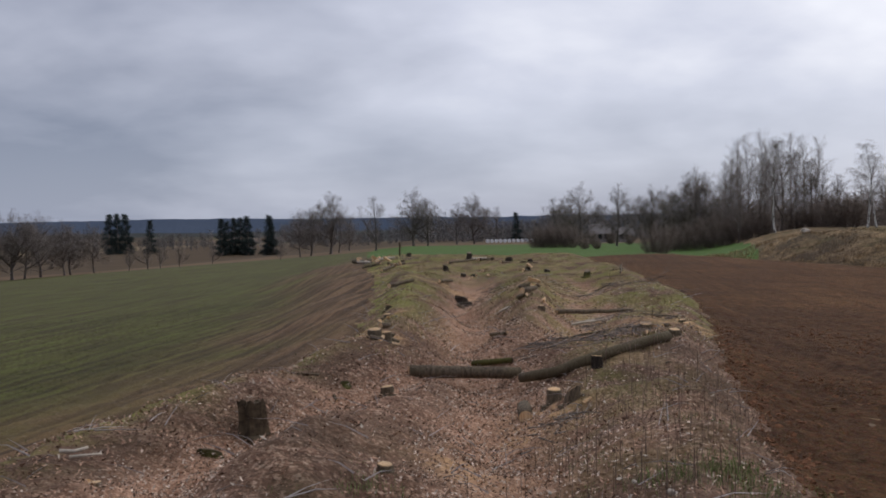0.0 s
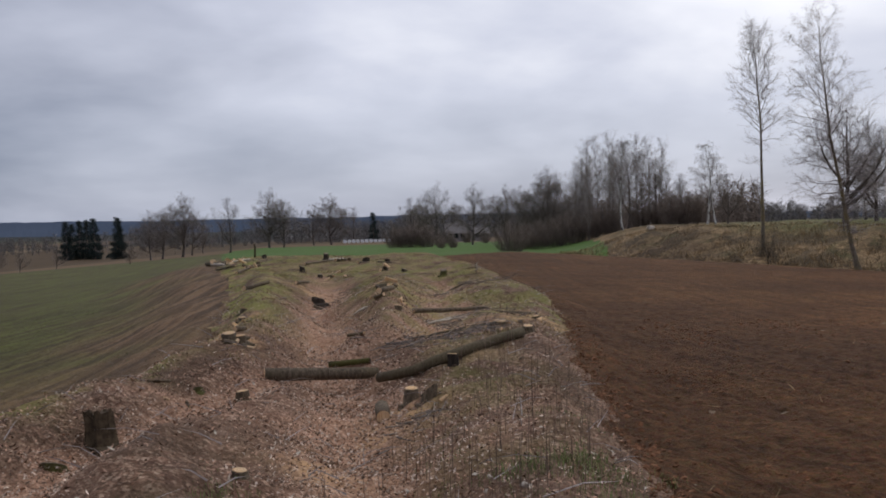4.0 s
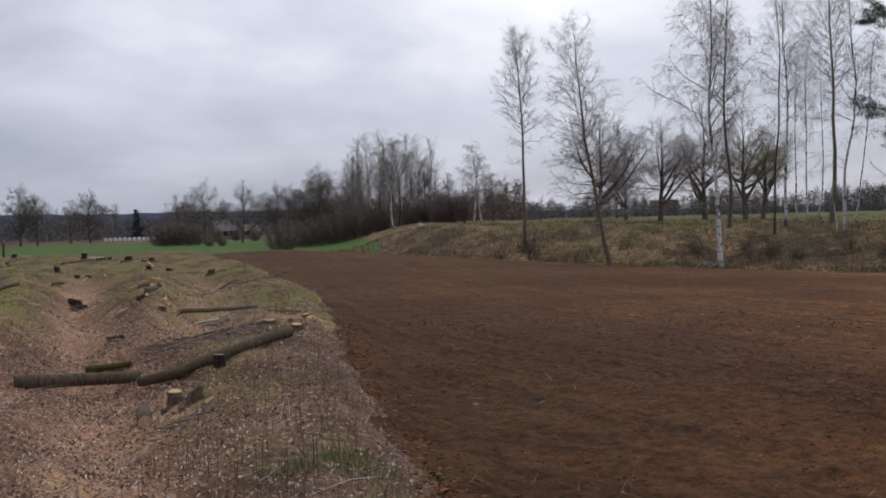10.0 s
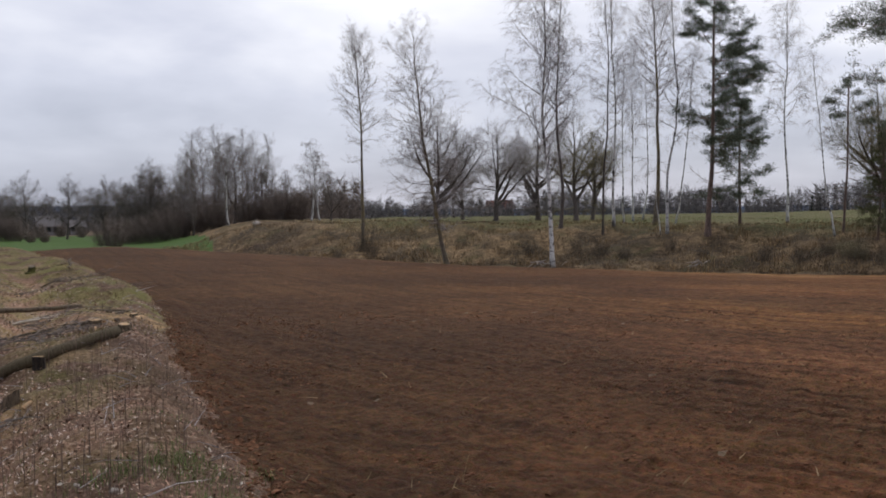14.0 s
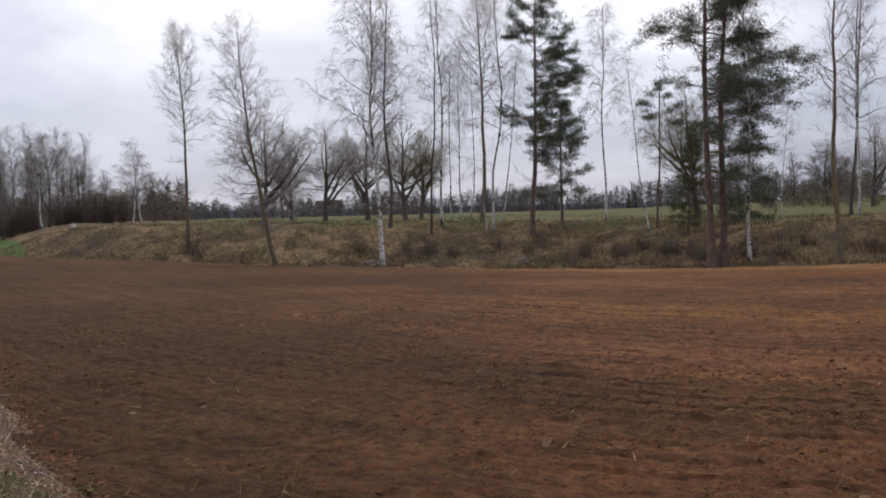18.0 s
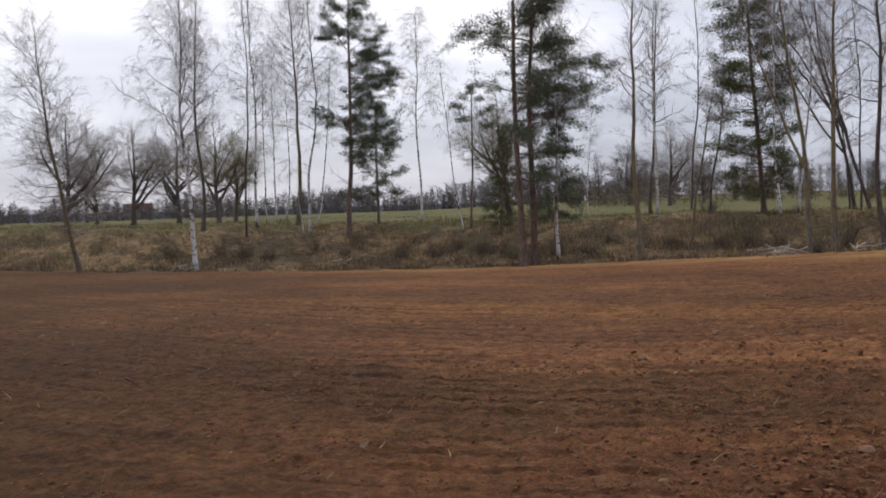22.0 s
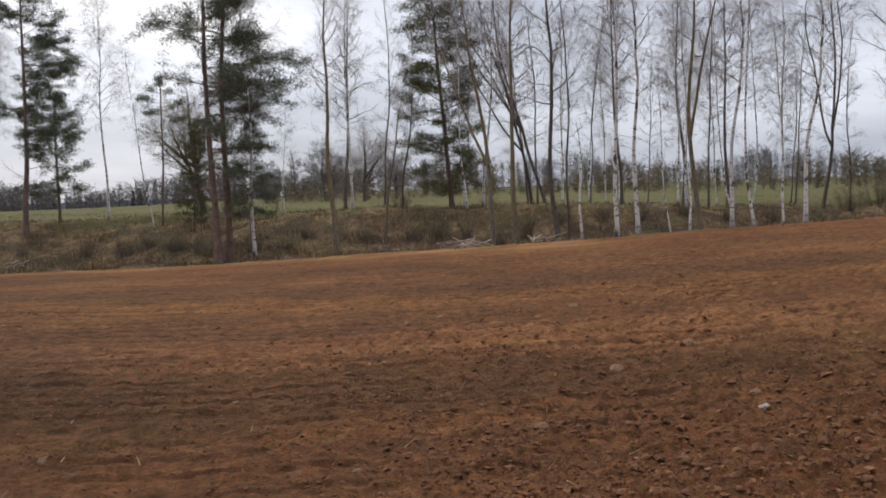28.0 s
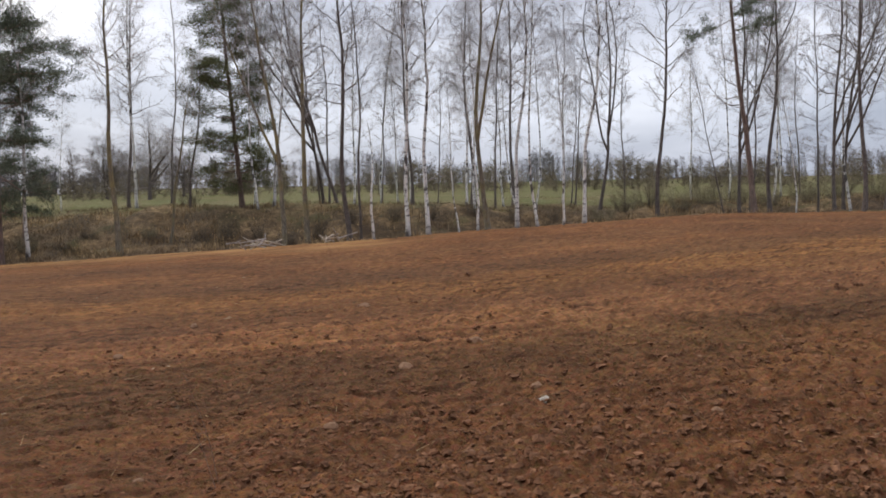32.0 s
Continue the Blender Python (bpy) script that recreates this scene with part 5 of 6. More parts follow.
# bushes on and behind the bank: kind, bearing, distance, height
BUSHES = [
    ("bush_a", 24.6, 58.5, 1.6), ("bush_c", 26.6, 58.0, 1.3), ("bush_c", 27.4, 57.0, 1.1), ("bush_c", 29.2, 54.5, 0.9), ("bush_c", 33.4, 53.5, 1.1), ("bush_c", 34.6, 52.5, 1.2),
    ("bush_c", 35.6, 55.0, 1.2), ("bush_a", 38.4, 55.0, 1.7), ("bush_a", 39.6, 54.0, 1.8), ("bush_c", 41.0, 53.0, 1.2), ("bush_a", 43.6, 54.0, 1.5), ("bush_c", 45.4, 52.0, 1.1),
    ("bush_a", 48.6, 51.0, 1.8), ("bush_a", 50.4, 50.0, 2.0), ("bush_a", 51.8, 50.5, 1.8), ("bush_b", 53.4, 48.5, 1.6), ("bush_a", 54.6, 47.0, 1.5), ("bush_b", 57.6, 45.6, 1.8), ("bush_b", 55.2, 46.0, 2.0), ("bush_b", 53.0, 49.0, 2.2),
    ("bush_c", 59.4, 45.5, 1.2), ("bush_a", 60.6, 46.5, 1.5), ("bush_b", 63.8, 45.0, 1.3), ("bush_a", 66.6, 44.0, 1.9), ("bush_a", 68.0, 44.5, 2.0), ("bush_a", 69.8, 44.0, 1.7),
    ("bush_c", 71.4, 43.0, 1.4), ("bush_a", 73.2, 43.5, 1.8), ("bush_a", 75.2, 44.0, 1.8), ("bush_a", 77.6, 44.5, 1.8), ("bush_a", 79.6, 45.5, 1.7), ("bush_a", 82.0, 46.5, 1.7),
    ("bush_a", 84.4, 47.5, 1.6), ("bush_a", 86.8, 48.0, 1.6), ("bush_b", 89.4, 49.0, 2.2), ("bush_b", 90.6, 52.0, 2.8), ("bush_b", 92.0, 54.0, 3.2), ("bush_b", 93.6, 52.0, 2.6),
    ("bush_b", 95.0, 53.0, 2.9), ("bush_b", 96.6, 55.0, 3.0), ("bush_b", 98.4, 54.0, 2.6), ("bush_b", 100.2, 55.0, 3.0), ("bush_b", 102.0, 54.0, 3.2), ("bush_b", 104.0, 54.0, 3.0),
    ("bush_b", 106.0, 54.0, 2.8), ("bush_a", 92.6, 47.5, 1.4), ("bush_b", 66.0, 52.0, 1.8), ("bush_b", 71.0, 55.0, 1.6), ("bush_far", 5.4, 165.0, 5.2), ("bush_far", 6.0, 166.0, 5.6),
    ("bush_far", 6.7, 166.0, 5.8), ("bush_far", 7.3, 165.0, 5.4), ("bush_far", 8.1, 150.0, 2.6), ("bush_far", 8.8, 150.0, 2.4), ("bush_far", 14.6, 120.0, 5.5), ("bush_far", 15.4, 118.0, 5.8),
    ("bush_far", 21.4, 112.0, 5.2), ("bush_far", 22.2, 112.0, 5.4), ("bush_far", 20.6, 116.0, 5.0), ("bush_far", 16.6, 118.0, 5.0), ("bush_far", 17.6, 118.0, 5.2), ("bush_far", 19.4, 116.0, 5.0),
    ("bush_far", 13.6, 122.0, 5.0), ("bush_far", 12.9, 124.0, 4.4), ("bush_c", 22.6, 60.5, 1.0), ("bush_far", 8.4, 205.0, 4.5), ("bush_far", 9.6, 215.0, 4.2), ("bush_far", 10.6, 200.0, 3.6),
]
for kind, az, d, h in BUSHES:
    tree(kind, az, d, h * (0.58 if d < 60 else 0.72), 0, group="bushes on the bank")

# ---------------------------------------------------------------- felled timber on the strip
def wobble_ring(rng, n, amp):
    a = [rng.uniform(0, 6.28) for _ in range(3)]
    return [1 + amp * (math.sin(2 * t + a[0]) + 0.6 * math.sin(3 * t + a[1]) + 0.4 * math.sin(5 * t + a[2])) for t in (2 * math.pi * k / n for k in range(n))]


STUMP_LOOK = {
    "fresh": (LOG_BARK, "tree stump with a pale fresh-sawn top"),
    "slant": (LOG_BARK, "slanting tree stump with a pale sawn face"),
    "mossy": (MOSS_BARK, "low moss-grown stump among dead leaves"),
    "dark": (DARK_BARK, "dark stump on the felled bank"),
    "capped": (DARK_BARK, "black-barked stump with a pale sawn top"),
    "old": (OLD_WOOD, "old weathered stump with a broken hollow top"),
}


def stump(x, y, r, h, look_, seed):
    rng = random.Random(seed)
    n = 16
    ring = wobble_ring(rng, n, 0.07)
    if look_ == "old":
        n = 24
        ring = [k * (1 + 0.11 * math.sin(7 * i * 2 * math.pi / n) + rng.uniform(-0.06, 0.06)) for i, k in enumerate(wobble_ring(rng, n, 0.06))]
    mat, label = STUMP_LOOK[look_]
    h = h * (0.95 if look_ == "old" else 0.72)
    tilt = Vector((rng.uniform(-0.12, 0.12), rng.uniform(-0.12, 0.12), 0))
    slant = {"slant": 0.9, "old": 0.1, "mossy": 0.35, "dark": 0.3}.get(look_, 0.12)
    sa = rng.uniform(0, 6.28) if look_ != "slant" else -0.9
    levels = [(-0.10, 1.55), (0.0, 1.38), (0.06, 1.15), (0.35, 1.0), (0.7, 0.97), (1.0, 0.95)]
    v, f = [], []
    for lv, (u, k) in enumerate(levels):
        for i in range(n):
            t = 2 * math.pi * i / n
            root = 1 + (0.30 * max(0, math.sin(3 * t + seed)) if lv < 2 else 0)
            rr = r * k * ring[i] * root
            z = u * h if u > 0 else u
            if u == 1.0:
                z += slant * r * math.cos(t - sa) + (rng.uniform(-0.24, 0.10) * h if look_ == "old" else 0)
            rough = 1 + rng.uniform(-0.05, 0.05)
            v.append((rr * rough * math.cos(t) + tilt.x * z, rr * rough * math.sin(t) + tilt.y * z, z))
    for lv in range(len(levels) - 1):
        for i in range(n):
            i2 = (i + 1) % n
            f.append((lv * n + i, lv * n + i2, (lv + 1) * n + i2, (lv + 1) * n + i))
    f.append(tuple(range((len(levels) - 1) * n, len(levels) * n)))
    root = tagged(new("tree_stump"), label, "stump", "stumps of the felled hedge")
    root.location = (x, y, ground(x, y) - 0.015)
    part("body", v, f, mat, root)
    # sawn face, a thin proud disc
    top = [Vector(p) for p in v[-n:]]
    c = sum(top, Vector()) / n
    depth = -0.03 if look_ == "old" else 0.004
    shrink = 0.72 if look_ == "old" else 0.90
    ring1 = [c + (p - c) * shrink + Vector((0, 0, 0.003)) for p in top]
    ring2 = [c + (p - c) * shrink * 0.93 + Vector((0, 0, depth + 0.004)) for p in top]
    fv = [tuple(p) for p in ring1 + ring2] + [tuple(c + Vector((0, 0, depth + 0.005)))]
    ff = [(i, (i + 1) % n, n + (i + 1) % n, n + i) for i in range(n)] + [(n + i, n + (i + 1) % n, 2 * n) for i in range(n)]
    part("cut_face", fv, ff, GREY_CUT if look_ in ("dark", "old", "mossy") else CUT, root, "pale sawn wood" if look_ in ("fresh", "slant") else "darkened sawn wood")
    return root


POLE_LOOK = {
    "log": (LOG_BARK, CUT, "thick felled log with dark bark and sawn ends", "log"),
    "mossylog": (MOSS_BARK, OLD_WOOD, "short dark mossy log in the hollow", "log"),
    "fresh": (LOG_BARK, CUT, "short split log with orange sawn wood", "log"),
    "branch": (LOG_BARK, CUT, "thin grey-brown branch lying on the bank", "branch"),
    "pale": (PALE_WOOD, PALE_WOOD, "pale barkless branch lying on dead leaves", "branch"),
}


def pole(kind, path, r0, r1, seed, lift=0.0, name=None):
    """A lying log or branch along points on the ground."""
    rng = random.Random(seed)
    mat, end_mat, label, cat = POLE_LOOK[kind]
    pts = []
    for (xa, ya), (xb, yb) in zip(path, path[1:]):
        steps = max(2, int(math.hypot(xb - xa, yb - ya) / 0.22))
        for i in range(steps):
            pts.append((xa + (xb - xa) * i / steps, ya + (yb - ya) * i / steps))
    pts.append(path[-1])
    n = len(pts)
    g = np.array([ground(*p) for p in pts])
    u = np.linspace(0, 1, n)
    if len(path) == 2:      # straight: it rests on the highest ground below it
        line = g[0] + (g[-1] - g[0]) * u
        zs = line + max(0, float((g - line).max()))
    else:
        zs = np.convolve(np.pad(g, 2, mode="edge"), np.ones(5) / 5, "valid") + 0.025
    radii = [r0 + (r1 - r0) * k for k in u]
    centre = [Vector((p[0], p[1], z + r * 0.75 + lift * k)) for p, z, r, k in zip(pts, zs, radii, u)]
    if kind in ("branch", "pale"):
        centre = [c + Vector((rng.gauss(0, 0.02), rng.gauss(0, 0.02), rng.uniform(0, 0.02))) for c in centre]
    o = centre[0].copy()
    sides = 12 if r0 > 0.04 else 6
    t = Tubes()
    t.tube([c - o for c in centre], [r * rng.uniform(0.94, 1.06) for r in radii], sides)
    ob = tagged(new(name or ("felled_log" if cat == "log" else "fallen_branch")), label, cat, "felled timber on the strip")
    ob.location = o
    part("bark", [tuple(p) for p in t.v], t.f, mat, ob, smooth=True)
    if r0 > 0.025:
        for c, d, r in ((centre[0], centre[0] - centre[1], radii[0]), (centre[-1], centre[-1] - centre[-2], radii[-1])):
            d = d.normalized()
            a = d.cross(Vector((0, 0, 1))).normalized()
            b = d.cross(a)
            k = 14
            v = [tuple(c - o + d * 0.006 + (a * math.cos(q) + b * math.sin(q)) * r * 0.93) for q in (2 * math.pi * i / k for i in range(k))]
            v += [tuple(c - o + d * 0.010)]
            part("cut_end", v, [(i, (i + 1) % k, k) for i in range(k)], end_mat, ob, "sawn end grain")
    else:
        for s in range(4):
            w = Tubes()
            q, qd = along(centre, rng.uniform(0.3, 0.95))
            w.spike(q - o, q - o + (qd + rand_dir(rng) * 0.8 + Vector((0, 0, 0.3))).normalized() * (centre[-1] - centre[0]).length * rng.uniform(0.06, 0.2), r1 * 0.5 + 0.001)
            part("side_twig", [tuple(p) for p in w.v], w.f, mat, ob)
    return ob


STUMPS = [
    (-1.68, 8.61, 0.112, 0.31, "old"), (-1.85, 7.73, 0.096, 0.12, "mossy"), (-0.63, 10.84, 0.082, 0.14, "fresh"), (-0.95, 10.12, 0.058, 0.07, "mossy"),
    (-0.39, 6.33, 0.052, 0.07, "fresh"), (1.07, 9.72, 0.072, 0.22, "fresh"), (1.20, 9.40, 0.078, 0.17, "slant"), (1.63, 10.58, 0.060, 0.20, "capped"),
    (0.44, 25.48, 0.158, 0.20, "dark"), (-0.89, 12.71, 0.098, 0.18, "fresh"), (-0.75, 12.72, 0.074, 0.16, "fresh"), (-0.96, 17.34, 0.073, 0.12, "fresh"),
    (-0.94, 16.54, 0.065, 0.09, "fresh"), (2.84, 12.23, 0.071, 0.11, "fresh"), (2.94, 14.50, 0.100, 0.12, "fresh"), (3.77, 15.71, 0.065, 0.07, "fresh"),
    (1.60, 16.28, 0.066, 0.18, "fresh"), (0.82, 15.42, 0.080, 0.09, "dark"), (1.10, 15.42, 0.057, 0.13, "dark"), (1.15, 44.99, 0.128, 0.41, "dark"),
    (0.07, 33.37, 0.095, 0.27, "dark"), (2.59, 39.47, 0.135, 0.22, "dark"), (3.33, 38.03, 0.117, 0.23, "dark"), (2.76, 32.50, 0.074, 0.17, "dark"),
    (3.33, 31.98, 0.092, 0.18, "dark"), (4.27, 29.63, 0.102, 0.24, "mossy"), (0.61, 30.72, 0.078, 0.14, "dark"), (0.90, 30.52, 0.069, 0.12, "dark"),
    (-2.31, 6.48, 0.052, 0.07, "fresh"), (-1.62, 45.93, 0.117, 0.21, "dark"), (-1.70, 41.35, 0.094, 0.19, "fresh"), (-1.10, 10.84, 0.056, 0.06, "mossy"),
]
for i, (x, y, r, h, look_) in enumerate(STUMPS):
    stump(x, y, r, h, look_, 200 + i)

pole("log", [(-0.42, 11.62), (0.90, 11.80)], 0.078, 0.068, 301)
pole("log", [(0.86, 11.23), (1.25, 10.87), (1.64, 10.87), (2.10, 11.17), (2.62, 11.65)], 0.058, 0.062, 303)
pole("log", [(0.78, 9.62), (0.81, 10.22)], 0.075, 0.072, 305)
POLES = [
    ("branch", -1.26, 23.42, -0.76, 24.22, 0.058), ("branch", 1.96, 17.26, 3.48, 18.29, 0.042), ("pale", 2.11, 16.82, 3.13, 17.93, 0.021), ("pale", 2.45, 18.08, 3.18, 18.51, 0.014),
    ("pale", 1.03, 18.81, 1.22, 18.67, 0.027), ("mossylog", 0.37, 13.14, 0.87, 12.85, 0.046), ("fresh", 1.56, 20.32, 1.77, 20.15, 0.065), ("fresh", 1.49, 18.89, 1.81, 19.53, 0.061),
    ("fresh", 1.40, 18.62, 1.53, 18.36, 0.047), ("fresh", 2.71, 14.42, 2.94, 14.76, 0.031), ("branch", 5.00, 28.03, 5.76, 32.27, 0.026), ("branch", 0.76, 15.99, 0.87, 13.45, 0.027),
    ("branch", -4.36, 48.06, -3.52, 45.25, 0.107), ("pale", -4.24, 47.72, -3.21, 43.62, 0.077), ("fresh", -2.06, 38.25, -1.50, 38.57, 0.066), ("branch", -0.13, 26.16, 0.25, 28.10, 0.046),
    ("branch", -3.48, 42.24, -2.66, 41.59, 0.048), ("pale", 1.25, 43.37, 1.90, 44.16, 0.063), ("branch", 1.41, 40.22, 2.08, 41.65, 0.070), ("branch", -1.60, 10.48, -1.40, 10.75, 0.018),
    ("pale", -2.76, 7.06, -2.59, 7.15, 0.016), ("pale", -2.64, 6.99, -2.51, 7.10, 0.011), ("branch", 4.51, 26.41, 4.06, 26.25, 0.022), ("branch", 2.30, 10.34, 2.50, 10.70, 0.012),
    ("pale", 1.06, 8.80, 1.24, 9.19, 0.011), ("fresh", 3.40, 16.14, 3.68, 16.00, 0.03), ("fresh", 3.25, 17.69, 3.83, 16.31, 0.025), ("fresh", -0.95, 12.59, -0.79, 12.60, 0.04), ("fresh", -0.69, 12.72, -0.58, 12.69, 0.03), ("fresh", -0.86, 13.42, -0.74, 13.57, 0.04),
    ("fresh", -2.16, 34.72, -1.70, 38.60, 0.05), ("pale", -2.91, 44.09, -2.20, 44.62, 0.05), ("branch", 1.99, 15.72, 2.65, 14.80, 0.016), ("branch", 2.18, 15.51, 2.79, 14.44, 0.014), ("branch", 1.73, 14.88, 2.45, 14.81, 0.013),
    ("branch", 3.00, 38.50, 3.60, 37.16, 0.05), ("branch", 0.18, 36.90, 1.40, 40.54, 0.045), ("fresh", 2.20, 38.04, 2.61, 38.59, 0.05),
]
for i, (kind, xa, ya, xb, yb, r) in enumerate(POLES):
    pole(kind, [(xa, ya), (xb, yb)], r, r * 0.75, 320 + i)


def wood_chunk(x, y, size, seed, pale=True):
    """A split or sawn-off piece of wood: a rough wedge with one bark side."""
    rng = random.Random(seed)
    n, L = 7, size * rng.uniform(1.2, 2.4)
    a0 = rng.uniform(0.7, 1.4)
    prof = [(math.cos(t) * size * 0.5 * rng.uniform(0.85, 1.1), math.sin(t) * size * 0.42 * rng.uniform(0.85, 1.1)) for t in (a0 + k * (math.pi * 1.1) / (n - 2) for k in range(n - 1))] + [(0.0, -size * 0.1)]
    v = [(-L / 2 + rng.uniform(-0.1, 0.1) * size, p, q) for p, q in prof] + [(L / 2 + rng.uniform(-0.2, 0.2) * size, p * 0.9, q * 0.9) for p, q in prof]
    root = tagged(new("wood_chunk"), "short split chunk of pale fresh-cut wood" if pale else "short sawn-off chunk with dark bark", "firewood", "felled timber on the strip")
    root.matrix_basis = Matrix.Translation((x, y, ground(x, y) + size * 0.34)) @ Matrix.Rotation(rng.uniform(0, 6.3), 4, "Z") @ Matrix.Rotation(rng.uniform(-0.7, 0.7), 4, "Y") @ Matrix.Rotation(rng.uniform(-1.2, 1.2), 4, "X")
    bark_side = [(i, i + 1, n + i + 1, n + i) for i in range(n - 2)]
    split = [(n - 2, n - 1, 2 * n - 1, 2 * n - 2), (n - 1, 0, n, 2 * n - 1), tuple(range(n - 1, -1, -1)), tuple(range(n, 2 * n))]
    part("bark", v, bark_side, LOG_BARK if not pale else CUT, root)
    part("split_face", v, split, CUT, root, "pale split wood")


CHUNKS = [
    (-0.93, 12.75, 0.17), (-0.80, 12.62, 0.13), (-0.72, 12.90, 0.12), (-1.00, 12.98, 0.11), (-0.62, 12.55, 0.08), (-0.95, 15.2, 0.14), (-0.86, 15.5, 0.11),
    (1.75, 20.3, 0.20), (1.62, 19.7, 0.17), (1.90, 21.2, 0.24), (2.05, 21.6, 0.18), (1.95, 20.7, 0.15), (1.48, 18.9, 0.13), (1.75, 17.5, 0.16),
    (0.42, 24.6, 0.20), (0.62, 24.2, 0.14), (3.05, 14.5, 0.12), (3.35, 14.9, 0.10), (3.75, 15.4, 0.13), (2.75, 13.4, 0.09), (3.5, 15.9, 0.09),
    (-1.85, 37.2, 0.26), (-1.65, 37.8, 0.22), (-2.05, 38.6, 0.24), (-2.4, 42.2, 0.26), (-2.9, 43.4, 0.22), (2.6, 32.0, 0.2), (2.9, 33.2, 0.2), (0.8, 30.0, 0.17), (1.0, 30.6, 0.15), (1.2, 31.4, 0.15), (1.35, 30.2, 0.14),
    (-3.4, 45.4, 0.34), (-3.0, 44.8, 0.30), (-3.8, 46.3, 0.38), (-3.2, 46.2, 0.28), (-2.5, 44.6, 0.26),
    (-1.35, 10.2, 0.08), (-1.15, 10.35, 0.07), (-2.35, 6.5, 0.09), (1.32, 9.2, 0.08),
]
for i, (x, y, r) in enumerate(CHUNKS):
    wood_chunk(x, y, r * (0.72 if y > 30 else 0.58), 700 + i, i % 3 != 2)


def twig_heap(x, y, size, count, seed):
    """Brushwood left from the felling: thin grey twigs lying across each other."""
    rng = random.Random(seed)
    t = Tubes()
    for k in range(count):
        a = rng.gauss(0.3, 0.7)
        p = Vector((rng.gauss(0, size * 0.5), rng.gauss(0, size * 0.5), 0))
        p.z = ground(x + p.x, y + p.y) - ground(x, y) + rng.uniform(0.02, 0.12)
        d = Vector((math.cos(a), math.sin(a), rng.uniform(-0.05, 0.22)))
        pts, rad = stem(rng, p - d * size * 0.3, d, size * rng.uniform(0.4, 1.0), 4, rng.uniform(0.004, 0.009), 0.002, 0.10)
        t.tube(pts, rad, 4)
        for j in range(2):
            q, qd = along(pts, rng.uniform(0.3, 0.9))
            t.spike(q, q + (qd + rand_dir(rng) * 0.7).normalized() * size * rng.uniform(0.1, 0.3), 0.003)
    ob = tagged(mesh_object("twig_heap", [tuple(q) for q in t.v], t.f, TWIG_DARK), "heap of thin grey twigs on the felled bank", "brushwood", kind="stuff")
    ob.location = (x, y, ground(x, y))


for i, (x, y, size, count) in enumerate([(1.9, 13.2, 0.8, 46), (2.35, 14.0, 0.8, 40), (1.5, 12.3, 0.6, 26), (2.6, 16.6, 0.8, 26), (4.6, 24.0, 1.4, 22), (0.9, 24.5, 0.8, 20), (0.95, 8.6, 0.45, 16), (-2.5, 43.0, 1.8, 26), (3.3, 22.5, 1.0, 18)]):
    twig_heap(x, y, size, count, 800 + i)


# ---------------------------------------------------------------- stones, roots and brush on the ploughed field
def boulder(name, x, y, r, mat, label, seed, flat=0.65, category="stone"):
    bm = bmesh.new()
    bmesh.ops.create_icosphere(bm, subdivisions=2, radius=1.0)
    for v in bm.verts:
        k = 1 + 0.35 * noise.noise(v.co * 1.1 + Vector((seed, 0, 0))) + 0.12 * noise.noise(v.co * 3.3 + Vector((0, seed, 0)))
        v.co = Vector((v.co.x * r * k, v.co.y * r * k * 0.8, v.co.z * r * k * flat))
    me = bpy.data.meshes.new(name)
    bm.to_mesh(me)
    bm.free()
    me.materials.append(mat)
    ob = tagged(new(name, me), label, category, "stones and lumps on the ploughed field")
    ob.location = (x, y, ground(x, y) + r * flat * 0.45)
    ob.rotation_euler = (0, 0, seed * 1.7)
    return ob


for i, (x, y, r, pale) in enumerate([(14.56, 3.61, 0.11, 0), (11.41, 1.48, 0.10, 0), (7.21, 0.15, 0.055, 1), (9.92, 1.99, 0.085, 0), (8.57, 0.49, 0.060, 1), (6.67, 1.24, 0.05, 1), (6.14, 2.99, 0.045, 0),
                                     (10.44, -0.94, 0.06, 0), (9.1, 0.6, 0.07, 0), (7.6, 2.1, 0.06, 0), (12.9, 5.6, 0.07, 0), (10.6, 5.5, 0.06, 0), (8.2, -0.9, 0.065, 0), (6.9, 0.9, 0.06, 0)]):
    boulder("field_stone", x, y, r, STONE if pale else BROWN_STONE, "small pale stone lying on tilled soil" if pale else "brown earth-covered stone on tilled soil", 3 + i)
boulder("white_boulder", 25.4, 69.6, 0.34, STONE, "white boulder on the dry grass bank", 31, 0.8)


def dead_stick(x, y, h, lean, seed, mat, label, r=0.0026):
    rng = random.Random(seed)
    t = Tubes()
    pts, rad = stem(rng, Vector((0, 0, -0.05)), Vector((math.cos(lean) * 0.25, math.sin(lean) * 0.25, 1)), h, 5, r, r * 0.55, 0.07)
    t.tube(pts, rad, 5)
    for s in range(2):
        q, qd = along(pts, rng.uniform(0.3, 0.8))
        t.spike(q, q + (qd + rand_dir(rng) * 0.8).normalized() * h * 0.25, 0.0012)
    ob = mesh_object("dead_stalk", [tuple(p) for p in t.v], t.f, mat)
    tagged(ob, label, "stalk", "dead stalks in the soil")
    ob.location = (x, y, ground(x, y))


for i, (x, y, h) in enumerate([(3.71, 5.9, 0.30), (5.97, 2.36, 0.55), (6.2, 2.45, 0.75), (10.7, 4.3, 0.30), (7.1, 4.8, 0.14), (21.35, 10.47, 0.45), (22.34, -0.11, 0.35), (10.8, 1.2, 0.34), (8.8, -0.2, 0.25), (6.6, 0.0, 0.22), (12.0, 7.2, 0.2), (9.2, 4.0, 0.2)]):
    dead_stick(x, y, h, i * 1.3, 400 + i, STRAW if i % 3 == 0 else STEM, "thin dry stalk standing in tilled soil")


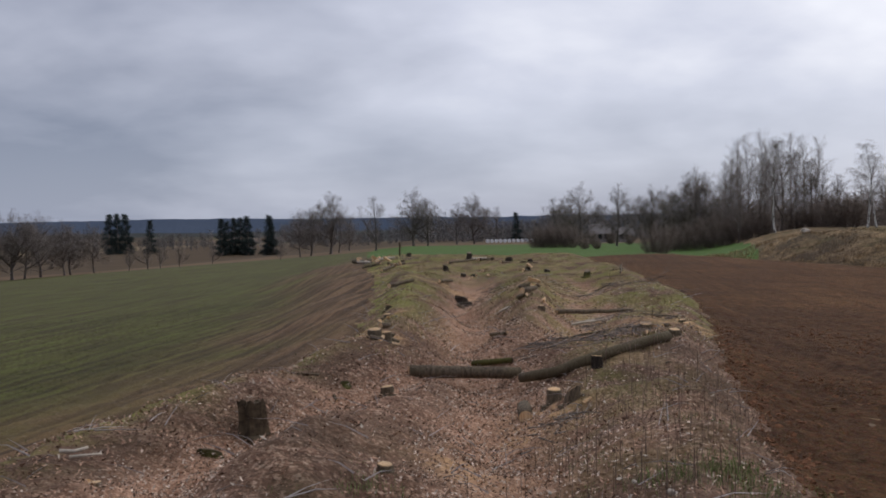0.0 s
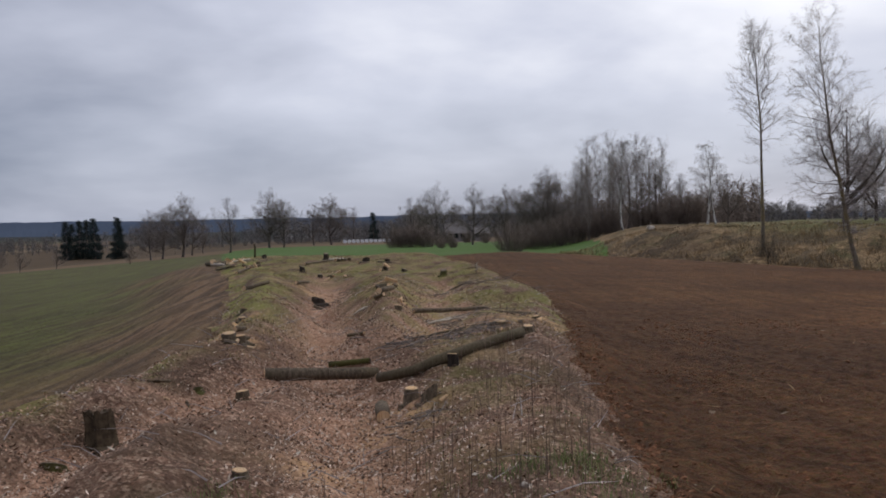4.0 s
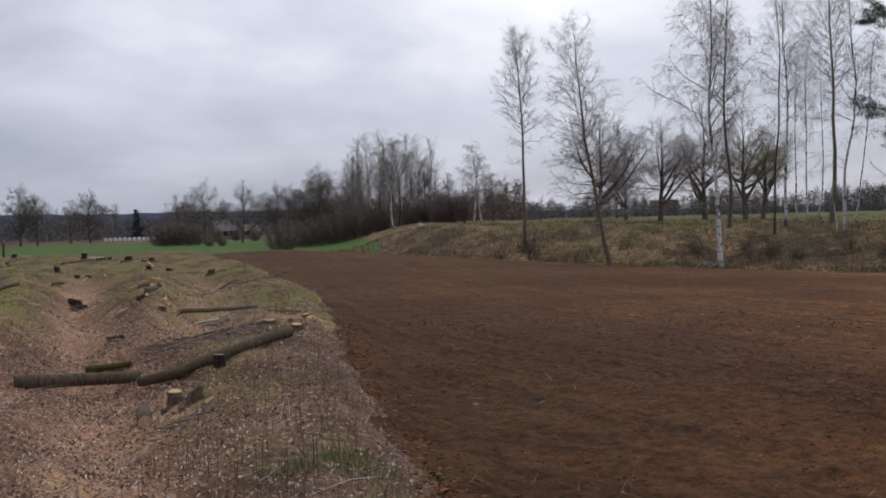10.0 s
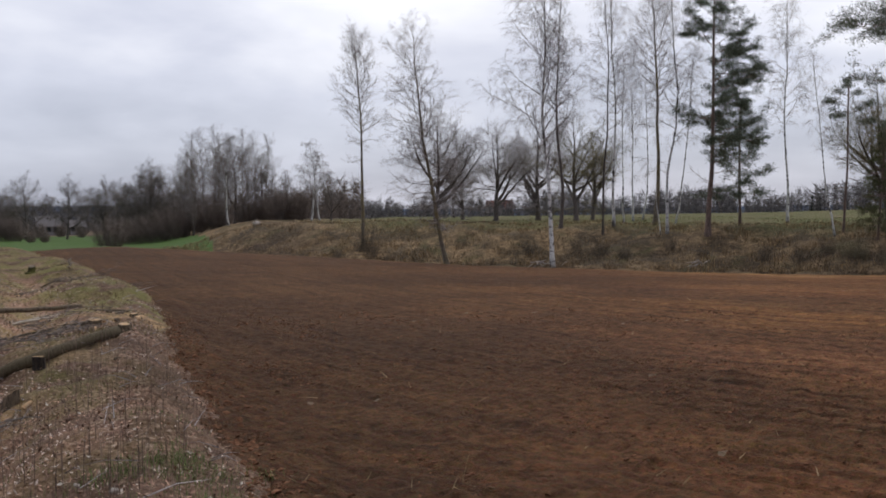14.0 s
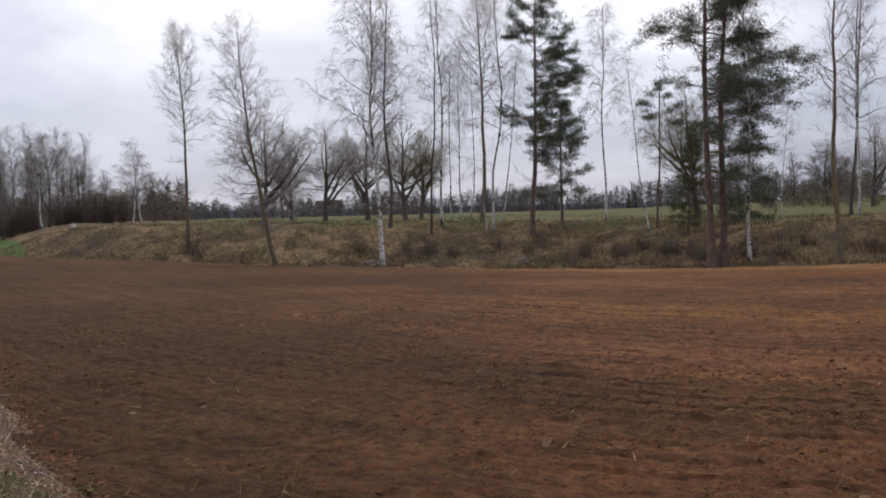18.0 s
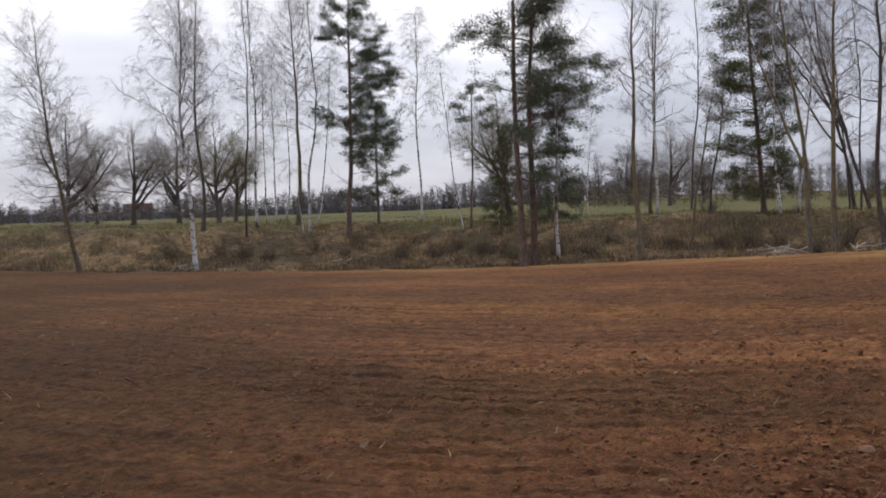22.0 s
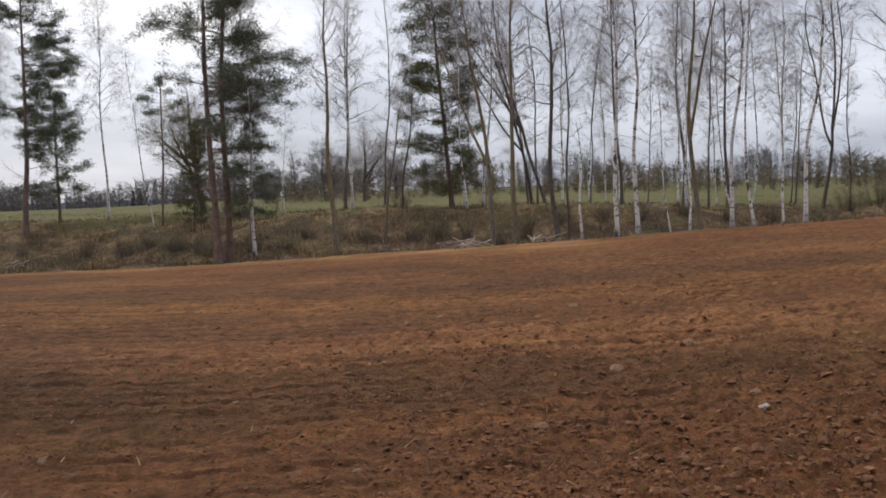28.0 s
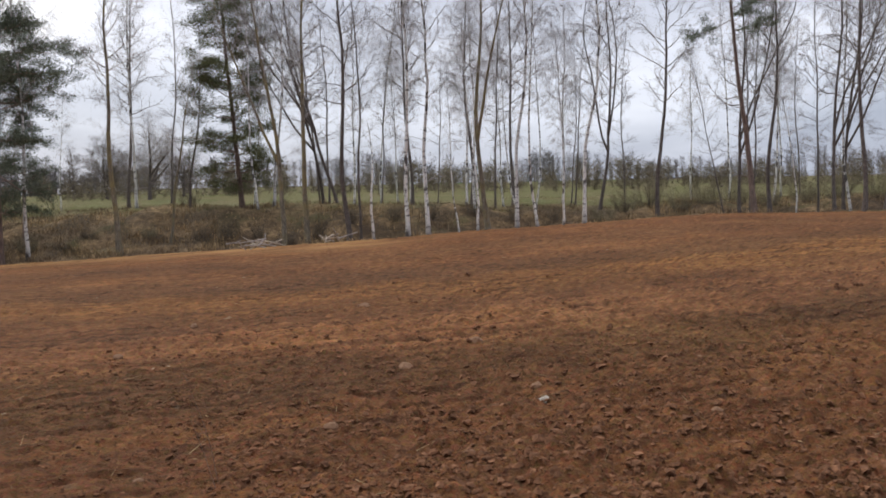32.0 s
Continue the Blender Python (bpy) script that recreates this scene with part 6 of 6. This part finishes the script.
def brush_pile(x, y, size, count, seed, label):
    rng = random.Random(seed)
    root = tagged(new("brush_pile"), label, "brush pile")
    root.location = (x, y, ground(x, y))
    for k in range(count):
        t = Tubes()
        p = Vector((rng.gauss(0, size * 0.4), rng.gauss(0, size * 0.3), rng.uniform(0.05, size * 0.34)))
        d = rand_dir(rng, 0.45)
        pts, rad = stem(rng, p - d * size * 0.4, d, size * rng.uniform(0.5, 1.1), 3, 0.028, 0.012, 0.12)
        t.tube(pts, rad, 5)
        part("stick", [tuple(q) for q in t.v], t.f, PALE_WOOD if k % 3 else TWIG, root)


brush_pile(33.6, 12.6, 1.0, 16, 501, "heap of pale cut branches at the field edge")
brush_pile(34.6, 9.9, 0.8, 10, 503, "small heap of pale sticks at the field edge")
brush_pile(30.2, 41.0, 0.9, 10, 505, "pale sticks heaped beside a birch")
brush_pile(35.6, 35.3, 0.7, 8, 507, "low heap of dark brushwood in dry grass")


for i, (x, y, h) in enumerate([(0.89, 6.19, 0.62), (-0.11, 6.38, 0.30), (1.05, 6.22, 0.5), (1.62, 6.4, 0.5), (1.35, 7.1, 0.45), (1.95, 7.6, 0.4), (1.2, 8.1, 0.42), (2.0, 6.6, 0.38), (0.95, 7.4, 0.4), (1.75, 8.8, 0.4)]):
    dead_stick(x, y, h, 1.0 + i * 1.9, 440 + i, STEM, "thin dark dead stem standing among leaves", 0.0018)
for i, (x, y, r) in enumerate([(1.16, 6.10, 0.022), (1.28, 5.65, 0.032), (0.69, 6.61, 0.018)]):
    boulder("pale_stone", x, y, r, STONE, "pale stone among dead leaves", 60 + i, 0.6)


def post(x, y, h, r, seed):
    rng = random.Random(seed)
    t = Tubes()
    t.tube([Vector((rng.gauss(0, 0.012), rng.gauss(0, 0.012), -0.3 + (h + 0.3) * k / 5)) for k in range(6)], [r * rng.uniform(0.92, 1.05) for k in range(6)], 8)
    ob = tagged(new("post"), "dark weathered wooden post at the strip's end", "post")
    ob.location = (x, y, ground(x, y))
    part("shaft", [tuple(p) for p in t.v], t.f, OLD_WOOD, ob, smooth=True)


post(-2.05, 46.5, 0.62, 0.045, 521)

# ---------------------------------------------------------------- bales and houses among the far fields
def bale(x, y, seed):
    bm = bmesh.new()
    bmesh.ops.create_cone(bm, cap_ends=True, segments=20, radius1=0.55, radius2=0.55, depth=1.15)
    bmesh.ops.bevel(bm, geom=[e for e in bm.edges if abs(e.verts[0].co.z - e.verts[1].co.z) < 1e-5], offset=0.07, segments=2, affect="EDGES")
    me = bpy.data.meshes.new("wrapped_bale")
    bm.to_mesh(me)
    bm.free()
    me.materials.append(WRAP)
    ob = tagged(new("wrapped_bale", me), "round silage bale wrapped in white film", "bale", "row of white bales")
    ob.matrix_basis = Matrix.Translation((x, y, ground(x, y) + 0.53)) @ Matrix.Rotation(radians(90), 4, "X")
    return ob


for i in range(11):
    az = radians(2.56 + i * 0.25)
    bale(296 * math.sin(az), 296 * math.cos(az), i)


def box(x0, y0, z0, x1, y1, z1):
    v = [(x, y, z) for z in (z0, z1) for x, y in ((x0, y0), (x1, y0), (x1, y1), (x0, y1))]
    return v, [(0, 3, 2, 1), (4, 5, 6, 7), (0, 1, 5, 4), (1, 2, 6, 5), (2, 3, 7, 6), (3, 0, 4, 7)]


def house(az, d, w, depth, wall_h, roof_h, roof, label, turn):
    a = radians(az)
    root = tagged(new("farmhouse"), label, "house")
    x, y = d * math.sin(a), d * math.cos(a)
    root.matrix_basis = Matrix.Translation((x, y, ground(x, y) - 0.1)) @ Matrix.Rotation(radians(turn - az), 4, "Z")
    part("wall", *box(-w / 2, -depth / 2, 0, w / 2, depth / 2, wall_h), PLASTER, root)
    o, e = 0.4, wall_h + 0.02
    v = [(-w / 2 - o, -depth / 2 - o, e - 0.15), (w / 2 + o, -depth / 2 - o, e - 0.15), (w / 2 + o, depth / 2 + o, e - 0.15), (-w / 2 - o, depth / 2 + o, e - 0.15), (-w / 2 - o, 0, e + roof_h), (w / 2 + o, 0, e + roof_h)]
    part("roof", v, [(0, 1, 5, 4), (2, 3, 4, 5), (1, 2, 5), (3, 0, 4), (0, 3, 2, 1)], roof, root)
    for k in range(3):
        cx = -w / 2 + w * (k + 0.5) / 3
        part("window", *box(cx - 0.5, -depth / 2 - 0.03, 1.0, cx + 0.5, -depth / 2 + 0.05, 2.2), DARK_GLASS, root)
    part("chimney", *box(w * 0.15, -0.3, e + roof_h * 0.5, w * 0.15 + 0.6, 0.3, e + roof_h + 0.8), PLASTER, root)


house(8.9, 255, 4.8, 6.0, 2.4, 2.4, ROOF, "small grey farmhouse behind brown bushes", 6)
house(10.3, 258, 3.6, 4.0, 2.2, 1.6, ROOF, "low shed beside the farmhouse", 20)
house(33.9, 330, 8.0, 7.0, 3.0, 2.6, RED_ROOF, "distant house with a red roof", 10)
house(-11.2, 340, 3.0, 4.0, 2.4, 2.2, ROOF, "tiny pale house below dark spruces", -10)

# ---------------------------------------------------------------- what nobody could count
def stuff(name, verts, faces, mat, label, category, smooth=False):
    ob = mesh_object(name, verts, faces, mat, smooth=smooth)
    return tagged(ob, label, category, kind="stuff")


RNG = np.random.default_rng(7)


def clods():
    # a rough lump: two squashed rings and two caps
    t = np.arange(5) * 2 * np.pi / 5
    base = np.concatenate([np.stack([np.cos(t), np.sin(t), t * 0 - 0.35], -1), np.stack([0.8 * np.cos(t + 0.6), 0.8 * np.sin(t + 0.6), t * 0 + 0.45], -1), [[0, 0, 0.9]]])
    tri = np.array([[i, (i + 1) % 5, 5 + i] for i in range(5)] + [[(i + 1) % 5, 5 + (i + 1) % 5, 5 + i] for i in range(5)] + [[5 + i, 5 + (i + 1) % 5, 10] for i in range(5)])
    n = 62000
    r = 4.6 * (20 / 4.6) ** (RNG.random(n) ** 1.1)
    az = np.radians(RNG.uniform(16, 113, n))
    x, y = r * np.sin(az), r * np.cos(az)
    keep = (x > right_edge(y) + 0.1)
    rough = fractal(x, y, 2.2, 3, 15) + 0.8 * np.sin(across(x, y) * 2 * np.pi / 1.96)
    keep &= (RNG.random(n) < 0.05 + 0.35 * step(0.0, 1.1, rough) + 0.65 * step(45, 85, np.degrees(az)) * step(15, 6, r))
    x, y, r = x[keep], y[keep], r[keep]
    ye = 4.4 + 13 * RNG.random(1500) ** 1.3
    xe = right_edge(ye) + np.abs(RNG.normal(0, 0.22, 1500)) - 0.04
    x, y, r = np.concatenate([x, xe]), np.concatenate([y, ye]), np.concatenate([r, np.hypot(xe, ye)])
    m = len(x)
    size = 0.004 + (0.012 + 0.017 * step(50, 85, np.degrees(np.arctan2(x, y)))) * RNG.random(m) ** 6 + 0.0008 * r
    size[-1500:] = 0.006 + 0.022 * RNG.random(1500) ** 3
    z = surface(x, y) + size * 0.2
    k = 1 + RNG.uniform(-0.6, 0.6, (m, len(base), 1))
    s = size[:, None, None] * np.stack([RNG.uniform(0.8, 1.5, m), RNG.uniform(0.7, 1.2, m), RNG.uniform(0.5, 0.85, m)], -1)[:, None, :]
    v = base[None] * k * s + np.stack([x, y, z], -1)[:, None, :]
    f = tri[None] + (np.arange(m) * len(base))[:, None, None]
    stuff("soil_clod", v.reshape(-1, 3).tolist(), f.reshape(-1, 3).tolist(), CLOD, "crumbly red-brown clods of tilled soil", "soil")


def flakes(name, x, y, size, aspect, mat, label, category, lift=0.03, curl=0.5, tilt=0.45):
    """Thin bent flakes lying on the ground: dead leaves or chips."""
    n = len(x)
    z = surface(x, y) + RNG.uniform(0.0, lift, n) + 0.008
    t = RNG.uniform(0, 2 * np.pi, n)
    ux = np.stack([np.cos(t), np.sin(t), RNG.normal(0, tilt, n)], -1)
    uy = np.stack([-np.sin(t), np.cos(t), RNG.normal(0, tilt, n)], -1)
    c = np.stack([x, y, z], -1)
    a, b = (size * 0.5)[:, None], (size * aspect * 0.5)[:, None]
    up = np.array([0, 0, 1.0])
    bend = (size * curl * RNG.uniform(-0.3, 1, n) * 0.4)[:, None] * up
    v = np.stack([c - ux * a + bend, c - uy * b, c + uy * b, c + ux * a + bend], 1)
    i = np.arange(n)[:, None] * 4
    f = np.concatenate([i + np.array([[0, 1, 2]]), i + np.array([[1, 3, 2]])])
    return stuff(name, v.reshape(-1, 3).tolist(), f.tolist(), mat, label, category)


def strip_points(n, y0, y1, bias=1.3):
    y = y0 + (y1 - y0) * RNG.random(n) ** bias
    xl, xr = left_edge(y), right_edge(y)
    x = xl + (xr - xl) * RNG.random(n)
    return x, y


def litter():
    x, y = strip_points(150000, 4.4, 27, 1.5)
    patch = fractal(x, y, 1.4, 3, 55)
    inside = (x - left_edge(y)) / (right_edge(y) - left_edge(y))
    keep = RNG.random(len(x)) < (0.12 + 0.38 * step(-0.4, 0.5, patch)) * (1 - 0.35 * step(0.55, 0.75, inside)) + 0.72 * np.maximum.reduce(hollows(x, y))
    keep &= ~((y > 15) & (RNG.random(len(x)) < 0.4))
    x, y = x[keep], y[keep]
    flakes("leaf_litter", x, y, RNG.uniform(0.016, 0.046, len(x)), 0.42, LEAF, "curled dead brown and pinkish leaves", "leaves")
    x, y = strip_points(85000, 4.4, 27, 1.4)
    keep = RNG.random(len(x)) < 0.10 + 0.62 * np.maximum.reduce(hollows(x, y)) ** 1.3 + 0.24 * fractal(x, y, 0.9, 2, 58)
    flakes("bleached_leaf", x[keep], y[keep], RNG.uniform(0.014, 0.042, int(keep.sum())), 0.4, PALE_LEAF, "bleached pale leaves among the brown litter", "leaves")
    x, y = strip_points(700, 5, 24, 1.4)
    flakes("wood_chip", x, y, RNG.uniform(0.025, 0.06, len(x)), 0.4, PALE_WOOD, "scattered pale wood chips", "wood chips")


def sticks():
    """Fine broken twigs on the strip and roots on the soil."""
    t = Tubes()
    x, y = strip_points(380, 5, 30, 1.2)
    for px, py in zip(x, y):
        rng = random.Random(int(px * 1000 + py * 77))
        a = rng.uniform(0, 6.3)
        L = rng.uniform(0.12, 0.5)
        p = Vector((px, py, ground(px, py) + 0.03))
        q = p + Vector((math.cos(a) * L, math.sin(a) * L, rng.uniform(0.0, 0.12)))
        t.spike(p, q, rng.uniform(0.003, 0.006), (p + q) * 0.5 + Vector((0, 0, rng.uniform(0, 0.04))))
    stuff("broken_twig", [tuple(p) for p in t.v], t.f, TWIG, "broken grey twigs among dead leaves", "twigs")
    t = Tubes()
    for k in range(420):
        rng = random.Random(9000 + k)
        r, az = 4.8 * (24 / 4.8) ** rng.random(), radians(rng.uniform(20, 112))
        px, py = r * math.sin(az), r * math.cos(az)
        if px < float(right_edge(py)) + 0.15:
            continue
        a, L = rng.uniform(0, 6.3), rng.uniform(0.04, 0.20)
        p = Vector((px, py, ground(px, py) + 0.03))
        t.spike(p, p + Vector((math.cos(a) * L, math.sin(a) * L, rng.uniform(0.0, 0.09))), rng.uniform(0.002, 0.005))
    stuff("root_bit", [tuple(p) for p in t.v], t.f, STRAW, "pale straw and root bits on tilled soil", "roots")


def tufts(name, xs, ys, count, h, w, mat, label, category, spread=0.06, splay=0.5):
    n = len(xs)
    x, y = np.repeat(xs, count), np.repeat(ys, count)
    hh = np.repeat(h if np.ndim(h) else np.full(n, h), count) * RNG.uniform(0.5, 1.15, n * count)
    x, y = x + RNG.normal(0, spread, n * count), y + RNG.normal(0, spread, n * count)
    z = height(x, y) - 0.02
    t = RNG.uniform(0, 2 * np.pi, n * count)
    lean = RNG.uniform(0, splay, n * count) * hh
    c = np.stack([x, y, z], -1)
    d = np.stack([np.cos(t), np.sin(t), np.zeros_like(t)], -1)
    s = np.stack([-np.sin(t), np.cos(t), np.zeros_like(t)], -1) * w
    up = np.array([0, 0, 1.0])
    mid = c + d * (lean * 0.3)[:, None] + up * (hh * 0.6)[:, None]
    tip = c + d * lean[:, None] + up * (hh * (1 - 0.25 * splay))[:, None]
    v = np.stack([c - s, c + s, mid + s * 0.8, tip, mid - s * 0.8], 1)
    i = np.arange(n * count)[:, None] * 5
    f = (i + np.array([[0, 1, 2, 4]])).tolist() + (i + np.array([[4, 2, 3]])).tolist()
    return stuff(name, v.reshape(-1, 3).tolist(), f, mat, label, category)


def vegetation():
    # dry grass, weeds and bushes on the bank behind the ploughed field
    n = 5200
    az = RNG.uniform(15, 112, n)
    d = far_edge(az) + 0.2 + 15 * RNG.random(n) ** 1.3
    a = np.radians(az)
    x, y = d * np.sin(a), d * np.cos(a)
    dry = fractal(x, y, 5, 3, 33) > -0.35 + 0.5 * step(55, 70, az)
    tufts("dry_grass", x[dry], y[dry], 12, RNG.uniform(0.10, 0.42, int(dry.sum())), 0.011, STRAW, "straw-coloured dead grass on the bank", "grass", 0.22, 0.8)
    tufts("dead_weed", x[~dry], y[~dry], 12, RNG.uniform(0.08, 0.30, int((~dry).sum())), 0.012, BRACKEN, "brown dead weeds on the bank", "weeds", 0.28, 0.8)
    n = 1500
    az = RNG.uniform(22, 112, n)
    d = far_edge(az) + 9 + 30 * RNG.random(n)
    a = np.radians(az)
    tufts("meadow_grass", d * np.sin(a), d * np.cos(a), 12, RNG.uniform(0.05, 0.14, n), 0.02, MOSSY, "short green meadow grass", "grass", 0.4, 0.8)
    # felled strip
    x, y = strip_points(2600, 12, 50, 0.9)
    ok = fractal(x, y, 2.4, 3, 35) > -0.1
    ok &= np.abs(x - np.interp(y, (10.7, 15.4, 21.9, 27.6), (0.44, 0.43, 0.37, 0.71))) > 0.7 * (y < 30)
    tufts("moss_grass", x[ok], y[ok], 18, RNG.uniform(0.03, 0.09, int(ok.sum())), 0.003, MOSSY, "short olive moss and old grass", "grass", 0.12, 1.0)
    x, y = strip_points(900, 12, 50, 0.9)
    tufts("old_grass", x, y, 16, RNG.uniform(0.05, 0.15, 900), 0.003, STRAW, "bleached old grass on the felled bank", "grass", 0.13, 1.0)
    x = RNG.normal(1.5, 0.45, 90)
    y = RNG.uniform(4.9, 7.6, 90)
    ok = fractal(x, y, 0.7, 2, 63) > -0.15
    x, y = x[ok], y[ok]
    tufts("green_grass", x, y, 50, RNG.uniform(0.04, 0.12, len(x)), 0.0014, GRASS, "tufts of fresh green grass among dead leaves", "grass", 0.11, 0.9)
    x = np.concatenate([RNG.normal(-0.75, 0.25, 14), RNG.uniform(left_edge(8.0), left_edge(8.0) + 0.5, 10)])
    y = np.concatenate([RNG.normal(5.9, 0.25, 14), RNG.uniform(7.6, 9.2, 10)])
    tufts("green_grass", x, y, 50, RNG.uniform(0.03, 0.09, 24), 0.0014, GRASS, "low fresh grass on the leafy bank", "grass", 0.09, 0.8)
    # upright dead stems
    n = 420
    y = RNG.uniform(4.8, 11.5, n)
    x = RNG.normal(0, 0.50, n) + np.interp(y, (4.6, 7, 11.5), (1.25, 1.6, 2.35))
    ok = x < right_edge(y) - 0.1
    tufts("dead_stem", x[ok], y[ok], 1, RNG.uniform(0.15, 0.5, int(ok.sum())), 0.0026, STEM, "thin upright dead weed stems", "weeds", 0.04, 0.22)
    # ragged weeds along the edge of the soil
    y = RNG.uniform(4.4, 16, 150)
    x = right_edge(y) + RNG.normal(-0.05, 0.10, 150)
    tufts("edge_weed", x, y, 8, RNG.uniform(0.03, 0.10, 150), 0.0015, STRAW, "ragged dead weeds along the tilled edge", "weeds", 0.07, 1.2)
    # young crop in drilled rows
    n = 15000
    y = 6.5 + 30 * RNG.random(n) ** 1.2
    x = left_edge(y) - 0.4 - 14 * RNG.random(n)
    row = np.round((x * 0.985 - y * 0.174) / 0.27) * 0.27
    x = (row + y * 0.174) / 0.985 + RNG.normal(0, 0.02, n)
    ok = (x < left_edge(y) - 0.3) & (RNG.random(n) < step(0.0, 8.0, left_edge(y) - x) * 0.85 + 0.15)
    tufts("crop_seedling", x[ok], y[ok], 3, RNG.uniform(0.03, 0.07, int(ok.sum())), 0.003, CROP_BLADE, "young green seedlings in drilled rows", "crop", 0.03, 0.9)


def far_wood(name, az0, az1, d0, d1, h0, h1, count, mat, seed, label, sprays=40, r=0.07):
    """A wood or hedge far off: stems with fans of bare twigs, uneven along the top."""
    rng = np.random.default_rng(seed)
    wood = Wood()
    az, d = np.radians(rng.uniform(az0, az1, count)), rng.uniform(d0, d1, count)
    x, y = d * np.sin(az), d * np.cos(az)
    h = rng.uniform(h0, h1, count) * (0.85 + 0.28 * value_noise(np.degrees(az) * 0.35, az * 0 + seed, 3))
    foot = np.stack([x, y, height(x, y) - 0.3], -1)
    tip = foot + np.stack([rng.normal(0, 0.3, count), rng.normal(0, 0.3, count), h], -1)
    wood.slivers(foot, tip, r * 1.6)
    w = np.repeat(np.arange(count), sprays)
    n = len(w)
    u = rng.uniform(0.05, 0.85, n)
    a = foot[w] + (tip - foot)[w] * u[:, None] + rng.normal(0, 0.3, (n, 3))
    out_ = rng.normal(0, 1, (n, 3)) * (h[w] * 0.17 * np.sin(np.pi * (0.15 + 0.75 * u)))[:, None]
    out_[:, 2] = rng.uniform(0.03, 0.22, n) * h[w]
    wood.slivers(a, a + out_, r)
    tagged(new(name, wood.mesh(name, mat)), label, "wood", kind="stuff")


clods()
litter()
sticks()
vegetation()
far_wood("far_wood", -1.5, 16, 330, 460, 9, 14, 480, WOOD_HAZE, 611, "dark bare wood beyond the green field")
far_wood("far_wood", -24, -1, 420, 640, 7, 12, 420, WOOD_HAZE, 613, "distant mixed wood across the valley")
far_wood("far_wood", 14, 26, 140, 190, 4, 8, 190, TWIG_WARM, 617, "brown thicket behind the birch grove", 60, 0.05)
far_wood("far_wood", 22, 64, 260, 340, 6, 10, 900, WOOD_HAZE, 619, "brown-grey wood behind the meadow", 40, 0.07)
far_wood("far_wood", 58, 118, 125, 200, 2.5, 5.5, 620, HEDGE, 623, "olive-brown hedge behind the meadow", 60, 0.035)
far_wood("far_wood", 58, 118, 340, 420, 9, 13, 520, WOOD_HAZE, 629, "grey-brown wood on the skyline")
